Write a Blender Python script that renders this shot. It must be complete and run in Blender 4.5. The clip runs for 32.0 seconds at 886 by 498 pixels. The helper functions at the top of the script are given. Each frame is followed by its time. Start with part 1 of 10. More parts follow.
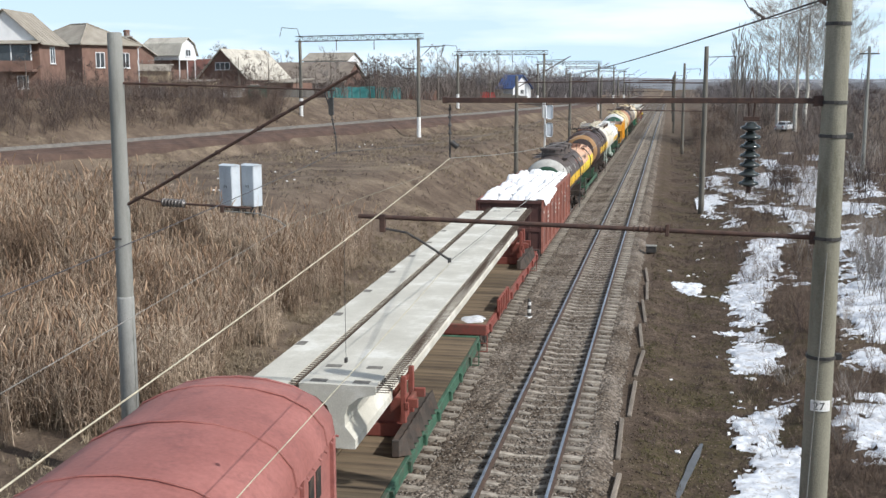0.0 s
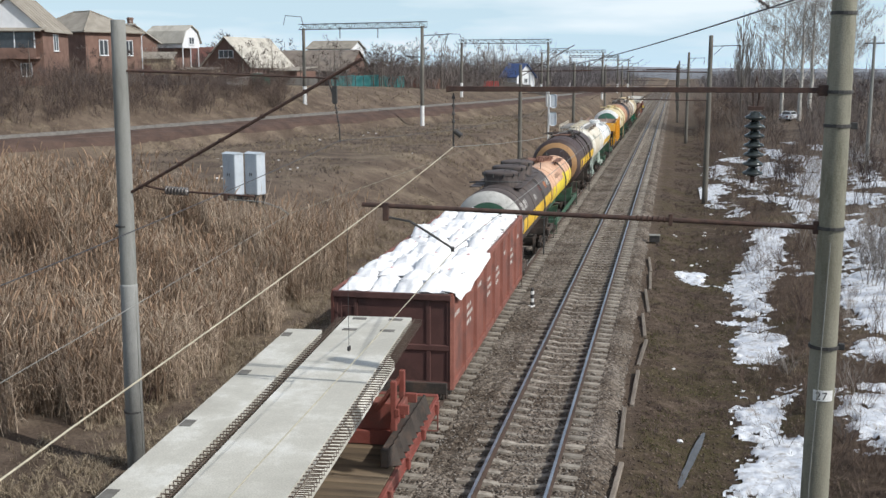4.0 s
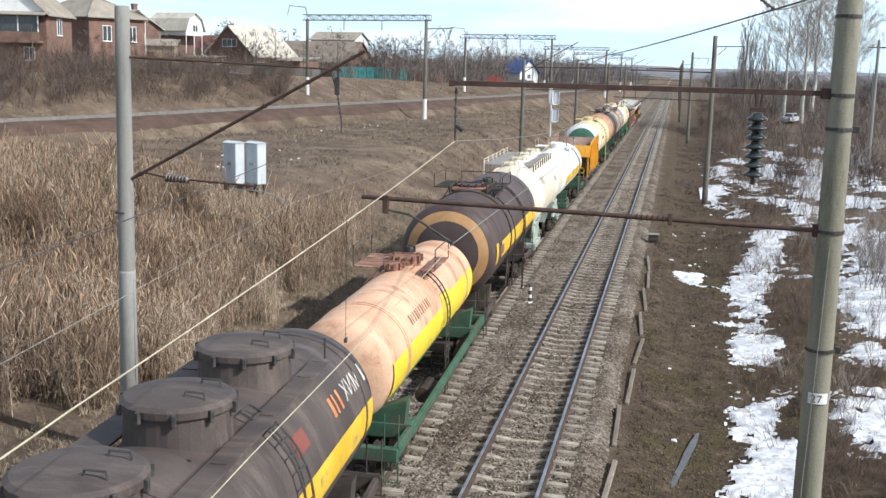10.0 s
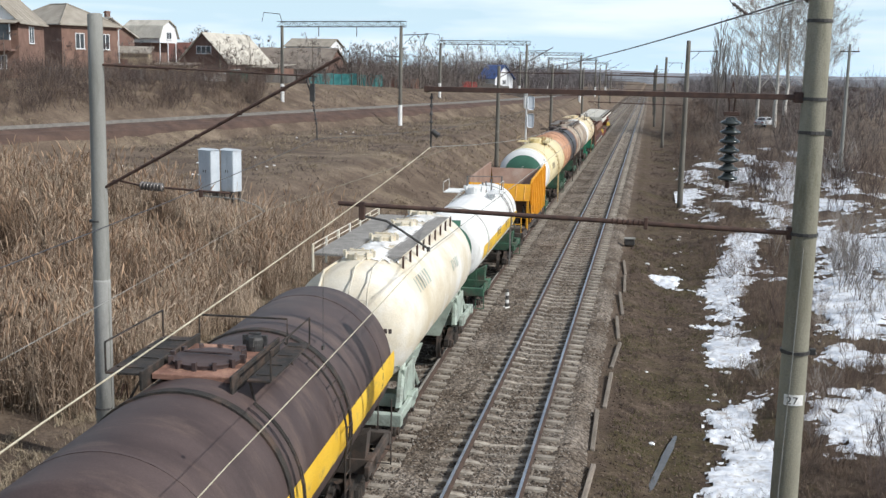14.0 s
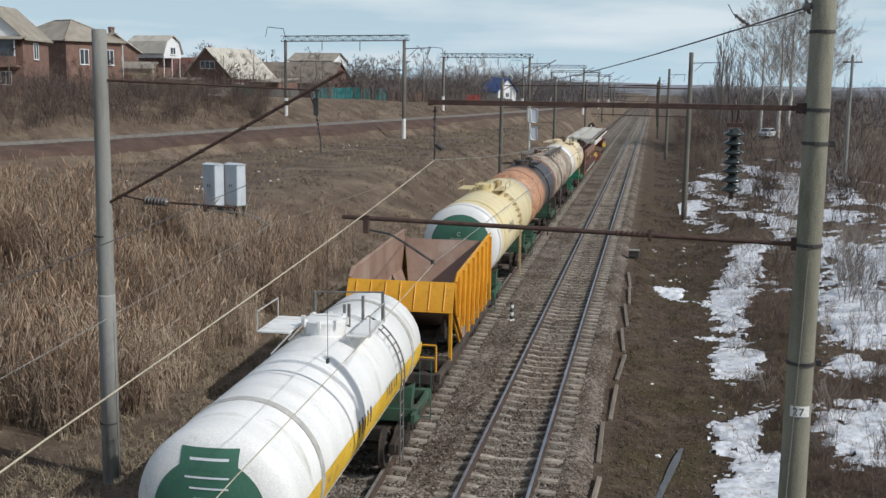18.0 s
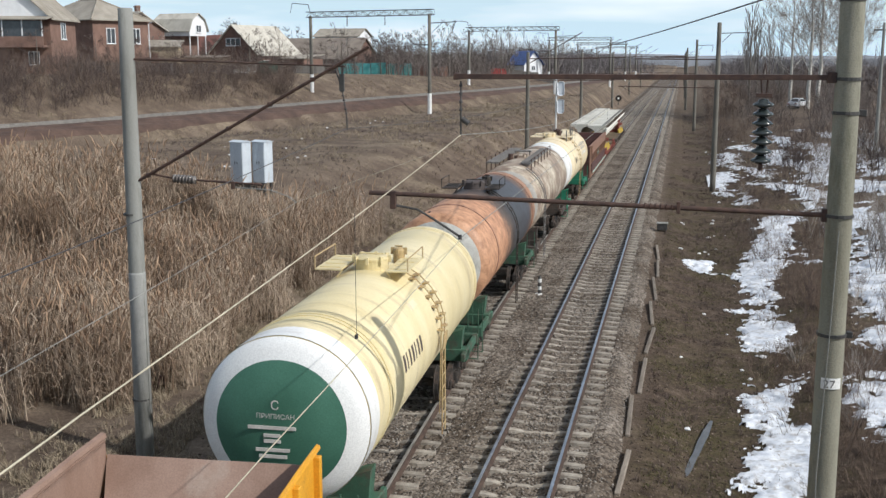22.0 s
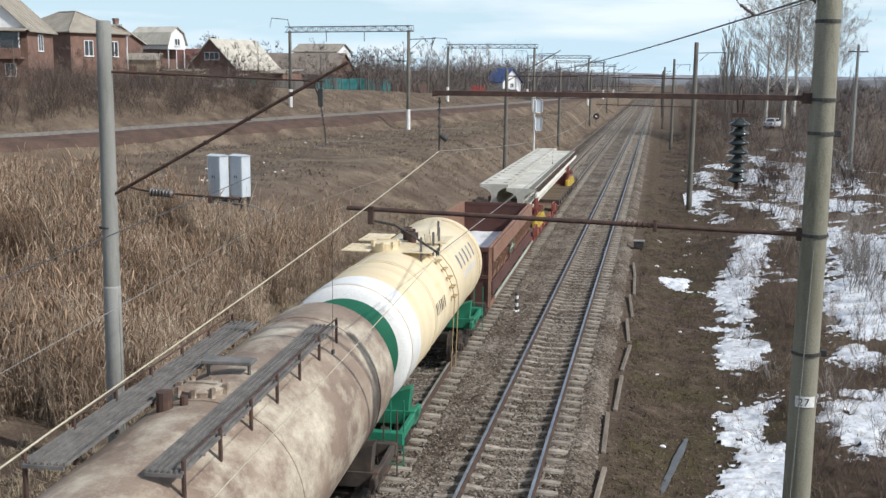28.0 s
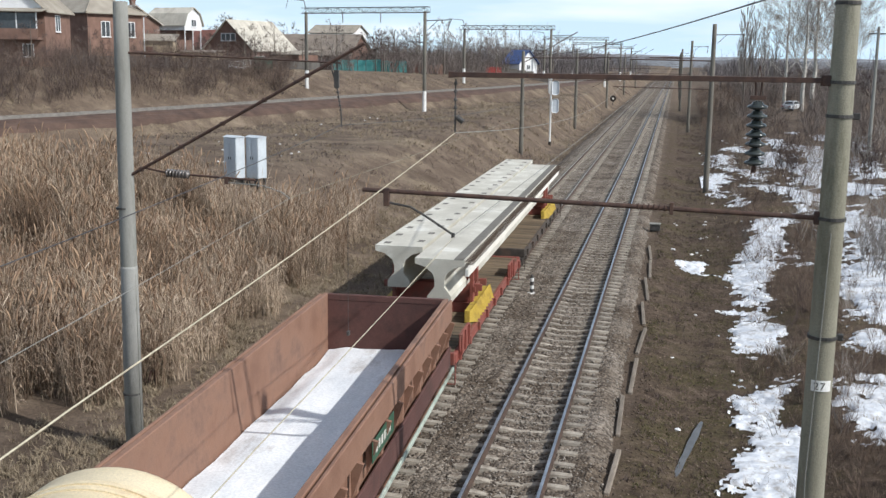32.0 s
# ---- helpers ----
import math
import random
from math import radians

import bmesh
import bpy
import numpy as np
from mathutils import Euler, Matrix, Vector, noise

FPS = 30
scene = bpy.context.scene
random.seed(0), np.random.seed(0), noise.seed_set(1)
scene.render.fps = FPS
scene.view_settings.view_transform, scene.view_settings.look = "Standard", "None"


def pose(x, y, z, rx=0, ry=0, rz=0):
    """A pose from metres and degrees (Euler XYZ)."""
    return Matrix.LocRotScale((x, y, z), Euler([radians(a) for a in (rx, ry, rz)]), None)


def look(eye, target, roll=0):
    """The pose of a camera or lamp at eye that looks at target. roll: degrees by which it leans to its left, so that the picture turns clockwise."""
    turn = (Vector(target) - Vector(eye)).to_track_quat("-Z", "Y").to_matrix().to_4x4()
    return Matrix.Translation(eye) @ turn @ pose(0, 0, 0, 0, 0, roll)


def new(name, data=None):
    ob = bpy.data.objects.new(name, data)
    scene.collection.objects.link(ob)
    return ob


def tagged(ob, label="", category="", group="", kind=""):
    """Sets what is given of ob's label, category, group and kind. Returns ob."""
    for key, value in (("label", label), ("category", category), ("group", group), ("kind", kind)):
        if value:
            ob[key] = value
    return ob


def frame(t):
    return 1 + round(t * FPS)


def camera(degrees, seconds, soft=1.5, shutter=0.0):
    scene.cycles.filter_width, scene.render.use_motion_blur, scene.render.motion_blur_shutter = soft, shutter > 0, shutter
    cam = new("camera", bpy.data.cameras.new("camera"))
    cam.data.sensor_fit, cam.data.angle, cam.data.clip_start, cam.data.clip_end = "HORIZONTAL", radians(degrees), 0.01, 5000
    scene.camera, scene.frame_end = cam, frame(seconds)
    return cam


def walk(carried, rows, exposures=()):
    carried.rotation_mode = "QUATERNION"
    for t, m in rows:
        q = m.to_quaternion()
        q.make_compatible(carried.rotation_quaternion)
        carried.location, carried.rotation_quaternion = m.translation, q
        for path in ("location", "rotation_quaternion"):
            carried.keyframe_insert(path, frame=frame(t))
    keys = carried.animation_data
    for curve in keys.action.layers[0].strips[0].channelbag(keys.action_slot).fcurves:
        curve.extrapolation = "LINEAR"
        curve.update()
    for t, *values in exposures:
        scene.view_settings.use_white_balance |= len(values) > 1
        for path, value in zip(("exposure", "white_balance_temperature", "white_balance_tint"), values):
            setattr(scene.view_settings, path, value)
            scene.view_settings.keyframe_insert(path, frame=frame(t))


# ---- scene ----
# Camera: held by hand on a bridge over the line, it only turns a little.
EYE = (0.0, 0.0, 9.1)
cam = camera(45.0, 32.0, soft=1.45)
walk(cam, [
    (0, pose(*EYE, 80.99, 0.13, 11.90)), (0.5, pose(*EYE, 81.08, 0.27, 11.77)), (1, pose(*EYE, 80.83, 0.01, 11.79)),
    (1.5, pose(*EYE, 80.72, -0.15, 11.91)), (2, pose(*EYE, 80.52, -0.02, 11.91)), (2.5, pose(*EYE, 80.46, 0.11, 12.15)),
    (3, pose(*EYE, 80.42, 0.09, 11.94)), (3.5, pose(*EYE, 80.42, 0.06, 12.00)), (5.5, pose(*EYE, 80.27, -0.23, 12.29)),
    (6, pose(*EYE, 80.33, -0.25, 12.20)), (6.5, pose(*EYE, 80.36, -0.16, 12.13)), (7, pose(*EYE, 80.51, -0.14, 11.98)),
    (7.5, pose(*EYE, 80.37, -0.68, 12.28)), (8, pose(*EYE, 80.32, -1.06, 12.31)), (8.5, pose(*EYE, 80.32, -1.26, 12.27)),
    (9, pose(*EYE, 80.35, -1.33, 12.21)), (9.5, pose(*EYE, 80.29, -1.33, 12.23)), (10, pose(*EYE, 80.07, -1.38, 12.27)),
    (10.5, pose(*EYE, 79.88, -1.45, 12.16)), (11, pose(*EYE, 80.04, -1.39, 12.23)), (11.5, pose(*EYE, 79.55, -1.26, 12.23)),
    (12, pose(*EYE, 79.85, -1.12, 11.11)), (12.5, pose(*EYE, 80.06, -1.30, 10.99)), (13, pose(*EYE, 80.09, -2.10, 10.89)),
    (13.5, pose(*EYE, 80.21, -1.37, 11.10)), (14, pose(*EYE, 80.41, -1.09, 10.96)), (14.5, pose(*EYE, 80.59, -0.97, 11.06)),
    (16.5, pose(*EYE, 80.89, -0.73, 11.06)), (17, pose(*EYE, 80.97, -0.64, 11.07)), (17.5, pose(*EYE, 81.07, -0.65, 11.12)),
    (18, pose(*EYE, 81.10, -0.72, 11.13)), (18.5, pose(*EYE, 81.07, -0.60, 11.21)), (19, pose(*EYE, 81.17, -0.26, 11.27)),
    (19.5, pose(*EYE, 81.01, 0.05, 11.30)), (20, pose(*EYE, 80.65, 0.30, 11.35)), (20.5, pose(*EYE, 80.42, 0.20, 11.47)),
    (21, pose(*EYE, 80.13, 0.13, 11.53)), (21.5, pose(*EYE, 79.93, 0.18, 11.75)), (22, pose(*EYE, 79.75, 0.08, 12.48)),
    (22.5, pose(*EYE, 79.76, -0.09, 12.49)), (23, pose(*EYE, 79.56, -0.26, 12.73)), (23.5, pose(*EYE, 79.87, -0.20, 12.26)),
    (24, pose(*EYE, 79.97, -0.22, 11.97)), (24.5, pose(*EYE, 80.05, -0.25, 11.99)), (25, pose(*EYE, 80.16, -0.40, 11.89)),
    (25.5, pose(*EYE, 80.36, -0.51, 11.75)), (27.5, pose(*EYE, 80.50, -0.54, 11.50)), (28, pose(*EYE, 80.61, -0.58, 11.37)),
    (28.5, pose(*EYE, 80.72, -0.56, 11.34)), (29, pose(*EYE, 80.64, -0.34, 11.48)), (29.5, pose(*EYE, 80.32, -0.25, 11.60)),
    (30, pose(*EYE, 80.27, -0.25, 11.65)), (30.5, pose(*EYE, 80.12, -0.35, 11.83)), (31, pose(*EYE, 80.01, -0.53, 11.86)),
    (31.5, pose(*EYE, 79.85, -0.62, 12.00)), (32, pose(*EYE, 79.64, -0.69, 12.23)),
], exposures=((0, -0.10), (1, -0.28), (2, -0.31), (3, -0.31), (6, -0.59), (7, -0.76), (8, -0.48), (9, 0.04), (10, 0.09), (11, -0.09), (12, -0.14), (14, -0.18), (17, -0.64), (18, -0.62), (19, -0.46), (20, -0.27), (21, -0.26), (22, -0.27), (23, -0.49), (24, -0.39), (25, -0.12), (28, -0.24), (29, -0.36), (30, -0.52), (31, -0.37), (32, -0.15)))

# World and sun: high spring sun ahead and to the right, thin cloud.
SUN_DIR = Vector((0.74, -0.22, 0.63)).normalized()
world = bpy.data.worlds.new("sky")
scene.world = world
world.use_nodes = True
wn, wl = world.node_tree.nodes, world.node_tree.links
wn.clear()
w_out = wn.new("ShaderNodeOutputWorld")
w_bg = wn.new("ShaderNodeBackground")
w_sky = wn.new("ShaderNodeTexSky")
w_sky.sky_type = "NISHITA"
w_sky.sun_disc = False
w_sky.sun_elevation = math.asin(SUN_DIR.z)
w_sky.sun_rotation = math.atan2(SUN_DIR.x, SUN_DIR.y)
w_sky.air_density, w_sky.dust_density, w_sky.ozone_density = 1.0, 1.2, 1.0
# thin haze towards the horizon and scattered soft cloud
w_tc = wn.new("ShaderNodeTexCoord")
w_sep = wn.new("ShaderNodeSeparateXYZ")
w_haze = wn.new("ShaderNodeMapRange")
w_haze.inputs["From Min"].default_value, w_haze.inputs["From Max"].default_value = 0.0, 0.32
w_haze.inputs["To Min"].default_value, w_haze.inputs["To Max"].default_value = 0.92, 0.05
w_mixh = wn.new("ShaderNodeMixRGB")
w_mixh.inputs["Color2"].default_value = (6.6, 8.9, 10.6, 1)
w_map = wn.new("ShaderNodeMapping")
w_map.inputs["Scale"].default_value = (1.6, 1.6, 11.0)
w_noise = wn.new("ShaderNodeTexNoise")
w_noise.inputs["Scale"].default_value = 2.2
w_noise.inputs["Detail"].default_value = 7.0
w_ramp = wn.new("ShaderNodeValToRGB")
w_ramp.color_ramp.elements[0].position = 0.46
w_ramp.color_ramp.elements[1].position = 0.64
w_mix = wn.new("ShaderNodeMixRGB")
w_mix.inputs["Color2"].default_value = (10.6, 11.2, 11.7, 1)
w_fac = wn.new("ShaderNodeMath")
w_fac.operation = "MULTIPLY"
w_fac.inputs[1].default_value = 0.6
wl.new(w_tc.outputs["Generated"], w_map.inputs["Vector"])
wl.new(w_tc.outputs["Generated"], w_sep.inputs["Vector"])
wl.new(w_sep.outputs["Z"], w_haze.inputs["Value"])
wl.new(w_haze.outputs["Result"], w_mixh.inputs["Fac"])
wl.new(w_sky.outputs["Color"], w_mixh.inputs["Color1"])
wl.new(w_map.outputs["Vector"], w_noise.inputs["Vector"])
wl.new(w_noise.outputs["Fac"], w_ramp.inputs["Fac"])
wl.new(w_ramp.outputs["Color"], w_fac.inputs[0])
wl.new(w_fac.outputs["Value"], w_mix.inputs["Fac"])
wl.new(w_mixh.outputs["Color"], w_mix.inputs["Color1"])
wl.new(w_mix.outputs["Color"], w_bg.inputs["Color"])
wl.new(w_bg.outputs["Background"], w_out.inputs["Surface"])
w_bg.inputs["Strength"].default_value = 0.12

sun_data = bpy.data.lights.new("sun", "SUN")
sun_data.energy = 4.6
sun_data.angle = radians(0.6)
sun_data.color = (1.0, 0.98, 0.945)
sun_ob = new("sun", sun_data)
sun_ob.matrix_world = look(SUN_DIR * 50, (0, 0, 0))


# ---------------------------------------------------------------- materials
def surf(name, c1, c2, scale=3.0, rough=0.8, metal=0.0, bump=0.3, fine=40.0, stain=None, stain_scale=0.7,
         stain_amount=0.5, squash=(1, 1, 1), vary=0.0, spec=0.35):
    """A surface with broad colour variation, fine grain with relief, and stains of a third colour."""
    m = bpy.data.materials.new(name)
    m.use_nodes = True
    n, l = m.node_tree.nodes, m.node_tree.links
    b = n["Principled BSDF"]
    b.inputs["Metallic"].default_value = metal
    b.inputs["Specular IOR Level"].default_value = spec
    tc = n.new("ShaderNodeTexCoord")
    mp = n.new("ShaderNodeMapping")
    mp.inputs["Scale"].default_value = squash
    l.new(tc.outputs["Object"], mp.inputs["Vector"])
    n1 = n.new("ShaderNodeTexNoise")
    n1.inputs["Scale"].default_value = scale
    n1.inputs["Detail"].default_value = 6
    n1.inputs["Roughness"].default_value = 0.62
    l.new(mp.outputs["Vector"], n1.inputs["Vector"])
    r1 = n.new("ShaderNodeValToRGB")
    r1.color_ramp.elements[0].position, r1.color_ramp.elements[1].position = 0.36, 0.66
    r1.color_ramp.elements[0].color, r1.color_ramp.elements[1].color = (*c1, 1), (*c2, 1)
    l.new(n1.outputs["Fac"], r1.inputs["Fac"])
    col = r1.outputs["Color"]
    if stain:
        n3 = n.new("ShaderNodeTexNoise")
        n3.inputs["Scale"].default_value = stain_scale
        n3.inputs["Detail"].default_value = 8
        n3.inputs["Roughness"].default_value = 0.7
        l.new(mp.outputs["Vector"], n3.inputs["Vector"])
        r3 = n.new("ShaderNodeValToRGB")
        r3.color_ramp.elements[0].position, r3.color_ramp.elements[1].position = 0.62 - 0.25 * stain_amount, 0.78 - 0.2 * stain_amount
        l.new(n3.outputs["Fac"], r3.inputs["Fac"])
        mx = n.new("ShaderNodeMixRGB")
        l.new(r3.outputs["Color"], mx.inputs["Fac"])
        l.new(col, mx.inputs["Color1"])
        mx.inputs["Color2"].default_value = (*stain, 1)
        col = mx.outputs["Color"]
    n2 = n.new("ShaderNodeTexNoise")
    n2.inputs["Scale"].default_value = fine
    n2.inputs["Detail"].default_value = 4
    l.new(tc.outputs["Object"], n2.inputs["Vector"])
    hs = n.new("ShaderNodeHueSaturation")
    mr = n.new("ShaderNodeMapRange")
    mr.inputs["To Min"].default_value, mr.inputs["To Max"].default_value = 0.72, 1.28
    l.new(n2.outputs["Fac"], mr.inputs["Value"])
    val = mr.outputs["Result"]
    if vary:
        oi = n.new("ShaderNodeObjectInfo")
        mv = n.new("ShaderNodeMapRange")
        mv.inputs["To Min"].default_value, mv.inputs["To Max"].default_value = 1 - vary, 1 + vary
        l.new(oi.outputs["Random"], mv.inputs["Value"])
        mu = n.new("ShaderNodeMath")
        mu.operation = "MULTIPLY"
        l.new(val, mu.inputs[0])
        l.new(mv.outputs["Result"], mu.inputs[1])
        val = mu.outputs["Value"]
    l.new(val, hs.inputs["Value"])
    l.new(col, hs.inputs["Color"])
    l.new(hs.outputs["Color"], b.inputs["Base Color"])
    rr = n.new("ShaderNodeMapRange")
    rr.inputs["To Min"].default_value, rr.inputs["To Max"].default_value = max(0.03, rough - 0.14), min(1, rough + 0.14)
    l.new(n1.outputs["Fac"], rr.inputs["Value"])
    l.new(rr.outputs["Result"], b.inputs["Roughness"])
    if bump:
        bp = n.new("ShaderNodeBump")
        bp.inputs["Strength"].default_value = bump
        bp.inputs["Distance"].default_value = 0.02
        l.new(n2.outputs["Fac"], bp.inputs["Height"])
        l.new(bp.outputs["Normal"], b.inputs["Normal"])
    return m


def leafy(name, c1, c2):
    """Twigs and stalks: colour by piece."""
    m = bpy.data.materials.new(name)
    m.use_nodes = True
    n, l = m.node_tree.nodes, m.node_tree.links
    b = n["Principled BSDF"]
    b.inputs["Roughness"].default_value = 0.85
    b.inputs["Specular IOR Level"].default_value = 0.2
    g = n.new("ShaderNodeNewGeometry")
    r = n.new("ShaderNodeValToRGB")
    r.color_ramp.elements[0].color, r.color_ramp.elements[1].color = (*c1, 1), (*c2, 1)
    l.new(g.outputs["Random Per Island"], r.inputs["Fac"])
    l.new(r.outputs["Color"], b.inputs["Base Color"])
    return m


def stones(name):
    """Crushed stone: cells of differing grey-brown with dark gaps."""
    m = bpy.data.materials.new(name)
    m.use_nodes = True
    n, l = m.node_tree.nodes, m.node_tree.links
    b = n["Principled BSDF"]
    b.inputs["Roughness"].default_value = 0.95
    b.inputs["Specular IOR Level"].default_value = 0.2
    tc = n.new("ShaderNodeTexCoord")
    vo = n.new("ShaderNodeTexVoronoi")
    vo.inputs["Scale"].default_value = 13.0
    l.new(tc.outputs["Object"], vo.inputs["Vector"])
    cr = n.new("ShaderNodeValToRGB")
    e = cr.color_ramp.elements
    e[0].color, e[1].color = (0.072, 0.058, 0.048, 1), (0.285, 0.255, 0.222, 1)
    sv = n.new("ShaderNodeSeparateColor")
    l.new(vo.outputs["Color"], sv.inputs["Color"])
    l.new(sv.outputs["Red"], cr.inputs["Fac"])
    big = n.new("ShaderNodeTexNoise")
    big.inputs["Scale"].default_value = 0.5
    big.inputs["Detail"].default_value = 6
    l.new(tc.outputs["Object"], big.inputs["Vector"])
    br = n.new("ShaderNodeValToRGB")
    br.color_ramp.elements[0].position, br.color_ramp.elements[1].position = 0.36, 0.68
    br.color_ramp.elements[0].color, br.color_ramp.elements[1].color = (0.56, 0.50, 0.44, 1), (1.15, 1.12, 1.08, 1)
    l.new(big.outputs["Fac"], br.inputs["Fac"])
    mx = n.new("ShaderNodeMixRGB")
    mx.blend_type = "MULTIPLY"
    mx.inputs["Fac"].default_value = 1.0
    l.new(cr.outputs["Color"], mx.inputs["Color1"])
    l.new(br.outputs["Color"], mx.inputs["Color2"])
    l.new(mx.outputs["Color"], b.inputs["Base Color"])
    bp = n.new("ShaderNodeBump")
    bp.invert = True
    bp.inputs["Strength"].default_value = 1.0
    bp.inputs["Distance"].default_value = 0.05
    l.new(vo.outputs["Distance"], bp.inputs["Height"])
    l.new(bp.outputs["Normal"], b.inputs["Normal"])
    return m


M = {}
M["conc_sleeper"] = surf("sleeper concrete", (0.26, 0.23, 0.19), (0.40, 0.36, 0.305), 5, 0.9, stain=(0.13, 0.10, 0.078), stain_scale=2.0, vary=0.2)
M["rail"] = surf("worn rail steel", (0.25, 0.28, 0.33), (0.42, 0.47, 0.54), 1.5, 0.38, metal=0.75, bump=0.1)
# web rust, darkened further to include the rail's shaded side
M["rail_rust"] = surf("rusty shaded rail web", (0.05, 0.034, 0.027), (0.10, 0.066, 0.05), 4, 0.85)
M["rail_pale"] = surf("dull rail steel", (0.30, 0.28, 0.25), (0.45, 0.42, 0.38), 1.5, 0.5, metal=0.4, bump=0.1)
M["ballast"] = stones("crushed stone ballast")
M["pole"] = surf("grey pole concrete", (0.22, 0.22, 0.20), (0.32, 0.32, 0.30), 1.2, 0.9, stain=(0.15, 0.15, 0.13), stain_scale=1.5, squash=(1, 1, 0.15))
M["pole_dark"] = surf("weathered pole concrete", (0.20, 0.19, 0.145), (0.31, 0.30, 0.24), 1.2, 0.9, stain=(0.12, 0.12, 0.08), stain_scale=1.6, squash=(1, 1, 0.2))
M["rust_bar"] = surf("dark rusty steel bar", (0.055, 0.035, 0.03), (0.11, 0.065, 0.05), 6, 0.8, fine=60)
M["steel_dark"] = surf("dark steel", (0.05, 0.05, 0.05), (0.10, 0.095, 0.09), 6, 0.6, metal=0.3)
M["wire"] = surf("weathered copper wire", (0.42, 0.38, 0.28), (0.60, 0.55, 0.42), 5, 0.6, metal=0.2, bump=0.0)
M["wire_dark"] = surf("dark steel cable", (0.05, 0.05, 0.055), (0.09, 0.09, 0.095), 5, 0.7, bump=0.0)
M["insulator"] = surf("brown-grey glazed porcelain", (0.10, 0.085, 0.078), (0.17, 0.15, 0.14), 4, 0.25, bump=0.0, spec=0.6)
M["insulator_glass"] = surf("dark green glazed insulator", (0.025, 0.032, 0.032), (0.06, 0.07, 0.068), 4, 0.2, bump=0.0, spec=0.7)
M["cabinet"] = surf("light grey enamelled steel", (0.66, 0.70, 0.74), (0.78, 0.81, 0.84), 1.5, 0.45, bump=0.05)
M["old_sleeper"] = surf("pale old sleeper", (0.11, 0.096, 0.082), (0.18, 0.16, 0.138), 5, 0.9)
M["old_rail"] = surf("dull old rail", (0.16, 0.148, 0.132), (0.24, 0.222, 0.20), 2, 0.55, metal=0.3)
# blue-grey stands for the haze before the far woods
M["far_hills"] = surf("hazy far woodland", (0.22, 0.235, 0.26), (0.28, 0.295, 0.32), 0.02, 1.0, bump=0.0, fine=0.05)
M["white_paint"] = surf("white paint", (0.68, 0.68, 0.66), (0.80, 0.80, 0.78), 3, 0.6)
M["snow"] = surf("old snow", (0.58, 0.62, 0.68), (0.86, 0.88, 0.90), 1.9, 0.75, bump=1.0, fine=9, stain=(0.30, 0.26, 0.22), stain_scale=2.6, stain_amount=0.4)
M["reed"] = leafy("dry reed", (0.20, 0.143, 0.101), (0.43, 0.337, 0.252))
M["reed_dark"] = leafy("dark dry reed", (0.12, 0.080, 0.055), (0.27, 0.19, 0.132))
M["reed_pale"] = leafy("pale golden reed", (0.31, 0.233, 0.167), (0.65, 0.53, 0.41))
M["plume"] = leafy("brown reed plumes", (0.19, 0.12, 0.08), (0.44, 0.31, 0.21))
M["stone_bits"] = leafy("loose stones", (0.09, 0.075, 0.064), (0.35, 0.318, 0.28))
M["clods"] = leafy("soil clods", (0.042, 0.031, 0.024), (0.20, 0.155, 0.12))
M["moss"] = leafy("mossy green tufts", (0.055, 0.052, 0.024), (0.13, 0.125, 0.055))
M["grass"] = leafy("dry grass", (0.19, 0.15, 0.105), (0.40, 0.33, 0.235))
M["twig"] = leafy("bare twigs", (0.060, 0.046, 0.042), (0.15, 0.115, 0.102))
# distance haze is mixed into this twig colour: paler and greyer
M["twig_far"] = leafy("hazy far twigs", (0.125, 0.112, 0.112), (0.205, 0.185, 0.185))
M["twig_red"] = leafy("reddish bare twigs", (0.115, 0.084, 0.066), (0.24, 0.178, 0.138))
M["twig_mid"] = leafy("grey-brown bare twigs", (0.105, 0.088, 0.080), (0.215, 0.182, 0.165))
M["twig_pale"] = leafy("pale bare twigs", (0.20, 0.18, 0.165), (0.42, 0.385, 0.35))
M["bark"] = surf("grey bark", (0.10, 0.085, 0.07), (0.19, 0.165, 0.14), 8, 0.95)
M["bark_white"] = surf("white poplar bark", (0.42, 0.40, 0.36), (0.62, 0.60, 0.55), 6, 0.9, stain=(0.12, 0.11, 0.10), stain_scale=4)


# ---------------------------------------------------------------- builders
def part(name, bm, material, parent, label="", smooth=False):
    me = bpy.data.meshes.new(name)
    bm.to_mesh(me)
    bm.free()
    me.materials.append(material)
    if smooth:
        for p in me.polygons:
            p.use_smooth = True
    ob = new(name, me)
    ob.parent = parent
    if label:
        ob["label"] = label
    return ob


def share(name, mesh, parent, m, material=None):
    """A piece that shares its mesh with its like."""
    ob = new(name, mesh)
    ob.parent = parent
    ob.matrix_basis = m
    return ob


def thing(name, label, category, m=None, group="", kind=""):
    ob = new(name)
    ob.empty_display_size = 0.2
    if m is not None:
        ob.matrix_basis = m
    return tagged(ob, label, category, group, kind)


def mesh_of(name, verts, faces, material, smooth=False):
    me = bpy.data.meshes.new(name)
    me.from_pydata(verts, [], faces)
    me.materials.append(material)
    if smooth:
        me.polygons.foreach_set("use_smooth", [True] * len(me.polygons))
    return me


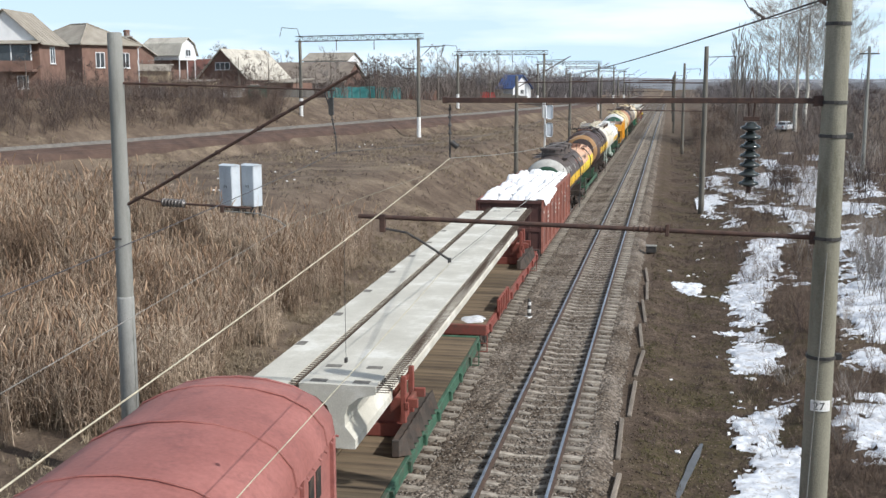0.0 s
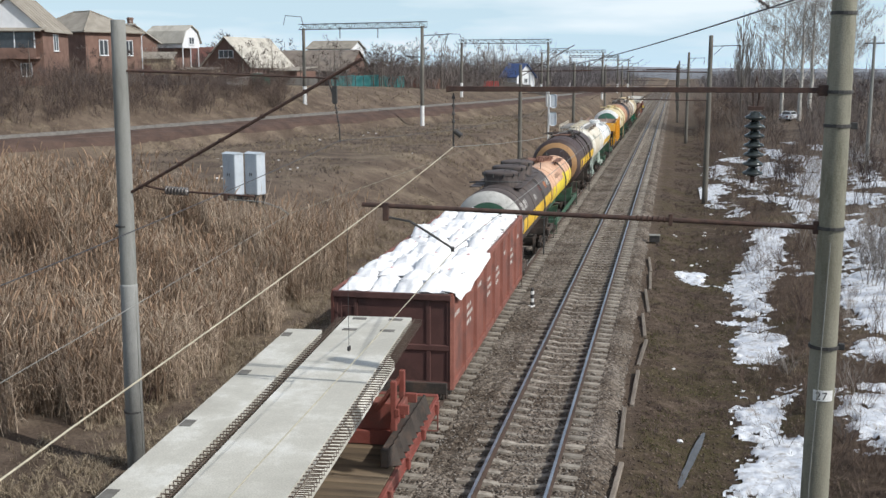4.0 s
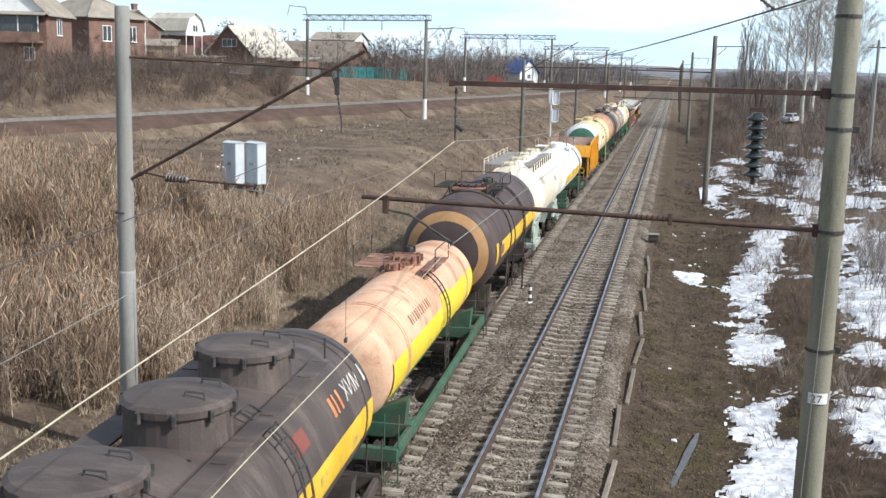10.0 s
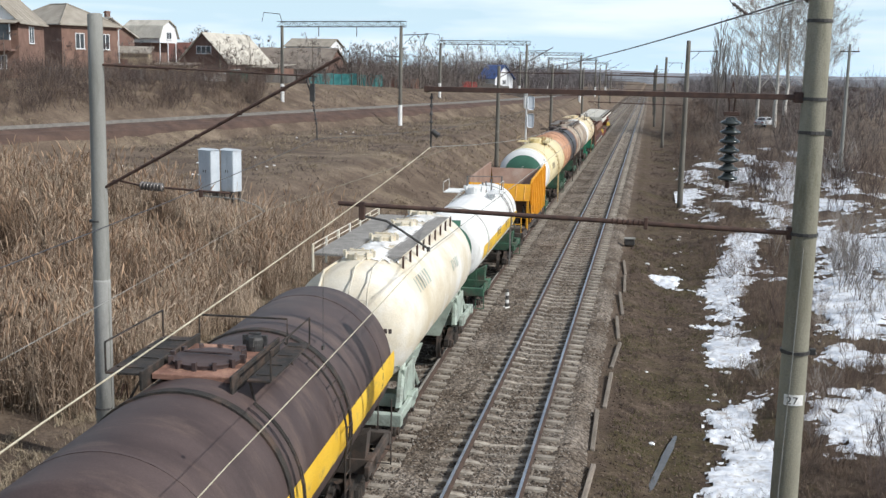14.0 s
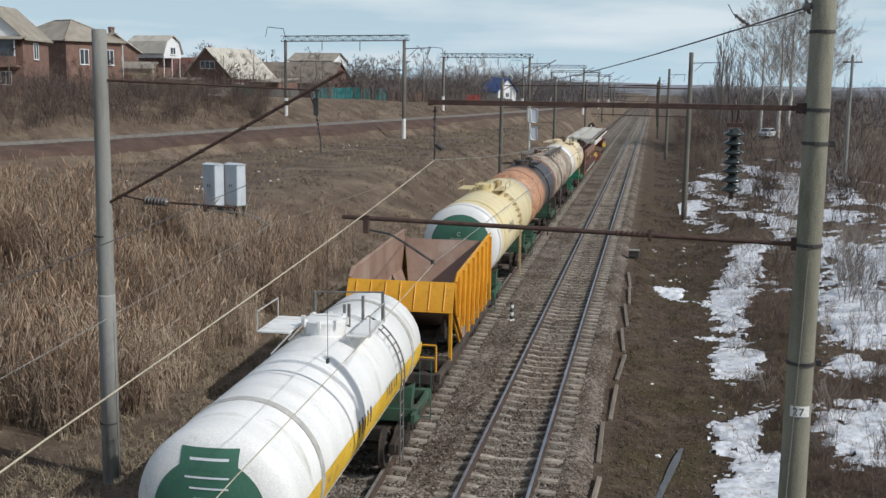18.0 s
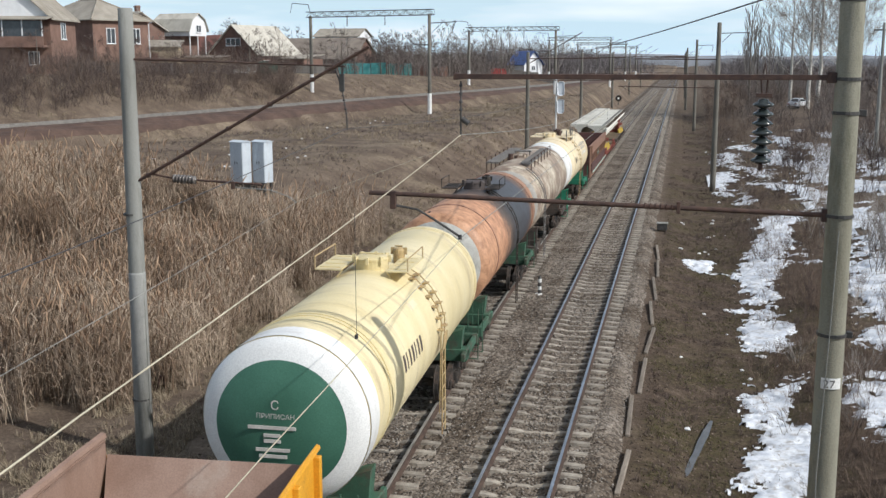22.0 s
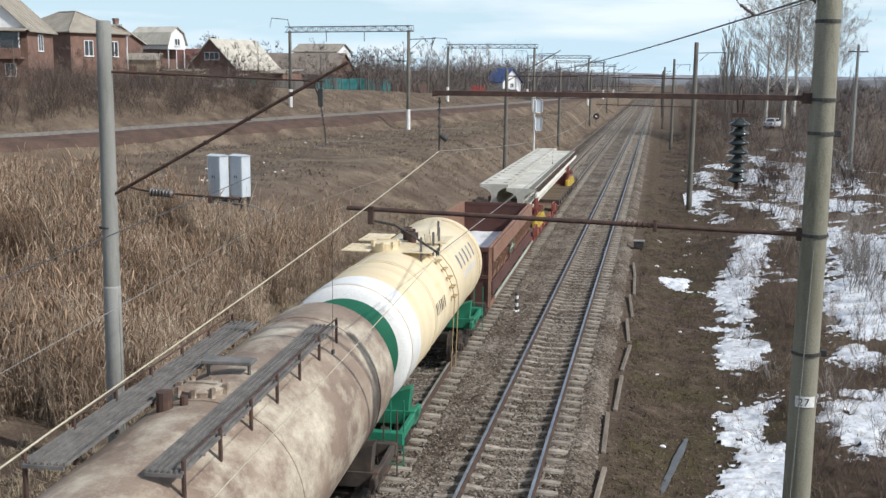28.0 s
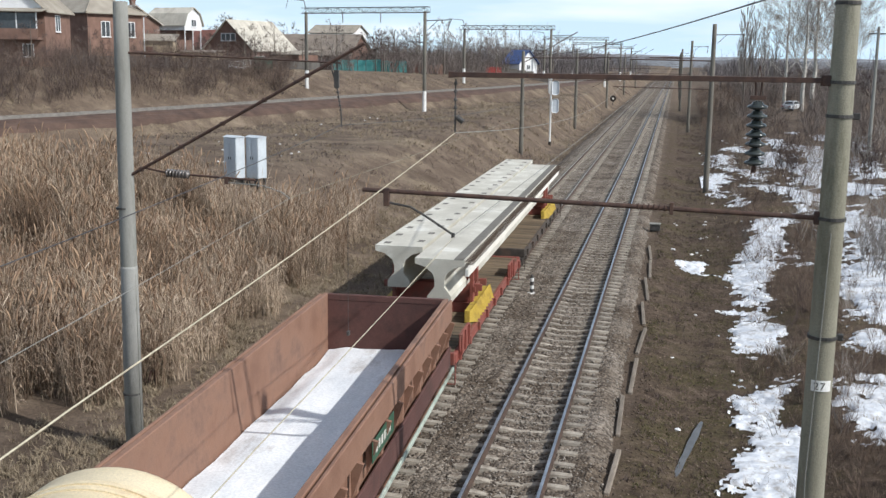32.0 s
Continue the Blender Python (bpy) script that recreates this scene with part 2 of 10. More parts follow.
def box(bm, x0, x1, y0, y1, z0, z1, bevel=0.0, m=None):
    """A box between two corners, its edges chamfered."""
    r = bmesh.ops.create_cube(bm, size=1.0)
    vs = r["verts"]
    for v in vs:
        v.co = Vector(((x0 + x1) / 2 + v.co.x * (x1 - x0), (y0 + y1) / 2 + v.co.y * (y1 - y0), (z0 + z1) / 2 + v.co.z * (z1 - z0)))
    if bevel:
        es = list({e for v in vs for e in v.link_edges})
        q = bmesh.ops.bevel(bm, geom=es, offset=bevel, segments=1, affect="EDGES")
        vs = list({v for v in q["verts"]} | {v for v in vs if v.is_valid})
    if m is not None:
        for v in vs:
            v.co = m @ v.co
    return bm


def rod(bm, p, q, r0, r1=None, seg=8, caps=True):
    """A round bar from p to q."""
    r1 = r0 if r1 is None else r1
    p, q = Vector(p), Vector(q)
    d = (q - p).normalized()
    a = d.orthogonal().normalized()
    b = d.cross(a)
    rings = []
    for c, r in ((p, r0), (q, r1)):
        rings.append([bm.verts.new(c + r * (math.cos(k * math.tau / seg) * a + math.sin(k * math.tau / seg) * b)) for k in range(seg)])
    for k in range(seg):
        bm.faces.new((rings[0][k], rings[0][(k + 1) % seg], rings[1][(k + 1) % seg], rings[1][k]))
    if caps:
        bm.faces.new(rings[0][::-1])
        bm.faces.new(rings[1])
    return bm


def tube(bm, pts, r, seg=6):
    """A continuous round bar through the points."""
    pts = [Vector(p) for p in pts]
    rings, a = [], None
    for k, p in enumerate(pts):
        d = (pts[min(k + 1, len(pts) - 1)] - pts[max(k - 1, 0)]).normalized()
        a = d.orthogonal().normalized() if a is None else (a - d * a.dot(d)).normalized()
        b = d.cross(a)
        rings.append([bm.verts.new(p + r * (math.cos(j * math.tau / seg) * a + math.sin(j * math.tau / seg) * b)) for j in range(seg)])
    for p, q in zip(rings, rings[1:]):
        for j in range(seg):
            bm.faces.new((p[j], p[(j + 1) % seg], q[(j + 1) % seg], q[j]))
    bm.faces.new(rings[0][::-1])
    bm.faces.new(rings[-1])
    return bm


def turned(bm, profile, axis="y", seg=32, centre=(0, 0, 0), close=True):
    """A turned body: profile of (along, radius)."""
    c = Vector(centre)
    rings = []
    for s, r in profile:
        ring = []
        for k in range(seg):
            a = k * math.tau / seg
            u, v = r * math.cos(a), r * math.sin(a)
            co = Vector((u, s, v)) if axis == "y" else Vector((u, v, s)) if axis == "z" else Vector((s, u, v))
            ring.append(bm.verts.new(c + co))
        rings.append(ring)
    for r0, r1 in zip(rings, rings[1:]):
        for k in range(seg):
            bm.faces.new((r0[k], r0[(k + 1) % seg], r1[(k + 1) % seg], r1[k]))
    if close:
        bm.faces.new(rings[0])
        bm.faces.new(rings[-1][::-1])
    bmesh.ops.recalc_face_normals(bm, faces=bm.faces[:])
    return bm


def bmnew():
    return bmesh.new()


def sstep(a, b, x):
    t = np.clip((x - a) / (b - a), 0, 1)
    return t * t * (3 - 2 * t)


def wave(x, y, s=1.0, ph=0.0):
    """Cheap smooth unevenness, for arrays."""
    return (np.sin(x * 0.9 * s + 1.3 * np.sin(y * 0.43 * s + ph) + ph) + np.sin(y * 0.71 * s + 1.7 * np.sin(x * 0.37 * s - ph)) + 0.6 * np.sin((x + y) * 1.9 * s + ph)) / 2.6


def frac(x, y, s, seed=0.0):
    return noise.fractal(Vector((x * s, y * s, seed)), 0.9, 2.1, 5)


# ---------------------------------------------------------------- the lie of the land
# Rail tops of the two near tracks are at z = 0; y runs along the right one.
RIGHT_X = -3.22


def left_x(y):
    """Centre of the train's track, which closes up towards the bridge."""
    return -7.46 + 1.13 * math.exp(-(y - 14) / 20) if y > 5 else -7.46 + 1.13 * math.exp(0.45) * (1 + (5 - y) / 20)


BANK_Y = np.array([-60.0, 0.0, 40.0, 71.0, 80.0, 105.0, 128.0, 150.0, 180.0, 213.0, 260.0, 320.0, 420.0, 900.0])
BANK_X = np.array([-92.0, -72.0, -58.5, -48.0, -45.0, -38.8, -32.6, -26.8, -22.6, -20.3, -18.6, -17.8, -17.3, -17.0])


def bank_x(y):
    """Centre of the raised line on the far left."""
    return np.interp(y, BANK_Y, BANK_X)


def land(x, y):
    x, y = np.asarray(x, float), np.asarray(y, float)
    left = -0.45 - 0.5 * sstep(-9.2, -11.5, x)
    # slope up to the field on the left: gentle and wet by the bridge, a steep bank further on
    foot = np.interp(y, [0, 25, 50, 80, 140, 260], [-15.5, -15.0, -13.0, -12.0, -11.5, -11.0])
    top = np.interp(y, [0, 25, 50, 80, 140, 260], [-44.0, -38.0, -25.0, -21.0, -17.5, -15.0])
    lift = np.interp(y, [0, 60, 140, 260, 420], [3.2, 3.3, 3.6, 3.6, 2.0])
    left = left + lift * sstep(foot, top, x)
    bx = bank_x(y)
    left = left + 1.35 * sstep(5.2, 2.4, np.abs(x - bx)) * np.interp(y, [150, 300], [1.0, 0.5])
    left = left + np.interp(y, [60, 110, 130, 155, 190, 260], [4.9, 4.7, 4.3, 3.7, 2.6, 2.0]) * sstep(bx - 2.6, bx - 17, x)
    right = -0.45 - 0.35 * sstep(-0.8, 1.0, x) + 0.4 * sstep(2.5, 5.5, x) + 1.7 * sstep(5.0, 18.0, x) * np.interp(y, [0, 40, 120], [0.55, 0.8, 1.0])
    z = np.where(x < -5.3, left, right)
    rough_zone = np.maximum(sstep(-11.5, -14, x), sstep(1.5, 4, x)) * (1 - 0.75 * sstep(5.5, 3.0, np.abs(x - bx)))
    z = z + 0.02 * wave(x, y, 0.35) * rough_zone + 0.012 * wave(x, y, 2.9, 1.1) * np.maximum(sstep(-11, -13, x), 0.35 * sstep(-0.2, 1, x) + 0.65 * sstep(2.4, 4, x))
    # the country falls away in the distance
    z = z - 14.0 * sstep(330, 1500, y) - 0.4 * sstep(180, 330, y)
    return z


def land1(x, y):
    return float(land(np.array([x]), np.array([y]))[0])


def ground_material():
    m = bpy.data.materials.new("bare spring ground")
    m.use_nodes = True
    n, l = m.node_tree.nodes, m.node_tree.links
    b = n["Principled BSDF"]
    b.inputs["Roughness"].default_value = 0.95
    b.inputs["Specular IOR Level"].default_value = 0.15
    tc = n.new("ShaderNodeTexCoord")

    def noise_(scale, detail=6, rough=0.6):
        q = n.new("ShaderNodeTexNoise")
        q.inputs["Scale"].default_value = scale
        q.inputs["Detail"].default_value = detail
        q.inputs["Roughness"].default_value = rough
        l.new(tc.outputs["Object"], q.inputs["Vector"])
        return q.outputs["Fac"]

    def ramp(src, stops):
        r = n.new("ShaderNodeValToRGB")
        els = r.color_ramp.elements
        while len(els) < len(stops):
            els.new(0.5)
        for e, (p, c) in zip(els, stops):
            e.position, e.color = p, (*c, 1)
        l.new(src, r.inputs["Fac"])
        return r.outputs["Color"]

    def mix(fac, a, c, mode="MIX"):
        q = n.new("ShaderNodeMixRGB")
        q.blend_type = mode
        if isinstance(fac, float):
            q.inputs["Fac"].default_value = fac
        else:
            l.new(fac, q.inputs["Fac"])
        l.new(a, q.inputs["Color1"])
        l.new(c, q.inputs["Color2"])
        return q.outputs["Color"]

    soil = ramp(noise_(0.35, 8, 0.65), [(0.3, (0.080, 0.060, 0.047)), (0.5, (0.136, 0.105, 0.082)), (0.72, (0.222, 0.178, 0.138))])
    green = ramp(noise_(2.5, 8, 0.75), [(0.32, (0.045, 0.036, 0.022)), (0.5, (0.080, 0.067, 0.034)), (0.7, (0.105, 0.100, 0.046))])
    moss = ramp(noise_(0.28, 9, 0.75), [(0.48, (0, 0, 0)), (0.63, (0.85, 0.85, 0.85))])
    sep = n.new("ShaderNodeSeparateXYZ")
    l.new(tc.outputs["Object"], sep.inputs["Vector"])
    near_right = n.new("ShaderNodeMapRange")
    near_right.inputs["From Min"].default_value, near_right.inputs["From Max"].default_value = -1.3, -0.5
    l.new(sep.outputs["X"], near_right.inputs["Value"])
    far_right = n.new("ShaderNodeMapRange")
    far_right.inputs["From Min"].default_value, far_right.inputs["From Max"].default_value = 9.0, 6.0
    l.new(sep.outputs["X"], far_right.inputs["Value"])
    band = n.new("ShaderNodeMath")
    band.operation = "MULTIPLY"
    l.new(near_right.outputs["Result"], band.inputs[0])
    l.new(far_right.outputs["Result"], band.inputs[1])
    # it gives way to paler ground further along
    far_y = n.new("ShaderNodeMapRange")
    far_y.inputs["From Min"].default_value, far_y.inputs["From Max"].default_value = 300.0, 120.0
    l.new(sep.outputs["Y"], far_y.inputs["Value"])
    band_y = n.new("ShaderNodeMath")
    band_y.operation = "MULTIPLY"
    l.new(band.outputs["Value"], band_y.inputs[0])
    l.new(far_y.outputs["Result"], band_y.inputs[1])
    band = band_y
    b2 = n.new("ShaderNodeMath")
    b2.operation = "MULTIPLY"
    l.new(band.outputs["Value"], b2.inputs[0])
    l.new(moss, b2.inputs[1])
    # trodden dark soil on the right of the tracks
    dark = ramp(noise_(1.6, 10, 0.75), [(0.32, (0.040, 0.028, 0.022)), (0.50, (0.085, 0.063, 0.048)), (0.70, (0.165, 0.127, 0.098))])
    soil = mix(band.outputs["Value"], soil, dark)
    # matted straw on the bank
    straw = ramp(noise_(0.16, 9, 0.75), [(0.52, (0, 0, 0)), (0.68, (1, 1, 1))])
    tan = ramp(noise_(2.2, 7, 0.75), [(0.3, (0.15, 0.12, 0.088)), (0.7, (0.36, 0.30, 0.22))])
    lf = n.new("ShaderNodeMapRange")
    lf.inputs["From Min"].default_value, lf.inputs["From Max"].default_value = -9.0, -12.0
    l.new(sep.outputs["X"], lf.inputs["Value"])
    sf = n.new("ShaderNodeMath")
    sf.operation = "MULTIPLY"
    l.new(straw, sf.inputs[0])
    l.new(lf.outputs["Result"], sf.inputs[1])
    soil = mix(sf.outputs["Value"], soil, tan)
    col = mix(b2.outputs["Value"], soil, green)
    fine = ramp(noise_(9, 5, 0.7), [(0.3, (0.55, 0.53, 0.51)), (0.7, (1.42, 1.38, 1.32))])
    col = mix(0.85, col, fine, "MULTIPLY")
    l.new(col, b.inputs["Base Color"])
    bp = n.new("ShaderNodeBump")
    bp.inputs["Strength"].default_value = 0.8
    bp.inputs["Distance"].default_value = 0.05
    l.new(noise_(16, 6, 0.75), bp.inputs["Height"])
    l.new(bp.outputs["Normal"], b.inputs["Normal"])
    return m


def grid_mesh(name, xs, ys, zfun, material, keep=None):
    X, Y = np.meshgrid(xs, ys)
    Z = zfun(X, Y)
    nx = len(xs)
    verts = np.stack([X, Y, Z], -1).reshape(-1, 3)
    faces = []
    for j in range(len(ys) - 1):
        for i in range(nx - 1):
            if keep is None or keep[j, i]:
                a = j * nx + i
                faces.append((a, a + 1, a + nx + 1, a + nx))
    used = sorted({v for f in faces for v in f})
    back = {v: k for k, v in enumerate(used)}
    return mesh_of(name, verts[used].tolist(), [tuple(back[v] for v in f) for f in faces], material, True)


gx = np.concatenate([np.linspace(-3200, -400, 12), np.linspace(-340, -100, 14), np.linspace(-96, -50, 30), np.linspace(-49, 22, 160), np.linspace(24, 80, 18), np.linspace(100, 400, 10), np.linspace(700, 3200, 8)])
gy = np.concatenate([np.linspace(-300, -20, 10), np.linspace(-15, 10, 14), np.linspace(11, 130, 220), np.linspace(132, 300, 70), np.linspace(310, 600, 24), np.linspace(660, 4500, 26)])
ground = new("ground", grid_mesh("ground", gx, gy, land, ground_material()))
tagged(ground, "bare brown spring soil with dead grass and mossy patches", "ground", kind="structure")


# ---------------------------------------------------------------- the two near tracks
def right_line(y):
    return RIGHT_X


def sweep(name, line, ys, section, material, smooth=False):
    """A bar of the given section (offset, height) along a track."""
    verts, faces, k = [], [], len(section)
    for j, y in enumerate(ys):
        dx = (line(y + 0.5) - line(y - 0.5))
        nrm = Vector((1, -dx)).normalized()
        zz = -14.0 * float(sstep(330, 1500, np.array(y))) - 0.4 * float(sstep(180, 330, np.array(y)))
        for o, h in section:
            verts.append((line(y) + o * nrm.x, y + o * nrm.y, h + zz))
    for j in range(len(ys) - 1):
        for i in range(k):
            a, b_ = j * k + i, j * k + (i + 1) % k
            faces.append((a, b_, b_ + k, a + k))
    faces.append(tuple(range(k))[::-1])
    faces.append(tuple(range((len(ys) - 1) * k, len(ys) * k)))
    return mesh_of(name, verts, faces, material, smooth)


def rail_section(o):
    return [(o - 0.075, -0.18), (o + 0.075, -0.18), (o + 0.07, -0.165), (o + 0.012, -0.14), (o + 0.012, -0.045), (o + 0.037, -0.03), (o + 0.037, -0.004), (o + 0.03, 0.0),
            (o - 0.03, 0.0), (o - 0.037, -0.004), (o - 0.037, -0.03), (o - 0.012, -0.045), (o - 0.012, -0.14), (o - 0.07, -0.165)]


def head_section(o):
    return [(o - 0.036, -0.006), (o + 0.036, -0.006), (o + 0.036, 0.001), (o + 0.028, 0.004), (o - 0.028, 0.004), (o - 0.036, 0.001)]


def sleeper_mesh():
    """A concrete sleeper: thick ends, lower waist, sloped sides."""
    st = [(-1.35, 0.0, 0.115), (-1.30, 0.0, 0.13), (-0.95, 0.012, 0.14), (-0.60, 0.01, 0.14), (-0.35, -0.045, 0.12), (0.35, -0.045, 0.12), (0.60, 0.01, 0.14), (0.95, 0.012, 0.14), (1.30, 0.0, 0.13), (1.35, 0.0, 0.115)]
    verts, faces = [], []
    for x, top, w in st:
        verts += [(x, -w, -0.22), (x, -w * 0.66, top), (x, w * 0.66, top), (x, w, -0.22)]
    for i in range(len(st) - 1):
        a = 4 * i
        for k in range(3):
            faces.append((a + k, a + k + 1, a + k + 5, a + k + 4))
    faces += [(0, 1, 2, 3), (len(verts) - 1, len(verts) - 2, len(verts) - 3, len(verts) - 4)]
    return mesh_of("sleeper", verts, faces, M["conc_sleeper"])


SLEEPER_TOP = -0.185
SLEEPER_STEP = 0.685
line_ys = list(np.concatenate([np.arange(-30, 120, 2.0), np.arange(120, 330, 6.0), np.arange(330, 1400, 40.0)]))


def track(name, line, label, rails_mat, y_pieces):
    t = thing(name, label, "railway track", kind="structure")
    for o in (-0.7975, 0.7975):
        r = new("rail", sweep("rail", line, line_ys, rail_section(o), M["rail_rust"]))
        r.parent = t
        h = new("rail_head", sweep("rail_head", line, line_ys, head_section(o), rails_mat))
        h.parent = r
        h["label"] = "polished steel running surface"
    me = sleeper_mesh()
    rnd = random.Random(len(name))
    y = -8.0
    rest = []
    while y < 330:
        a = math.atan(line(y + 0.5) - line(y - 0.5))
        m = pose(line(y), y + rnd.uniform(-0.02, 0.02), SLEEPER_TOP + rnd.uniform(-0.012, 0.012) - 0.4 * float(sstep(180, 330, np.array(y))), rnd.uniform(-0.6, 0.6), rnd.uniform(-0.4, 0.4), -math.degrees(a) + rnd.uniform(-0.9, 0.9))
        if y < y_pieces:
            share("sleeper", me, t, m)
        else:
            rest.append(m)
        y += SLEEPER_STEP
    verts, faces = [], []
    for m in rest:
        k = len(verts)
        verts += [tuple(m @ v.co) for v in me.vertices]
        faces += [tuple(k + i for i in p.vertices) for p in me.polygons]
    far = new("far_sleepers", mesh_of("far_sleepers", verts, faces, M["conc_sleeper"]))
    far.parent = t
    far["kind"] = "stuff"
    return t


track("track_right", right_line, "straight track of concrete sleepers with bright worn rails", M["rail"], 130)
track("track_left", left_x, "curving track of concrete sleepers under the goods train", M["rail_pale"], 110)


def ballast_mesh():
    xs = np.concatenate([np.linspace(-12.2, -8.9, 16), np.linspace(-8.75, -0.2, 70)])
    ys = np.concatenate([np.linspace(-30, 8, 12), np.linspace(8.3, 90, 420), np.linspace(91, 330, 120), np.linspace(360, 1400, 20)])
    X, Y = np.meshgrid(xs, ys)
    lx = np.vectorize(left_x)(ys)[:, None]
    X = X + (lx + 7.46) * sstep(-5.0, -8.0, X)
    edge_l = sstep(lx - 1.9, lx - 3.6, X)
    edge_r = sstep(RIGHT_X + 1.6, RIGHT_X + 2.75, X + 0.05 * wave(X, Y, 1.7) + 0.05 * wave(X, Y, 6.1, 2.0))
    crib_l = sstep(1.5, 1.25, np.abs(X - lx))
    crib_r = sstep(1.5, 1.25, np.abs(X - RIGHT_X))
    Z = -0.26 + 0.05 * np.maximum(sstep(2.1, 1.5, np.abs(X - lx)), sstep(2.1, 1.5, np.abs(X - RIGHT_X))) - 0.03 * np.maximum(crib_l, crib_r)
    Z = Z - 0.75 * edge_l - 0.55 * edge_r + 0.018 * np.random.RandomState(4).randn(*X.shape) * (np.abs(Y) < 330) + 0.02 * wave(X, Y, 3.0)
    Z = Z - 14.0 * sstep(330, 1500, Y) - 0.4 * sstep(180, 330, Y)
    nx = len(xs)
    verts = np.stack([X, Y, Z], -1).reshape(-1, 3).tolist()
    faces = [(j * nx + i, j * nx + i + 1, (j + 1) * nx + i + 1, (j + 1) * nx + i) for j in range(len(ys) - 1) for i in range(nx - 1)]
    return mesh_of("ballast", verts, faces, M["ballast"])


ballast = tagged(new("ballast", ballast_mesh()), "grey-brown crushed stone ballast under both tracks", "ballast", kind="structure")


# ---------------------------------------------------------------- overhead line
def pole_body(parent, h, r0, r1, material, z0=-1.2, lean=0.0):
    bm = bmnew()
    prof = [(z0 + (h - z0) * k / 10, r0 + (r1 - r0) * k / 10) for k in range(11)] + [(h + 0.02, r1 * 0.8)]
    turned(bm, prof, "z", 20)
    if lean:
        for v in bm.verts:
            v.co.x += lean * (v.co.z - z0)
    return part("post", bm, material, parent, smooth=True)


def collar(parent, z, r, x=0.0, tail=0.0):
    bm = bmnew()
    turned(bm, [(z - 0.025, r), (z - 0.025, r + 0.014), (z + 0.025, r + 0.014), (z + 0.025, r)], "z", 18, (x, 0, 0))
    if tail:
        box(bm, x + r, x + r + tail, -0.05, 0.05, z - 0.05, z + 0.05, 0.01)
    return part("collar", bm, M["steel_dark"], parent)


def discs(bm, p, q, count, r, rod_r=0.02, seg=16):
    """A string of insulator sheds from p to q."""
    p, q = Vector(p), Vector(q)
    rod(bm, p, q, rod_r, seg=8)
    d = q - p
    u = d.normalized()
    step = d.length / count
    for k in range(count):
        c = p + u * (step * (k + 0.5))
        rod(bm, c - u * step * 0.32, c, r * 0.35, r, seg)
        rod(bm, c, c + u * step * 0.18, r, r * 0.92, seg)
    return bm


# Pole with the plate, right of the tracks: two long arms over the near track.
P27 = thing("catenary_pole", "weathered concrete catenary pole with rusty arms beside snow", "pole", pose(2.40, 17.0, 0), "catenary poles")
pole_body(P27, 10.9, 0.232, 0.172, M["pole_dark"])
for z_, r_, t_ in ((8.75, 0.185, 0.0), (8.25, 0.19, 0.10), (6.70, 0.2, 0.0), (4.85, 0.215, 0.09), (9.9, 0.178, 0.0)):
    collar(P27, z_, r_, tail=t_)
bm = bmnew()
for dy in (-0.05, 0.05):
    box(bm, -5.98, -0.16, dy - 0.015, dy + 0.015, 8.73, 8.81, 0.004, Matrix.Rotation(0.0, 4, "Y"))
box(bm, -5.98, -5.90, -0.06, 0.06, 8.72, 8.82, 0.004)
box(bm, -0.30, -0.16, -0.08, 0.08, 8.69, 8.85, 0.01)
part("upper_arm", bm, M["rust_bar"], P27)
bm = bmnew()
rod(bm, (-7.42, 0, 6.86), (-0.18, 0, 6.70), 0.038, seg=10)
discs(bm, (-2.95, 0, 6.765), (-2.45, 0, 6.755), 6, 0.055, seg=12)
box(bm, -7.06, -6.96, -0.04, 0.04, 6.60, 6.90, 0.01)
box(bm, -2.42, -2.36, -0.05, 0.05, 6.66, 6.85, 0.01)
box(bm, -0.26, -0.16, -0.06, 0.06, 6.60, 6.80, 0.01)
part("lower_arm", bm, M["rust_bar"], P27)
bm = bmnew()
tube(bm, [(-6.98, 0, 6.66), (-6.60, 0, 6.60), (-6.35, 0, 6.46), (-5.88, 0, 6.17)], 0.020, 7)
rod(bm, (-5.88, 0, 6.20), (-5.88, 0, 6.12), 0.03)
part("registration_arm", bm, M["steel_dark"], P27)
bm = bmnew()
discs(bm, (-5.87, 0, 8.70), (-5.87, 0, 8.18), 4, 0.03, 0.012, 8)
rod(bm, (-5.87, 0, 8.2), (-5.87, 0, 7.84), 0.014)
rod(bm, (-5.85, 0, 8.10), (-5.74, 0, 8.02), 0.045, seg=10)
part("hanger", bm, M["steel_dark"], P27)
bm = bmnew()
rod(bm, (-1.19, 0, 8.45), (-1.19, 0, 7.46), 0.035, seg=10)
string = part("insulator_string", bm, M["insulator_glass"], P27, "dark glazed string of suspension insulators", True)
step_ = 0.99 / 7
for k in range(7):
    bm = bmnew()
    turned(bm, [(0.066, 0.045), (0.055, 0.075), (0.024, 0.085), (0.004, 0.135), (-0.016, 0.155), (-0.038, 0.15), (-0.056, 0.085), (-0.07, 0.06)], "z", 20, (-1.19, 0, 8.45 - (k + 0.5) * step_))
    part("insulator_disc", bm, M["insulator_glass"], string, "", True)
bm = bmnew()
for dx in (-0.05, 0.05):
    rod(bm, (-1.19 + dx, 0, 8.76), (-1.19 + dx * 0.6, 0, 8.5), 0.014)
part("string_hanger", bm, M["rust_bar"], P27)
bm = bmnew()
box(bm, -1.31, -1.07, -0.03, 0.03, 8.47, 8.53, 0.005)
part("string_yoke", bm, M["rust_bar"], P27)
bm = bmnew()
rod(bm, (-1.19, 0, 7.46), (-1.19, 0, 7.36), 0.035)
part("string_clamp", bm, M["rust_bar"], P27)
bm = bmnew()
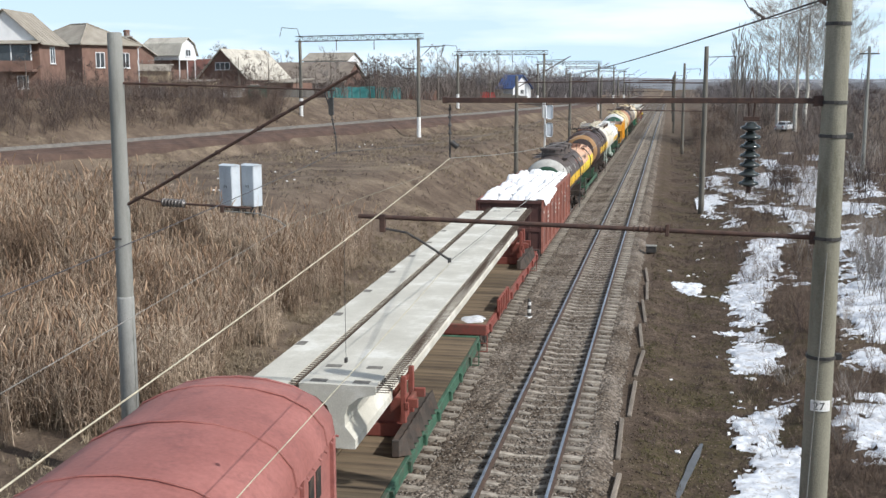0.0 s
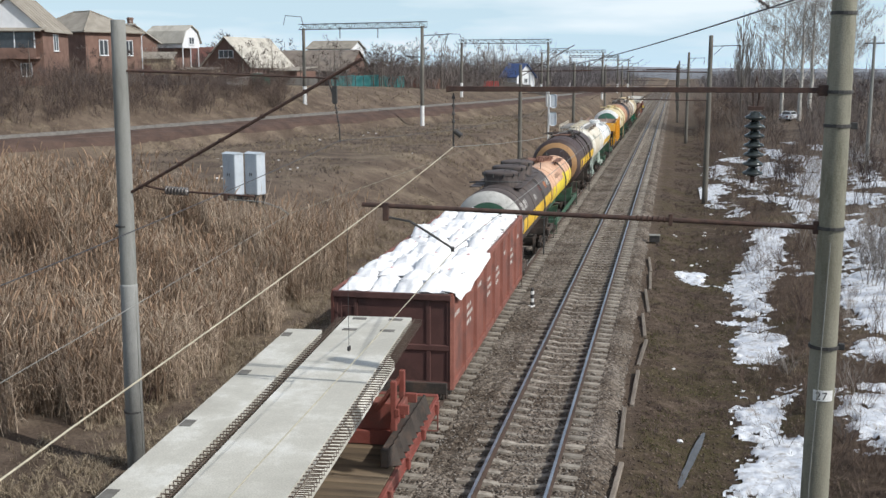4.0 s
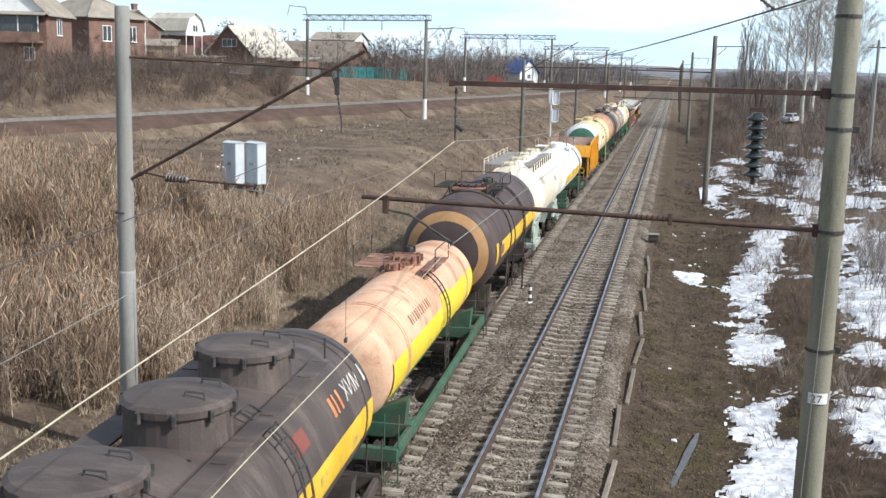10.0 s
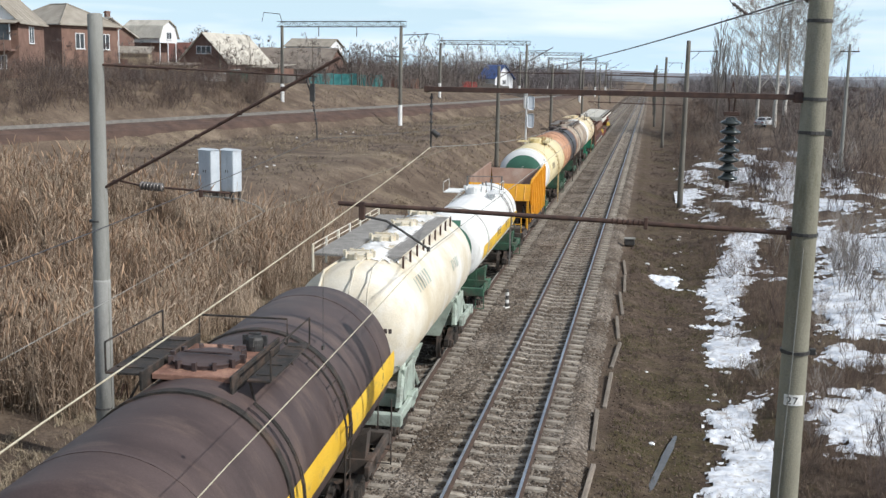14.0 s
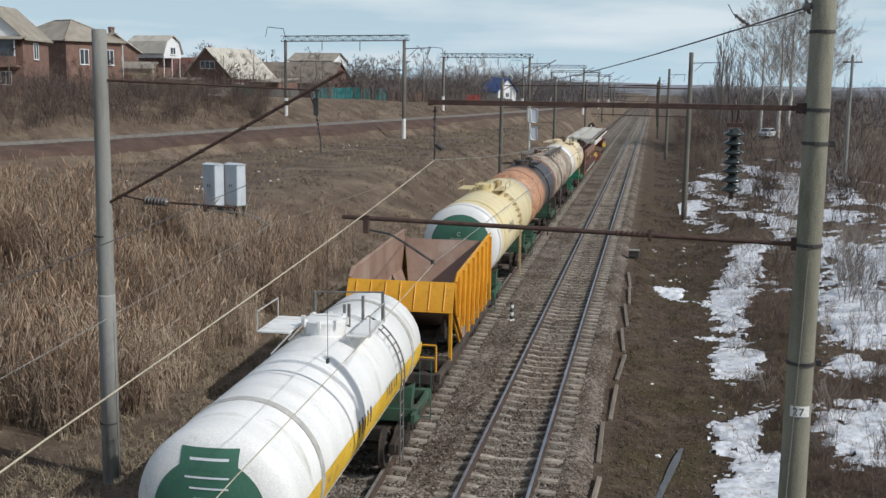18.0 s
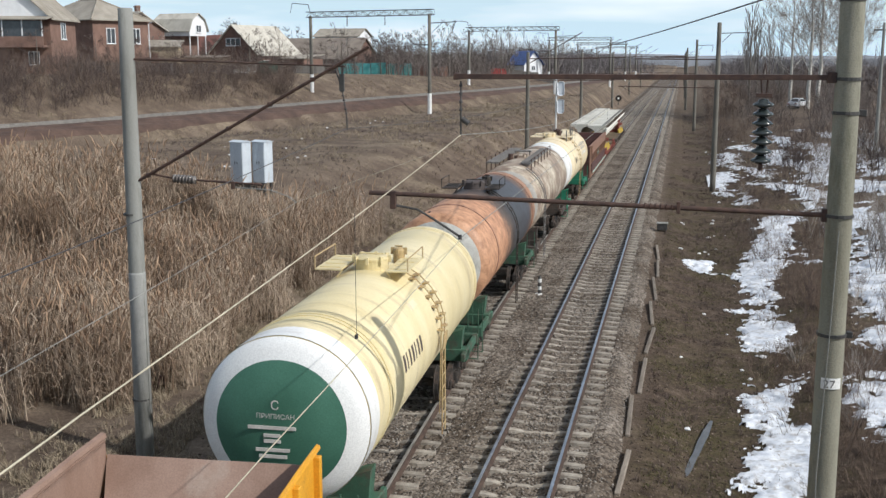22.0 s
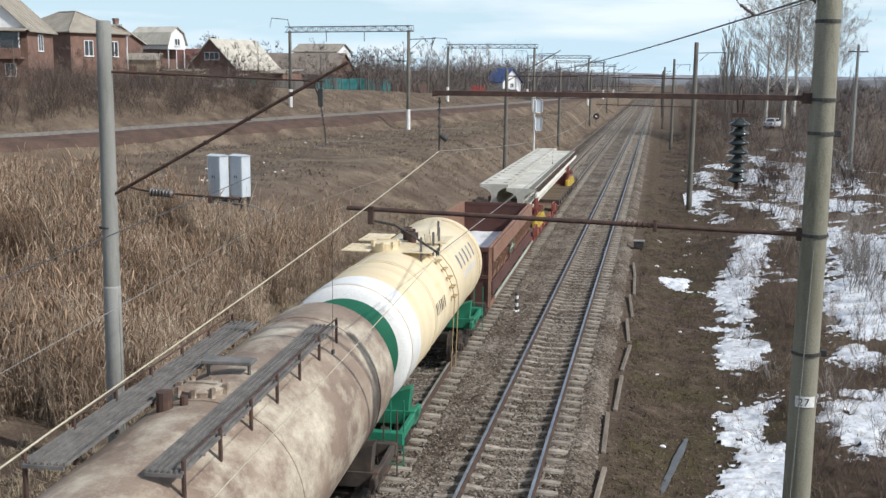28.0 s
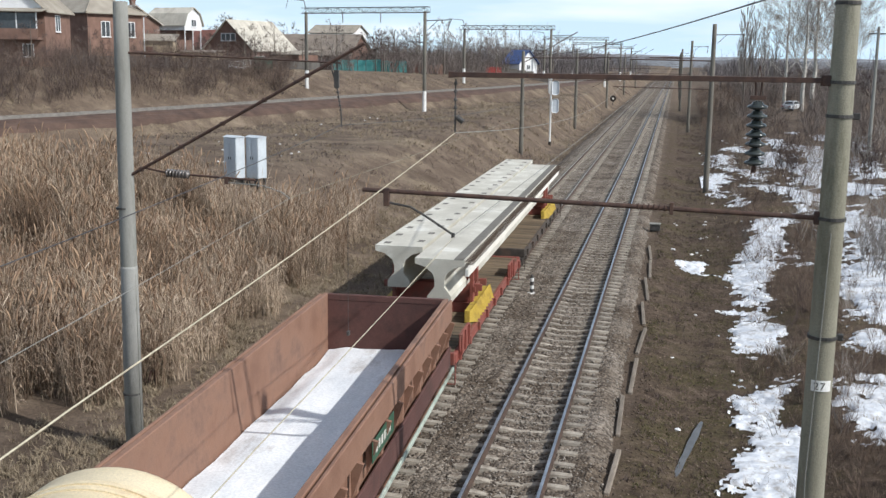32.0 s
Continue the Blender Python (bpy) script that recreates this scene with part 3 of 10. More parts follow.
for dx in (-0.03, 0.03):
    rod(bm, (-1.19 + dx, 0, 8.80), (-1.19, 0, 8.98), 0.008, seg=5)
part("string_fitting", bm, M["rust_bar"], P27)
NP = thing("number_plate", "small white number plate fixed to a concrete pole", "sign", pose(2.40, 17.0, 0))
bm = bmnew()
pl = []
for k in range(9):
    a = math.radians(-128 + k * 10)
    pl.append([bm.verts.new((0.226 * math.cos(a), 0.226 * math.sin(a), z)) for z in (4.02, 4.19)] + [bm.verts.new((0.219 * math.cos(a), 0.219 * math.sin(a), z)) for z in (4.02, 4.19)])
for p_, q_ in zip(pl, pl[1:]):
    bm.faces.new((p_[0], q_[0], q_[1], p_[1]))
    bm.faces.new((p_[1], q_[1], q_[3], p_[3]))
    bm.faces.new((p_[0], p_[2], q_[2], q_[0]))
part("plate", bm, M["white_paint"], NP)
for digit, ang in (("2", -107.0), ("7", -83.0)):
    cu = bpy.data.curves.new("digit", "FONT")
    cu.body, cu.size, cu.align_x, cu.extrude = digit, 0.17, "CENTER", 0.001
    dm = bpy.data.meshes.new_from_object(bpy.data.objects.new("tmp", cu))
    bm = bmnew()
    bm.from_mesh(dm)
    a = math.radians(ang)
    mt = Matrix.Translation((0.2285 * math.cos(a), 0.2285 * math.sin(a), 4.045)) @ Matrix.Rotation(a + math.pi / 2, 4, "Z") @ Matrix.Rotation(math.pi / 2, 4, "X")
    bmesh.ops.transform(bm, matrix=mt, verts=bm.verts)
    part("digit", bm, M["steel_dark"], NP)
bm = bmnew()
tube(bm, [(-0.02, -0.21, 6.5), (-0.06, -0.24, 4.9), (-0.13, -0.26, 2.6), (-0.02, -0.24, -0.6)], 0.009, 5)
part("earth_wire", bm, M["pole"], P27)

# Grey pole left of the train with a raked cantilever.
PL = thing("catenary_pole", "smooth grey concrete catenary pole standing among dry reeds", "pole", pose(-13.02, 23.64, 0), "catenary poles")
pole_body(PL, 10.2, 0.225, 0.172, M["pole"], z0=-1.6, lean=0.008)
M["pole_pale"] = surf("pale pole concrete", (0.27, 0.27, 0.255), (0.38, 0.38, 0.36), 1.2, 0.9, stain=(0.18, 0.18, 0.16), stain_scale=1.8, squash=(1, 1, 0.2))
bm = bmnew()
turned(bm, [(-1.6, 0.230), (3.80, 0.207), (3.86, 0.200)], "z", 24)
for v in bm.verts:
    v.co.x += 0.008 * (v.co.z + 1.6)
part("sleeve", bm, M["pole_pale"], PL, "paler lower length of the post", True)
collar(PL, 5.3, 0.205)
collar(PL, 0.6, 0.224)
bm = bmnew()
for dy in (-0.035, 0.035):
    rod(bm, (0.18, dy, 6.10), (6.08, dy, 9.30), 0.034, seg=6)
for k in range(6):
    t_ = 0.05 + k * 0.18
    c_ = Vector((0.18, 0, 6.10)).lerp(Vector((6.08, 0, 9.30)), t_)
    box(bm, c_.x - 0.05, c_.x + 0.05, -0.05, 0.05, c_.z - 0.05, c_.z + 0.05, 0.01)
box(bm, 0.13, 0.24, -0.07, 0.07, 6.0, 6.25, 0.01)
part("strut", bm, M["rust_bar"], PL)
bm = bmnew()
rod(bm, (0.22, 0, 9.03), (1.9, 0, 8.98), 0.03, seg=7)
rod(bm, (1.9, 0, 8.98), (5.5, 0, 8.86), 0.018, seg=7)
part("tie_rod", bm, M["rust_bar"], PL)
bm = bmnew()
rod(bm, (0.55, 0, 6.3), (1.15, 0, 6.20), 0.025)
rod(bm, (1.75, 0, 6.17), (3.40, 0, 6.10), 0.026)
box(bm, 2.62, 2.72, -0.03, 0.03, 5.98, 6.16, 0.01)
part("registration_tube", bm, M["rust_bar"], PL)
bm = bmnew()
rod(bm, (1.12, 0, 6.20), (1.72, 0, 6.17), 0.05, seg=12)
ins = part("insulator", bm, M["insulator"], PL, "", True)
for k in range(7):
    bm = bmnew()
    turned(bm, [(-0.035, 0.05), (-0.015, 0.10), (0.01, 0.106), (0.025, 0.06)], "x", 18, (1.165 + k * 0.085, 0, 6.198 - k * 0.004))
    part("insulator_shed", bm, M["insulator"], ins, "", True)
bm = bmnew()
tube(bm, [(2.72, 0, 6.02), (3.6, 0, 5.98), (4.05, 0, 5.84), (4.25, 0, 5.70)], 0.014)
part("steady_arm", bm, M["pole"], PL)
bm = bmnew()
for s_ in (-0.09, 0.09):
    rod(bm, (5.36 + s_, 0, 8.86 + s_ * 0.5), (5.42, 0, 8.35), 0.018)
box(bm, 5.36, 5.48, -0.03, 0.03, 8.30, 8.70, 0.01)
discs(bm, (5.42, 0, 8.35), (5.52, 0, 7.75), 6, 0.035, 0.014, 8)
rod(bm, (5.52, 0, 7.75), (5.53, 0, 7.42), 0.016)
part("hanger", bm, M["steel_dark"], PL)
bm = bmnew()
tube(bm, [(0.2, -0.05, 9.9), (0.21, -0.06, 6.0), (0.235, -0.06, 3.0), (0.25, -0.06, -0.9)], 0.012, 5)
part("earth_wire", bm, M["pole"], PL, "pale earthing wire down the post")


M["pole_far"] = surf("sooty pole concrete", (0.13, 0.12, 0.10), (0.20, 0.19, 0.165), 1.2, 0.9, stain=(0.09, 0.08, 0.07), stain_scale=1.6, squash=(1, 1, 0.2))


def far_mast(x, y, h, arm, base=None, label="thin concrete catenary mast further along the line", feeder=True, reach=5.9):
    """A far mast: tapered post, two arms towards the track, a bracket behind."""
    b = land1(x, y) if base is None else base
    t = thing("catenary_mast", label, "pole", pose(x, y, b), "catenary masts")
    pole_body(t, h, 0.22, 0.15, M["pole_far"], z0=-0.6)
    bm = bmnew()
    rod(bm, (0, 0, 9.2 - b - 0.4), (arm * reach, 0, 9.25 - b - 0.4), 0.045, seg=6)
    part("upper_arm", bm, M["rust_bar"], t)
    bm = bmnew()
    rod(bm, (0, 0, 6.75 - b), (arm * reach * 1.2, 0, 6.85 - b), 0.035, seg=6)
    rod(bm, (arm * reach * 1.15, 0, 6.8 - b), (arm * reach * 0.97, 0, 6.2 - b), 0.018, seg=5)
    part("lower_arm", bm, M["rust_bar"], t)
    bm = bmnew()
    rod(bm, (arm * reach * 0.97, 0, 8.8 - b), (arm * reach * 0.97, 0, 7.9 - b), 0.03, seg=5)
    part("hanger", bm, M["steel_dark"], t)
    if feeder:
        bm = bmnew()
        rod(bm, (0, 0, h - 0.75), (-arm * 2.1, 0, h - 0.70), 0.03, seg=6)
        rod(bm, (-arm * 0.25, 0, h - 1.35), (-arm * 0.9, 0, h - 0.72), 0.02, seg=5)
        part("feeder_bracket", bm, M["steel_dark"], t)
        bm = bmnew()
        discs(bm, (-arm * 2.05, 0, h - 0.72), (-arm * 1.95, 0, h - 1.55), 5, 0.06, 0.02, 8)
        part("feeder_insulator", bm, M["insulator"], t)
    if arm > 0:
        bm = bmnew()
        rod(bm, (0, 0, 8.3 - b), (arm * 5.0, 0, 11.2 - b), 0.04, seg=6)
        part("raked_strut", bm, M["rust_bar"], t)
    return t


far_mast(2.45, 81.0, 12.2, -1)
far_mast(1.68, 146.0, 11.9, -1)
far_mast(0.68, 202.0, 11.2, -1)
far_mast(0.60, 262.0, 11.0, -1)
far_mast(0.55, 325.0, 11.0, -1, feeder=False)
far_mast(0.5, 395.0, 11.0, -1, feeder=False)
far_mast(-14.2, 101.0, 9.6, 1, feeder=False, reach=6.7)
far_mast(-12.9, 142.0, 10.3, 1, feeder=False, reach=5.5)
far_mast(-12.5, 200.0, 10.1, 1, feeder=False, reach=5.2)
far_mast(-12.4, 262.0, 10.0, 1, feeder=False, reach=5.0)
far_mast(-12.3, 330.0, 10.0, 1, feeder=False, reach=5.0)


def lattice(bm, p, q, depth, width, bays):
    """A box girder of angle bars from p to q."""
    p, q = Vector(p), Vector(q)
    side = (q - p).cross(Vector((0, 0, 1))).normalized() * width / 2
    up = Vector((0, 0, depth))
    for s in (-side, side):
        for u in (Vector(), up):
            rod(bm, p + s + u, q + s + u, 0.05, seg=4)
        for k in range(bays):
            a, b_ = p.lerp(q, k / bays) + s, p.lerp(q, (k + 1) / bays) + s
            rod(bm, a + (up if k % 2 else Vector()), b_ + (Vector() if k % 2 else up), 0.028, seg=4)
            rod(bm, a, a + up, 0.022, seg=4)
    return bm


def gantry(a, b, top, low=3.3, lowb=4.6):
    """A portal over the raised line: two posts and a lattice beam with hanging insulators."""
    t = thing("catenary_gantry", "rigid catenary portal with lattice beam on concrete posts", "gantry", pose(0, 0, 0), "catenary gantries")
    for (x, y), z in ((a, min(low, land1(*a))), (b, min(lowb, land1(*b)))):
        bm = bmnew()
        turned(bm, [(z - 0.8, 0.23), (z + 4, 0.21), (top + 0.1, 0.18)], "z", 14, (x, y, 0))
        part("post", bm, M["pole_far"], t, smooth=True)
        bm = bmnew()
        turned(bm, [(z - 0.3, 0.245), (z + 2.3, 0.235), (z + 2.3, 0.2)], "z", 14, (x, y, 0))
        part("white_foot", bm, M["white_paint"], t, "whitewashed foot of the post")
    bm = bmnew()
    p, q = Vector((*a, top - 0.05)), Vector((*b, top - 0.05))
    e = (q - p).normalized()
    lattice(bm, p - e * 0.5, q + e * 0.5, 0.62, 0.5, 24)
    part("lattice_beam", bm, M["steel_dark"], t)
    for f in (0.36, 0.68):
        bm = bmnew()
        c = p.lerp(q, f)
        discs(bm, c, c - Vector((0, 0, 1.1)), 5, 0.09, 0.03, 8)
        part("hanging_insulator", bm, M["insulator"], t)
    bm = bmnew()
    rod(bm, p + Vector((0, 0, -0.9)), p - e * 3.4 + Vector((0, 0, -0.8)), 0.05, seg=5)
    rod(bm, p + Vector((0, 0, -2.2)), p - e * 1.6 + Vector((0, 0, -0.9)), 0.03, seg=5)
    rod(bm, p - e * 3.3 + Vector((0, 0, -0.8)), p - e * 2.9 + Vector((0, 0, -1.9)), 0.035, seg=5)
    rod(bm, p + Vector((0, 0, -3.3)), p - e * -2.2 + Vector((0, 0, -3.2)), 0.05, seg=5)
    part("feeder_bracket", bm, M["steel_dark"], t)
    bm = bmnew()
    rod(bm, q + Vector((0, 0, 0.5)), q + e * 0.3 + Vector((0, 0, 1.5)), 0.045, seg=5)
    rod(bm, q + e * 0.3 + Vector((0, 0, 1.5)), q + e * 2.6 + Vector((0, 0, 1.7)), 0.04, seg=5)
    rod(bm, q + e * 2.6 + Vector((0, 0, 1.7)), q + e * 2.9 + Vector((0, 0, 0.6)), 0.03, seg=5)
    part("horn_bracket", bm, M["steel_dark"], t)
    return t


gantry((-28.05, 119.65), (-43.6, 123.9), 13.65)
gantry((-19.7, 171.0), (-34.0, 173.1), 13.0)
gantry((-15.1, 232.0), (-28.2, 233.0), 12.3)
gantry((-14.9, 290.0), (-27.6, 291.0), 11.9)
gantry((-14.7, 350.0), (-27.2, 351.0), 11.4)


def cable(name, pts, r, material, label, sag=0.0, steps=14, kind_="wire"):
    """A wire through the points, sagging between them."""
    bm = bmnew()
    for p, q in zip(pts, pts[1:]):
        p, q = Vector(p), Vector(q)
        line = []
        for k in range(steps + 1):
            f = k / steps
            c = p.lerp(q, f)
            c.z -= 4 * sag * f * (1 - f)
            line.append(c)
        tube(bm, line, r, 5)
    ob = part(name, bm, material, None)
    return tagged(ob, label, kind_)


cable("messenger_wire", [(-3.47, 17, 7.84), (-3.40, 81, 7.9), (-3.3, 146, 7.8), (-3.3, 202, 7.6)], 0.007, M["pole"], "pale sagging messenger wire over the near track", 1.0)
cable("messenger_wire", [(-3.47, 17, 7.84), (-3.50, 5.6, 6.95), (-3.5, 0.6, 6.75)], 0.0072, M["wire"], "pale sagging messenger wire over the near track", 0.05)
cable("contact_wire", [(-3.47, 17, 6.15), (-3.1, 81, 6.15), (-3.5, 146, 6.0), (-3.1, 202, 5.8)], 0.008, M["pole"], "thin contact wire over the near track", 0.06)
cable("contact_wire", [(-3.47, 17, 6.13), (-3.30, 8.0, 5.82), (-3.1, 0.4, 5.62)], 0.0062, M["wire"], "thin contact wire over the near track", 0.02)
cable("messenger_wire", [(-7.50, 23.64, 7.45), (-7.6, 101, 7.6), (-7.5, 142, 7.6), (-7.5, 200, 7.4)], 0.007, M["wire_dark"], "dark messenger wire over the train", 0.9)
cable("messenger_wire", [(-7.50, 23.64, 7.45), (-6.6, 2, 6.6)], 0.008, M["wire_dark"], "dark messenger wire over the train", 0.1)
cable("contact_wire", [(-8.75, 23.64, 5.72), (-7.2, 101, 6.0), (-7.7, 142, 6.0), (-7.3, 200, 5.9)], 0.006, M["pole_dark"], "thin contact wire over the train", 0.06)
cable("contact_wire", [(-8.75, 23.64, 5.72), (-7.0, 6.0, 5.5), (-6.7, 0, 5.45)], 0.006, M["pole"], "thin contact wire over the train", 0.03)
cable("feeder_cable", [(2.15, 17, 10.25), (-13.9, 101, 9.3)], 0.016, M["wire_dark"], "dark feeder cable slung between two poles", 0.55, 24)
for y_, z0_, z1_ in ((11.1, 6.02, 7.40), (36.0, 6.12, 7.10), (52.0, 6.12, 6.92), (68.0, 6.12, 7.30)):
    x_ = -3.45
    bm = bmnew()
    rod(bm, (x_, y_, z0_), (x_, y_, z1_), 0.003, seg=5)
    box(bm, x_ - 0.012, x_ + 0.012, y_ - 0.03, y_ + 0.03, z0_ - 0.03, z0_ + 0.02)
    tagged(part("dropper", bm, M["steel_dark"], None), "thin dark dropper wire between messenger and contact wire", "wire", "droppers")
bm = bmnew()
tube(bm, [(1.02, 17.0, 10.30), (1.10, 17.0, 10.16), (1.21, 17.0, 10.09), (1.36, 17, 9.98), (1.52, 17, 10.0), (2.2, 17, 10.22)], 0.008, 5)
discs(bm, (1.12, 17, 10.15), (1.34, 17, 9.99), 4, 0.035, 0.018, 10)
tagged(part("strain_insulator", bm, M["insulator"], None, smooth=True), "dark strain insulator on a thin stay wire", "insulator")
bm = bmnew()
discs(bm, (2.10, 17.0, 10.24), (2.34, 17.0, 10.32), 2, 0.12, 0.05, 14)
tagged(part("pin_insulator", bm, M["insulator"], None, smooth=True), "dark round insulator at a pole's top", "insulator")


# ---------------------------------------------------------------- the goods train
SPEED = 5.97
M["black_steel"] = surf("grimy black running gear", (0.022, 0.02, 0.018), (0.05, 0.042, 0.036), 5, 0.75, stain=(0.09, 0.06, 0.045), stain_scale=2.5)
M["tyre"] = surf("bright worn wheel tread", (0.30, 0.30, 0.31), (0.45, 0.45, 0.46), 3, 0.35, metal=0.8, bump=0.05)
M["tank_dark"] = surf("faded dark grey-brown tank paint", (0.060, 0.048, 0.045), (0.105, 0.085, 0.078), 0.8, 0.62, bump=0.08, stain=(0.15, 0.12, 0.105), stain_scale=1.2, stain_amount=0.5, squash=(0.5, 1.6, 0.5))
M["tank_brown"] = surf("dark brown tank paint", (0.050, 0.034, 0.032), (0.090, 0.064, 0.060), 0.8, 0.55, bump=0.08, stain=(0.125, 0.088, 0.074), stain_scale=1.1, stain_amount=0.5, squash=(0.5, 1.6, 0.5))
M["tank_peach"] = surf("faded peach tank paint", (0.58, 0.33, 0.21), (0.74, 0.50, 0.34), 0.8, 0.55, bump=0.06, stain=(0.40, 0.16, 0.10), stain_scale=1.3, stain_amount=0.46, squash=(0.6, 1.1, 0.6))
M["tank_white"] = surf("white tank paint", (0.74, 0.74, 0.72), (0.86, 0.86, 0.84), 0.7, 0.4, bump=0.05, stain=(0.48, 0.45, 0.40), stain_scale=1.0, stain_amount=0.24, squash=(0.5, 2.0, 0.5))
M["tank_cement"] = surf("cement-dusted cream paint", (0.58, 0.50, 0.36), (0.72, 0.68, 0.58), 0.6, 0.6, bump=0.08, stain=(0.76, 0.75, 0.71), stain_scale=0.5, stain_amount=0.55)
M["tank_cream"] = surf("cream tank paint", (0.66, 0.55, 0.30), (0.76, 0.66, 0.42), 0.6, 0.45, bump=0.05, stain=(0.46, 0.37, 0.23), stain_scale=0.9, stain_amount=0.32, squash=(0.5, 2.0, 0.5))
M["tank_sand"] = surf("pale sand tank paint", (0.68, 0.56, 0.36), (0.78, 0.67, 0.47), 0.6, 0.45, bump=0.05, stain=(0.52, 0.40, 0.25), stain_scale=0.9, stain_amount=0.28, squash=(0.5, 2.0, 0.5))
M["tank_rusty"] = surf("rust-streaked grey and cream tank paint", (0.19, 0.135, 0.105), (0.33, 0.26, 0.20), 0.9, 0.7, bump=0.1, stain=(0.60, 0.54, 0.43), stain_scale=0.7, stain_amount=0.62, squash=(1, 0.7, 1))
M["rust_lid"] = surf("rust-brown flaking steel", (0.17, 0.085, 0.06), (0.34, 0.19, 0.14), 3.0, 0.75, stain=(0.45, 0.27, 0.19), stain_scale=2.5, stain_amount=0.35)
M["yellow_bright"] = surf("lemon-yellow band paint", (0.78, 0.58, 0.03), (0.88, 0.70, 0.07), 1.0, 0.45, bump=0.05, stain=(0.66, 0.42, 0.12), stain_scale=2.0, stain_amount=0.3)
M["yellow"] = surf("yellow band paint", (0.70, 0.42, 0.03), (0.84, 0.55, 0.06), 1.0, 0.5, bump=0.05, stain=(0.30, 0.20, 0.09), stain_scale=2.0, stain_amount=0.35)
M["orange_ring"] = surf("dull orange ring paint", (0.36, 0.20, 0.09), (0.48, 0.29, 0.14), 1.5, 0.6, bump=0.05)
M["ring_pale"] = surf("chalky grey ring paint", (0.34, 0.32, 0.29), (0.46, 0.44, 0.40), 1.5, 0.7, bump=0.05, stain=(0.2, 0.18, 0.16), stain_scale=1.5, stain_amount=0.3)
M["ring_chalk"] = surf("chalky white ring paint", (0.42, 0.41, 0.38), (0.60, 0.59, 0.55), 1.5, 0.7, bump=0.05, stain=(0.24, 0.23, 0.2), stain_scale=1.8, stain_amount=0.4)
M["ochre_steel"] = surf("rust-stained ochre steel", (0.40, 0.29, 0.14), (0.56, 0.44, 0.25), 3, 0.65, stain=(0.22, 0.12, 0.06), stain_scale=3)
M["head_green"] = surf("dark green paint", (0.028, 0.075, 0.045), (0.045, 0.11, 0.07), 1.0, 0.5, bump=0.05)
M["head_green2"] = surf("mid green paint", (0.046, 0.135, 0.092), (0.064, 0.175, 0.122), 1.0, 0.5, bump=0.05)
M["head_green_fresh"] = surf("fresh green paint", (0.022, 0.15, 0.088), (0.032, 0.19, 0.115), 1.0, 0.45, bump=0.05)
M["frame_green"] = surf("dirty green frame paint", (0.035, 0.085, 0.055), (0.06, 0.14, 0.09), 2.5, 0.7, stain=(0.09, 0.07, 0.055), stain_scale=1.8)
M["frame_green_bright"] = surf("fresh green frame paint", (0.02, 0.17, 0.10), (0.03, 0.23, 0.14), 2.5, 0.5, stain=(0.06, 0.06, 0.05), stain_scale=1.8, stain_amount=0.3)
M["frame_grey"] = surf("grey-green frame paint", (0.30, 0.36, 0.31), (0.42, 0.48, 0.42), 2.0, 0.65, stain=(0.14, 0.14, 0.12), stain_scale=1.5)
M["frame_dark"] = surf("dark frame paint", (0.045, 0.038, 0.033), (0.085, 0.07, 0.06), 2.5, 0.75, stain=(0.12, 0.08, 0.06), stain_scale=1.8)
M["frame_red"] = surf("red-brown wagon paint", (0.20, 0.055, 0.042), (0.29, 0.09, 0.07), 1.2, 0.65, stain=(0.13, 0.07, 0.055), stain_scale=1.2)
M["gondola_red"] = surf("oxide-red gondola paint", (0.20, 0.075, 0.055), (0.29, 0.115, 0.085), 0.8, 0.7, stain=(0.13, 0.07, 0.06), stain_scale=0.9)
# the wagon ends' shade is put into this darker oxide
M["gondola_end"] = surf("shaded oxide gondola paint", (0.085, 0.040, 0.035), (0.13, 0.062, 0.053), 0.8, 0.75, stain=(0.06, 0.035, 0.03), stain_scale=0.9)
M["gondola_brown"] = surf("rusted brown gondola steel", (0.20, 0.108, 0.074), (0.31, 0.18, 0.125), 0.9, 0.75, stain=(0.15, 0.09, 0.07), stain_scale=0.9)
M["boxcar_red"] = surf("faded red roof paint", (0.27, 0.10, 0.085), (0.37, 0.15, 0.13), 0.7, 0.6, bump=0.12, fine=14, stain=(0.22, 0.085, 0.075), stain_scale=1.6, stain_amount=0.35)
M["dump_orange"] = surf("orange-yellow wagon paint", (0.62, 0.28, 0.02), (0.74, 0.37, 0.035), 1.0, 0.5, bump=0.06, stain=(0.36, 0.17, 0.05), stain_scale=1.2, stain_amount=0.18)
M["dump_inside"] = surf("rust-brown hopper lining", (0.23, 0.145, 0.108), (0.34, 0.235, 0.185), 0.8, 0.7, bump=0.1, stain=(0.36, 0.29, 0.24), stain_scale=0.9, stain_amount=0.3, squash=(1, 1, 0.5))
M["beam_concrete"] = surf("pale new concrete", (0.47, 0.45, 0.39), (0.60, 0.58, 0.51), 0.8, 0.85, stain=(0.70, 0.69, 0.64), stain_scale=0.8, stain_amount=0.4)
# sunlight on the flange's side face, put into a near-white colour
M["beam_white"] = surf("sunlit concrete edge", (0.66, 0.64, 0.58), (0.76, 0.74, 0.68), 1.0, 0.85)
# colour for the shade inside recesses, shared by the dirty flange band
M["pocket"] = surf("dark recess in concrete", (0.13, 0.12, 0.105), (0.19, 0.18, 0.16), 4, 0.9)
M["rebar"] = surf("rusty reinforcing bar", (0.09, 0.065, 0.05), (0.15, 0.115, 0.09), 6, 0.8)
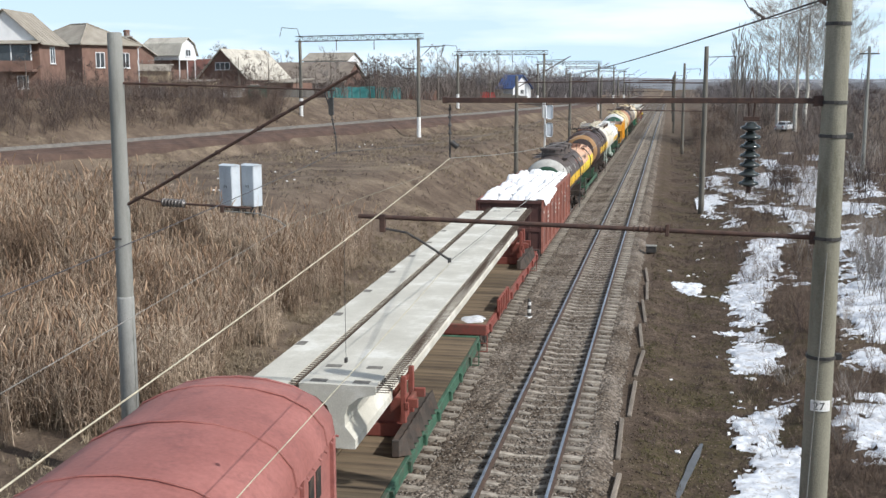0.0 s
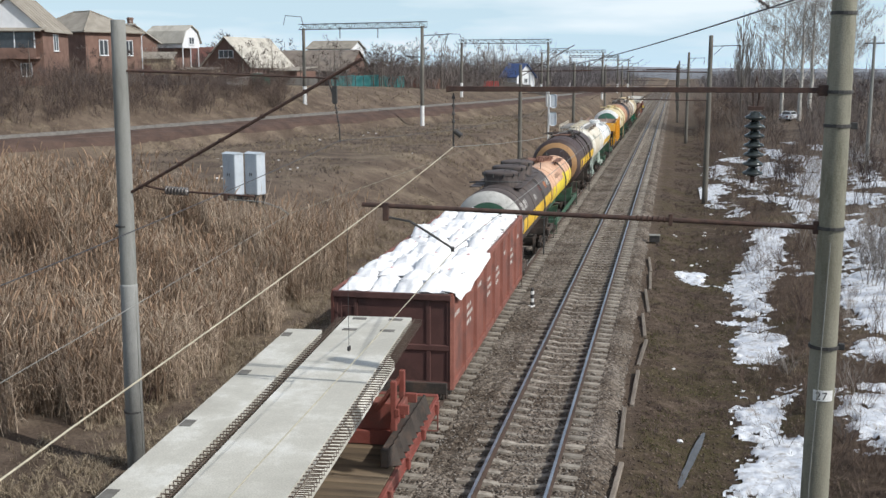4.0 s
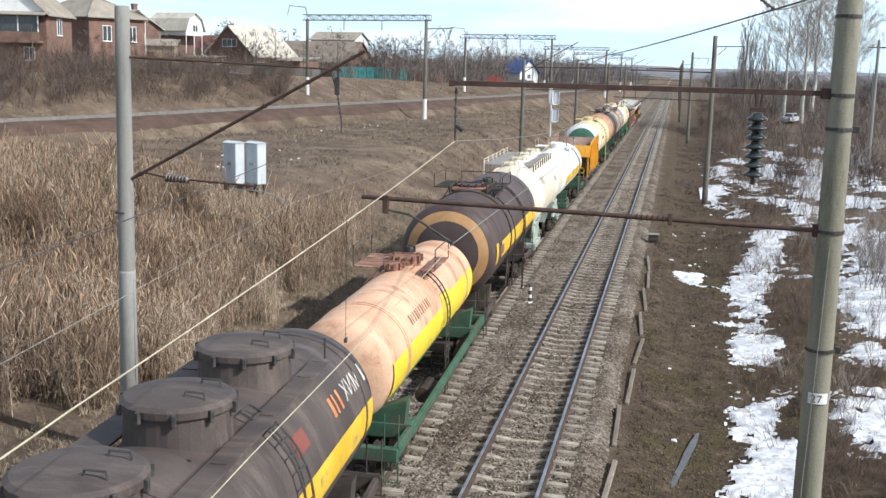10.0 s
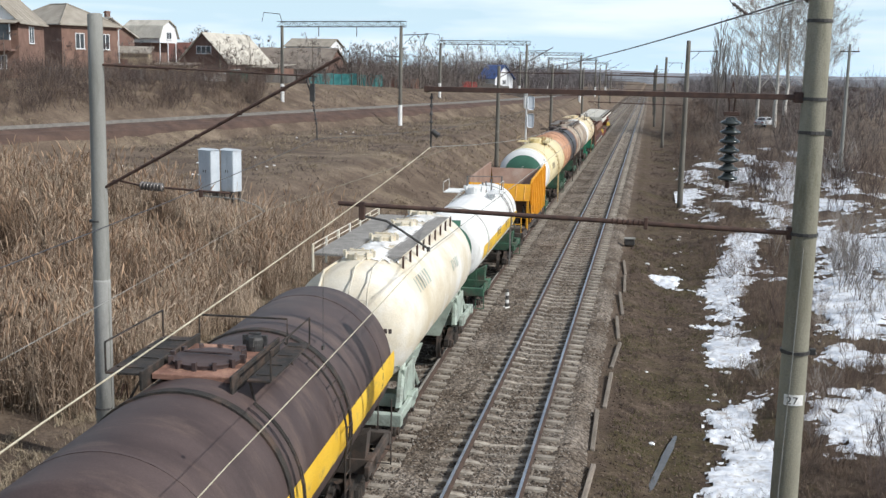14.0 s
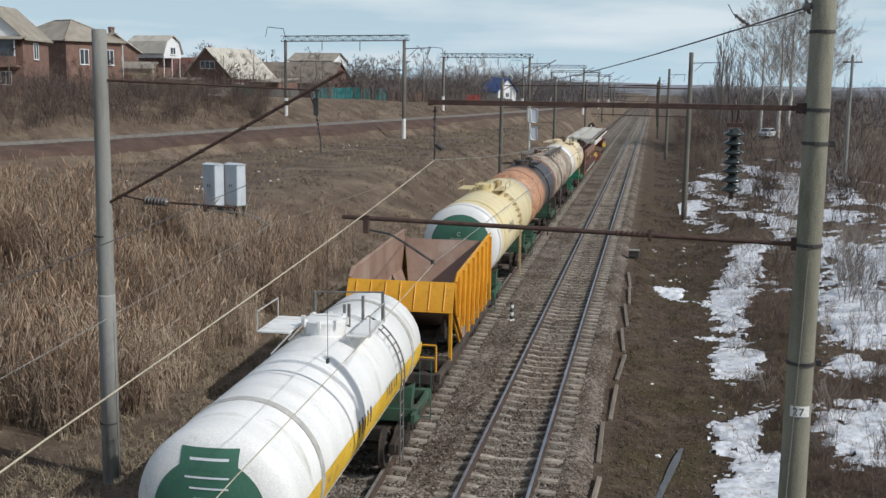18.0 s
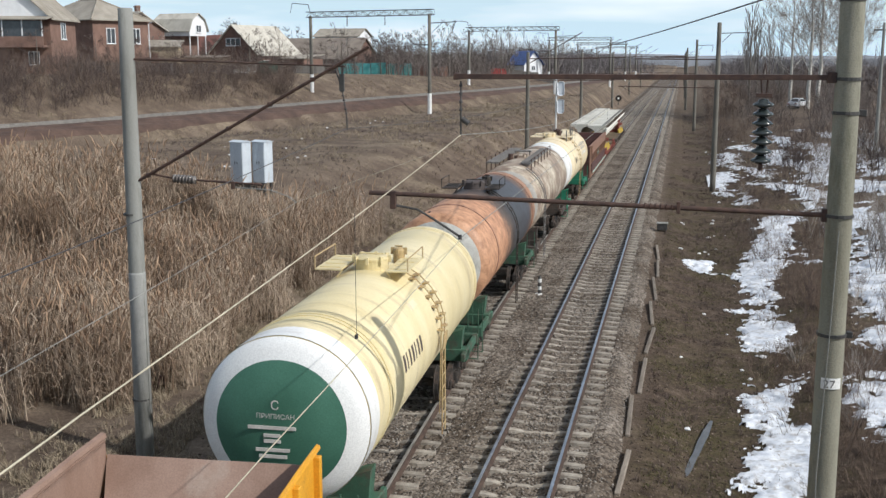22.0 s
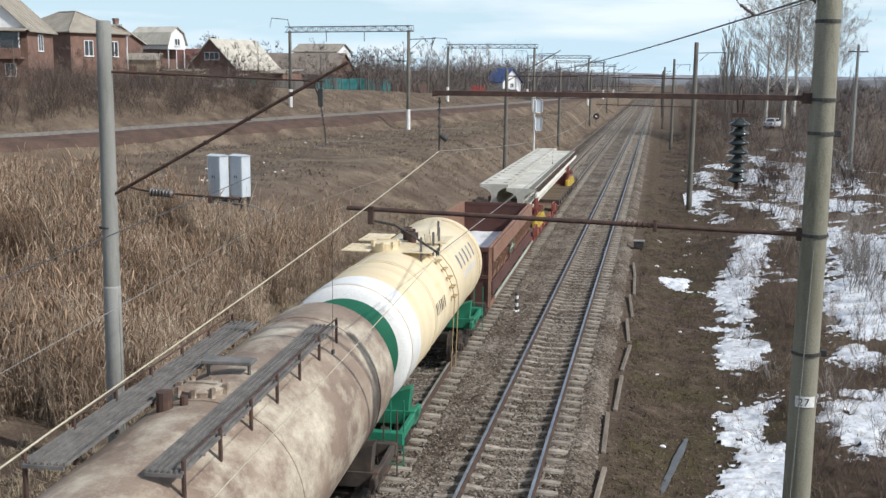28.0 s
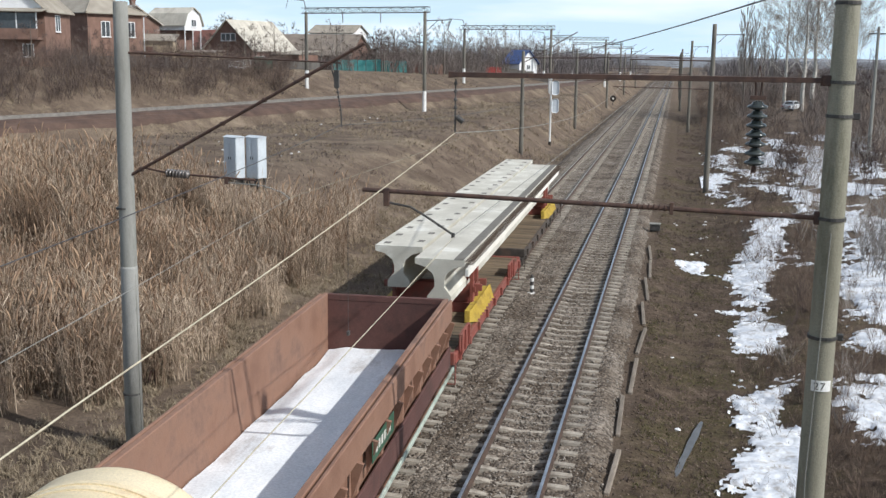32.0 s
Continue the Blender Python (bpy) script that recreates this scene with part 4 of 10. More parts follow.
M["deck_wood"] = surf("worn plank deck", (0.13, 0.095, 0.06), (0.27, 0.205, 0.135), 1.6, 0.9, squash=(0.5, 6, 1), stain=(0.06, 0.045, 0.033), stain_scale=0.8, stain_amount=0.7, vary=0.3)
M["bag"] = surf("white woven bag cloth", (0.84, 0.84, 0.84), (0.92, 0.92, 0.92), 2.0, 0.8, bump=0.1, fine=30)
M["bag_red"] = surf("red print on bags", (0.60, 0.16, 0.16), (0.72, 0.35, 0.33), 3.0, 0.8)
M["letter_pale"] = surf("pale stencil paint", (0.50, 0.48, 0.44), (0.62, 0.60, 0.56), 4, 0.8)
M["letter_dark"] = surf("dark stencil paint", (0.07, 0.055, 0.05), (0.12, 0.09, 0.08), 4, 0.8)
M["letter_blue"] = surf("faded slate-blue paint", (0.10, 0.12, 0.17), (0.17, 0.20, 0.27), 4, 0.6)
M["letter_orange"] = surf("orange stencil paint", (0.55, 0.17, 0.06), (0.68, 0.28, 0.12), 4, 0.8)
M["cement_dust"] = surf("caked white cement dust", (0.62, 0.62, 0.60), (0.84, 0.84, 0.82), 2.5, 0.95, bump=0.6, fine=16, stain=(0.50, 0.46, 0.38), stain_scale=1.6, stain_amount=0.4)
M["mesh_grey"] = surf("grey walkway mesh", (0.12, 0.115, 0.11), (0.20, 0.19, 0.18), 4, 0.7)
M["mesh_mid"] = surf("dusty grey grating", (0.20, 0.195, 0.185), (0.32, 0.31, 0.295), 4, 0.7)
M["mesh_pale"] = surf("dirty pale grey steel", (0.36, 0.35, 0.33), (0.52, 0.51, 0.48), 4, 0.65)
M["yellow_dull"] = surf("dull yellow steel", (0.42, 0.29, 0.04), (0.52, 0.37, 0.07), 3, 0.65, stain=(0.2, 0.13, 0.05), stain_scale=2)
M["plastic"] = surf("white sheet plastic", (0.7, 0.7, 0.7), (0.82, 0.82, 0.82), 3, 0.5)
M["floor_frost"] = surf("powdery white load on a wagon floor", (0.66, 0.70, 0.74), (0.84, 0.86, 0.88), 1.2, 0.8, bump=0.4, fine=18, stain=(0.34, 0.31, 0.29), stain_scale=0.8, stain_amount=0.28, squash=(1, 0.4, 1))

MESH = {}


def cached(key, build, material, smooth=False):
    if key not in MESH:
        bm = bmnew()
        build(bm)
        me = bpy.data.meshes.new(key)
        bm.to_mesh(me)
        bm.free()
        me.materials.append(material)
        if smooth:
            for p in me.polygons:
                p.use_smooth = True
        MESH[key] = me
    return MESH[key]


def side_frame_build(bm):
    """Cast side frame: arch over the axle boxes with a spring nest."""
    pts = [(-1.25, 0.46), (-1.25, 0.66), (-0.80, 0.72), (-0.42, 0.86), (0.42, 0.86), (0.80, 0.72), (1.25, 0.66), (1.25, 0.46), (0.72, 0.50), (0.50, 0.26), (-0.50, 0.26), (-0.72, 0.50)]
    a = [bm.verts.new((-0.07, y, z)) for y, z in pts]
    b = [bm.verts.new((0.07, y, z)) for y, z in pts]
    bm.faces.new(a)
    bm.faces.new(b[::-1])
    for k in range(len(pts)):
        bm.faces.new((a[k], b[k], b[(k + 1) % len(pts)], a[(k + 1) % len(pts)]))
    for y in (-0.925, 0.925):
        box(bm, -0.12, 0.14, y - 0.14, y + 0.14, 0.36, 0.62, 0.03)
        rod(bm, (0.12, y, 0.475), (0.19, y, 0.475), 0.11, seg=10)
    for y in (-0.24, 0.0, 0.24):
        rod(bm, (0.08, y, 0.30), (0.08, y, 0.62), 0.09, seg=8)
    bmesh.ops.recalc_face_normals(bm, faces=bm.faces[:])


def wheelset_build(bm):
    rod(bm, (-1.05, 0, 0), (1.05, 0, 0), 0.08, seg=10)
    for s in (-1, 1):
        prof = [(s * 0.72, 0.12), (s * 0.72, 0.49), (s * 0.75, 0.505), (s * 0.765, 0.475), (s * 0.86, 0.468), (s * 0.86, 0.38), (s * 0.80, 0.36), (s * 0.80, 0.16), (s * 0.88, 0.14), (s * 0.88, 0.1)]
        turned(bm, prof, "x", 24)


WHEELS = []


def bogie(wagon, y):
    def bolster(bm):
        box(bm, -1.05, 1.05, -0.22, 0.22, 0.42, 0.72, 0.03)
        rod(bm, (0, 0, 0.7), (0, 0, 0.82), 0.2, seg=12)
        for s in (-0.55, 0.55):
            box(bm, -0.75, 0.75, s - 0.05, s + 0.05, 0.40, 0.50, 0.01)

    b = share("bogie", cached("bogie", bolster, M["black_steel"]), wagon, pose(0, y, 0))
    for s in (-1, 1):
        share("side_frame", cached("side_frame", side_frame_build, M["black_steel"]), b, pose(s * 1.03, 0, 0, 0, 0, 0 if s > 0 else 180))
    for dy in (-0.925, 0.925):
        w = share("wheelset", cached("wheelset", wheelset_build, M["black_steel"]), b, pose(0, dy, 0.475))
        WHEELS.append(w)
    return b


def coupler(wagon, y, s):
    def build(bm):
        box(bm, -0.10, 0.10, 0.0, 0.62, -0.09, 0.09, 0.02)
        box(bm, -0.20, 0.16, 0.52, 0.78, -0.14, 0.14, 0.04)
        box(bm, 0.08, 0.18, 0.70, 0.92, -0.12, 0.12, 0.03)
    return share("coupler", cached("coupler", build, M["black_steel"]), wagon, pose(0, y, 1.04, 0, 0, 0 if s > 0 else 180))


TRAIN = []


def wagon(name, label, s0, s1, category="railway wagon"):
    """The empty of one wagon; s0 and s1 are its ends along the track at the start."""
    w = thing(name, label, category, group="goods train")
    TRAIN.append((w, (s0 + s1) / 2, s1 - s0))
    return w


class Shell:
    """A tank barrel along y with elliptical heads."""

    def __init__(self, half, r, zc, head=0.55):
        self.half, self.r, self.zc, self.head = half, r, zc, head

    def profile(self):
        n = 7
        p = [(-(self.half) + self.head * (1 - math.cos(k / n * math.pi / 2)), self.r * math.sin(k / n * math.pi / 2)) for k in range(n + 1)]
        p[0] = (p[0][0], 0.004)
        return p + [(-y, r) for y, r in p[::-1]]

    def head_y(self, r):
        return -self.half + self.head * (1 - math.sqrt(max(0, 1 - (r / self.r) ** 2)))

    def barrel(self, bm, seg=56):
        return turned(bm, self.profile(), "y", seg, (0, 0, self.zc))

    def ring(self, bm, r0, r1, end=-1, n=6, lift=0.006, a0=0, a1=360):
        """A painted band on a head between two radii (r1 may reach the barrel)."""
        seg = 56
        rows = []
        for k in range(n + 1):
            r = r0 + (r1 - r0) * k / n
            y = self.head_y(min(r, self.r * 0.9999)) - lift
            rows.append([bm.verts.new((r * 1.003 * math.cos(math.radians(a0 + (a1 - a0) * q / seg)), -end * y * 1.0 if end > 0 else y, self.zc + r * 1.003 * math.sin(math.radians(a0 + (a1 - a0) * q / seg)))) for q in range(seg)])
        for p, q in zip(rows, rows[1:]):
            for k in range(seg):
                bm.faces.new((p[k], p[(k + 1) % seg], q[(k + 1) % seg], q[k]))
        bmesh.ops.recalc_face_normals(bm, faces=bm.faces[:])
        return bm

    def patch(self, bm, y0, y1, a0, a1, lift=0.005, n=10, thick=0.0):
        """A strip of paint on the barrel between two angles, 0 to the right and 90 on top."""
        rows = []
        for k in range(n + 1):
            a = math.radians(a0 + (a1 - a0) * k / n)
            rr = self.r + lift
            rows.append([bm.verts.new((rr * math.cos(a), y, self.zc + rr * math.sin(a))) for y in (y0, y1)])
        for p, q in zip(rows, rows[1:]):
            bm.faces.new((p[0], p[1], q[1], q[0]))
        return bm

    def belt(self, bm, y, w=0.09, t=0.02, a0=-60, a1=240):
        n = 40
        rows = []
        for k in range(n + 1):
            a = math.radians(a0 + (a1 - a0) * k / n)
            rows.append([bm.verts.new((rr * math.cos(a), y + dy, self.zc + rr * math.sin(a))) for rr, dy in ((self.r, -w / 2), (self.r + t, -w / 2), (self.r + t, w / 2), (self.r, w / 2))])
        for p, q in zip(rows, rows[1:]):
            for k in range(3):
                bm.faces.new((p[k], q[k], q[k + 1], p[k + 1]))
        bmesh.ops.recalc_face_normals(bm, faces=bm.faces[:])
        return bm

    def at(self, a, lift=0.0):
        a = math.radians(a)
        return Vector(((self.r + lift) * math.cos(a), 0, self.zc + (self.r + lift) * math.sin(a)))


def underframe(w, half, mat, coup=0.75, platform=True, sill=True):
    bm = bmnew()
    box(bm, -0.30, 0.30, -half, half, 0.82, 1.16, 0.02)
    part("centre_sill", bm, mat, w)
    for s in (-1, 1):
        bm = bmnew()
        y = s * (half - 0.12)
        box(bm, -1.45, 1.45, y - 0.10, y + 0.10, 0.88, 1.18, 0.02)
        yb = s * (half - 1.75)
        box(bm, -1.42, 1.42, yb - 0.22, yb + 0.22, 0.86, 1.20, 0.02)
        part("end_beam", bm, mat, w)
        coupler(w, s * (half - 0.05), s)
    if sill:
        for s in (-1, 1):
            for e in (-1, 1):
                bm = bmnew()
                box(bm, s * 1.36 - 0.06, s * 1.36 + 0.06, min(e * (half - 0.1), e * (half - 2.3)), max(e * (half - 0.1), e * (half - 2.3)), 0.94, 1.16, 0.02)
                part("side_sill", bm, mat, w)


def saddles(w, sh, half, mat):
    for s in (-1, 1):
        bm = bmnew()
        y = s * (half - 1.75)
        for q in (-1, 1):
            v = [bm.verts.new(c) for c in ((q * 0.25, y - 0.2, 1.18), (q * 1.25, y - 0.2, 1.18), (q * 1.30, y - 0.2, 1.75), (q * 0.55, y - 0.2, sh.zc - sh.r * 0.9))]
            u = [bm.verts.new((c.co.x, y + 0.2, c.co.z)) for c in v]
            bm.faces.new(v)
            bm.faces.new(u[::-1])
            for k in range(4):
                bm.faces.new((v[k], u[k], u[(k + 1) % 4], v[(k + 1) % 4]))
        bmesh.ops.recalc_face_normals(bm, faces=bm.faces[:])
        part("saddle", bm, mat, w)


def platform_top(w, sh, y0, y1, mat, rail_mat, x0=-1.15, x1=1.15, z=None, gap=0.45, posts=True, h=0.55):
    """Two little side platforms with a low railing round the hatch."""
    z = sh.zc + sh.r + 0.06 if z is None else z
    for s, xa, xb in ((-1, x0, -gap), (1, gap, x1)):
        bm = bmnew()
        box(bm, xa, xb, y0, y1, z - 0.02, z + 0.015, 0.005)
        for k in range(4):
            yy = y0 + (y1 - y0) * (k + 0.5) / 4
            box(bm, xa + 0.06, xb - 0.06, yy - 0.015, yy + 0.015, z + 0.012, z + 0.03)
        for yy in (y0 + 0.12, y1 - 0.12):
            rod(bm, (xb if s < 0 else xa, yy, z - 0.02), ((xa if s < 0 else xb) * 0.8, yy, z - 0.25 - 0.25), 0.02, seg=5)
        part("platform", bm, mat, w)
        if posts:
            xo = xa if s < 0 else xb
            bm = bmnew()
            for yy in (y0 + 0.03, y1 - 0.03):
                rod(bm, (xo, yy, z), (xo, yy, z + h), 0.016, seg=5)
            rod(bm, (xo, y0 + 0.03, z + h), (xo, y1 - 0.03, z + h), 0.016, seg=5)
            part("railing", bm, rail_mat, w)


def hatch(w, x, y, z, r, h, mat, lugs=8):
    bm = bmnew()
    turned(bm, [(z - 0.25, r * 0.96), (z + h * 0.7, r * 0.96), (z + h * 0.7, r), (z + h * 0.85, r), (z + h, r * 0.8), (z + h + 0.03, 0.03)], "z", 24, (x, y, 0))
    p = part("hatch", bm, mat, w)
    me = cached("clamp_" + mat.name, lambda b: box(b, -0.03, 0.03, -0.03, 0.05, -0.10, 0.06), mat)
    for k in range(lugs):
        a = k * math.tau / lugs
        share("clamp", me, p, Matrix.Translation((x + r * math.cos(a), y + r * math.sin(a), z + h * 0.85)) @ Matrix.Rotation(a - math.pi / 2, 4, "Z"))
    bm = bmnew()
    rod(bm, (x - r * 0.7, y, z + h + 0.05), (x + r * 0.7, y, z + h + 0.05), 0.018, seg=5)
    part("hatch_bar", bm, mat, p)
    return p


def barrel_ladder(w, sh, y, mat, a0=68, a1=-12, foot=0.9, wide=0.36, rungs=None):
    """A ladder bent over the barrel's right side and down to the frame."""
    bm = bmnew()
    n = 9
    for dy in (-wide / 2, wide / 2):
        pts = []
        for k in range(n + 1):
            c = sh.at(a0 + (a1 - a0) * k / n, 0.13)
            pts.append((c.x, y + dy, c.z))
        pts.append((pts[-1][0], y + dy, foot))
        tube(bm, pts, 0.02, 5)
    ladder = part("ladder", bm, mat, w)
    me = cached("rung_%s_%d" % (mat.name, round(wide * 100)), lambda b: rod(b, (0, -wide / 2, 0), (0, wide / 2, 0), 0.013, seg=5), mat)
    for k in range(n):
        c = sh.at(a0 + (a1 - a0) * k / n, 0.13)
        share("rung", me, ladder, pose(c.x, y, c.z))
    zz = sh.at(a1, 0.13)
    k = zz.z
    while k > foot:
        share("rung", me, ladder, pose(zz.x, y, k))
        k -= 0.3
    return ladder


def lettering(w, sh, y0, count, step, a, size, mat, name="marking", seed=1):
    """Private or unreadable characters: plain upright bars."""
    da = math.degrees(size / sh.r)
    for k in range(count):
        bm = bmnew()
        y = y0 + k * step
        sh.patch(bm, y, y + step * (0.30 + 0.25 * ((k * 7 + seed) % 3) / 2), a, a + da, 0.006, 3)
        part(name, bm, mat, w)


def barrel_text(w, sh, y, a, size, words, mat):
    """A painted word along the barrel's right side."""
    cu = bpy.data.curves.new("word", "FONT")
    cu.body, cu.size = words, size
    ob = bpy.data.objects.new("word", cu)
    bm = bmnew()
    bm.from_mesh(bpy.data.meshes.new_from_object(ob))
    bmesh.ops.triangulate(bm, faces=bm.faces[:])
    for v in bm.verts:
        b = math.radians(a) + v.co.y / sh.r
        v.co = Vector(((sh.r + 0.008) * math.cos(b), y + v.co.x, sh.zc + (sh.r + 0.008) * math.sin(b)))
    bpy.data.objects.remove(ob)
    return part("painted_word", bm, mat, w)


def head_text(w, sh, x, z, size, words, mat):
    """A painted word on the near head."""
    cu = bpy.data.curves.new("word", "FONT")
    cu.body, cu.size = words, size
    ob = bpy.data.objects.new("word", cu)
    bm = bmnew()
    bm.from_mesh(bpy.data.meshes.new_from_object(ob))
    bmesh.ops.triangulate(bm, faces=bm.faces[:])
    for v in bm.verts:
        px, pz = x + v.co.x, z + v.co.y
        v.co = Vector((px, sh.head_y(math.hypot(px, pz - sh.zc)) - 0.02, pz))
    bpy.data.objects.remove(ob)
    return part("painted_word", bm, mat, w)


# --- red covered wagon at the front
def covered_wagon():
    w = wagon("covered_wagon", "faded red covered goods wagon with a curved tin roof", 0.5, 15.4)
    h = 7.2
    bm = bmnew()
    sec = [(-1.55, 3.72), (-1.5, 4.00), (-1.28, 4.27), (-0.9, 4.46), (-0.45, 4.56), (0, 4.59), (0.45, 4.56), (0.9, 4.46), (1.28, 4.27), (1.5, 4.00), (1.55, 3.72)]
    ys = [-h - 0.06, -5.2, -3.2, -1.2, 0.8, 2.8, 4.8, h - 0.5, h + 0.02, h + 0.08]
    rows = []
    for j, y in enumerate(ys):
        sq = 0.0 if j < len(ys) - 2 else (0.10 if j == len(ys) - 2 else 0.22)
        rows.append([bm.verts.new((x * (1 - sq * 0.3), y, z - sq * 0.5 + 0.012 * math.sin(j * 2.3 + i))) for i, (x, z) in enumerate(sec)])
    for p, q in zip(rows, rows[1:]):
        for k in range(len(sec) - 1):
            bm.faces.new((p[k], q[k], q[k + 1], p[k + 1]))
    bm.faces.new(rows[-1][::-1])
    bm.faces.new(rows[0])
    bmesh.ops.recalc_face_normals(bm, faces=bm.faces[:])
    r = part("roof", bm, M["boxcar_red"], w, smooth=True)
    for y in (-5.2, -3.2, -1.2, 0.8, 2.8, 4.8, 6.5):
        bm = bmnew()
        tube(bm, [(x * 1.003, y, z + 0.012) for x, z in sec], 0.016, 5)
        part("roof_seam", bm, M["boxcar_red"], r)
    for s in (-1, 1):
        bm = bmnew()
        box(bm, s * 1.46 - 0.03, s * 1.46 + 0.03, -h, h, 1.15, 3.80, 0.01)
        part("side_wall", bm, M["boxcar_red"], w)
        for k in range(9):
            y = -h + 0.25 + k * (2 * h - 0.5) / 8
            bm = bmnew()
            box(bm, s * 1.52 - 0.04, s * 1.52 + 0.04, y - 0.06, y + 0.06, 1.15, 3.72, 0.01)
            part("side_post", bm, M["boxcar_red"], w)
        bm = bmnew()
        for y in (5.75, 6.15):
            box(bm, s * 1.495 - 0.012, s * 1.495 + 0.012, y - 0.13, y + 0.13, 3.05, 3.5, 0.004)
        part("vent_opening", bm, M["black_steel"], w)
        bm = bmnew()
        for k in range(8):
            rod(bm, (s * 1.53, 4.6 + k * 0.36, 3.70 - 0.02 * (k % 2)), (s * 1.58, 4.6 + k * 0.36, 3.66), 0.02, seg=5)
        part("eave_rivets", bm, M["boxcar_red"], w)
    for e in (-1, 1):
        bm = bmnew()
        v = [bm.verts.new((x * 0.96, e * h, z)) for x, z in [(-1.5, 1.15)] + [(x, z - 0.03) for x, z in sec] + [(1.5, 1.15)]]
        u = [bm.verts.new((c.co.x, e * (h - 0.06), c.co.z)) for c in v]
        bm.faces.new(v)
        bm.faces.new(u[::-1])
        for k in range(len(v)):
            bm.faces.new((v[k], u[k], u[(k + 1) % len(v)], v[(k + 1) % len(v)]))
        bmesh.ops.recalc_face_normals(bm, faces=bm.faces[:])
        part("end_wall", bm, M["boxcar_red"], w)
    bm = bmnew()
    box(bm, -1.45, 1.45, -h, h, 1.0, 1.18, 0.02)
    part("floor", bm, M["frame_dark"], w)
    underframe(w, h + 0.1, M["frame_dark"])
    bogie(w, -5.0)
    bogie(w, 5.0)


# --- flat wagons under the bridge beams
def flat_wagon(s0, s1, label, frame, short_sides, side_mat):
    w = wagon("flat_wagon", label, s0, s1)
    h = (s1 - s0) / 2 - 0.55
    planks = int((2 * h) / 0.62)
    for q in (-1, 1):
        for k in range(planks):
            y = -h + (k + 0.5) * 2 * h / planks
            key = "deck_plank_%d" % round(1000 * h / planks)
            me = cached(key, lambda b: box(b, -0.70, 0.70, -h / planks + 0.008, h / planks - 0.008, -0.055, 0.0, 0.006), M["deck_wood"])
            me.name = "deck_plank"
            rr = random.Random(k * 7 + q)
            share("deck_plank", me, w, pose(q * 0.715, y, 1.31 + rr.uniform(-0.006, 0.006), 0, rr.uniform(-0.3, 0.3), 0))
    for s in (-1, 1):
        bm = bmnew()
        box(bm, s * 1.47 - 0.05, s * 1.47 + 0.05, -h, h, 1.05, 1.30, 0.015)
        box(bm, s * 1.44 - 0.10, s * 1.44 + 0.10, -h, h, 1.03, 1.07, 0.01)
        part("side_sill", bm, frame, w)
        n = 9
        for k in range(n):
            y = -h + 0.5 + k * (2 * h - 1.0) / (n - 1)
            bm = bmnew()
            box(bm, s * 1.56 - 0.04, s * 1.56 + 0.04, y - 0.08, y + 0.08, 1.02, 1.27, 0.01)
            box(bm, s * 1.54 - 0.03, s * 1.54 + 0.05, y - 0.11, y + 0.11, 1.25, 1.285, 0.005)
            part("stake_pocket", bm, frame, w)
    for y0, y1 in short_sides:
        bm = bmnew()
        box(bm, 1.53, 1.58, y0, y1, 1.30, 1.72, 0.01)
        for y in (y0 + 0.12, (y0 + y1) / 2, y1 - 0.12):
            box(bm, 1.575, 1.63, y - 0.05, y + 0.05, 1.16, 1.72, 0.01)
        box(bm, 1.52, 1.59, y0, y1, 1.70, 1.74, 0.01)
        part("drop_side", bm, side_mat, w, "short raised side flap")
    for s in (-1, 1):
        bm = bmnew()
        box(bm, -1.5, 1.5, s * h - 0.07, s * h + 0.07, 1.0, 1.34, 0.02)
        part("headstock", bm, frame, w)
    bm = bmnew()
    box(bm, -0.35, 0.35, -h, h, 0.62, 1.2, 0.02)
    box(bm, -1.3, 1.3, -h * 0.3 - 0.1, -h * 0.3 + 0.1, 0.9, 1.2, 0.02)
    box(bm, -1.3, 1.3, h * 0.3 - 0.1, h * 0.3 + 0.1, 0.9, 1.2, 0.02)
    part("centre_sill", bm, frame, w)
    for s in (-1, 1):
        coupler(w, s * (h - 0.05), s)
        bogie(w, s * (h - 2.0))
        bm = bmnew()
        rod(bm, (1.5, s * (h - 0.06), 1.0), (1.5, s * (h - 0.06), 0.45), 0.02, seg=5)
        rod(bm, (1.2, s * (h - 0.06), 1.0), (1.2, s * (h - 0.06), 0.45), 0.02, seg=5)
        for z in (0.45, 0.72):
            rod(bm, (1.2, s * (h - 0.06), z), (1.5, s * (h - 0.06), z), 0.018, seg=5)
        part("step", bm, frame, w)
    return w


def i_beam_section(w=1.42, hgt=1.25):
    a = w / 2
    k = min(0.42, a - 0.06)
    return [(-a, hgt), (a, hgt), (a, hgt - 0.16), (k, hgt - 0.24), (0.20, hgt - 0.42), (0.14, hgt - 0.60), (0.14, 0.44), (0.30, 0.24), (0.34, 0.18), (0.34, 0.0), (-0.34, 0.0), (-0.34, 0.18), (-0.30, 0.24), (-0.14, 0.44), (-0.14, hgt - 0.60), (-0.20, hgt - 0.42), (-k, hgt - 0.24), (-a, hgt - 0.16)]


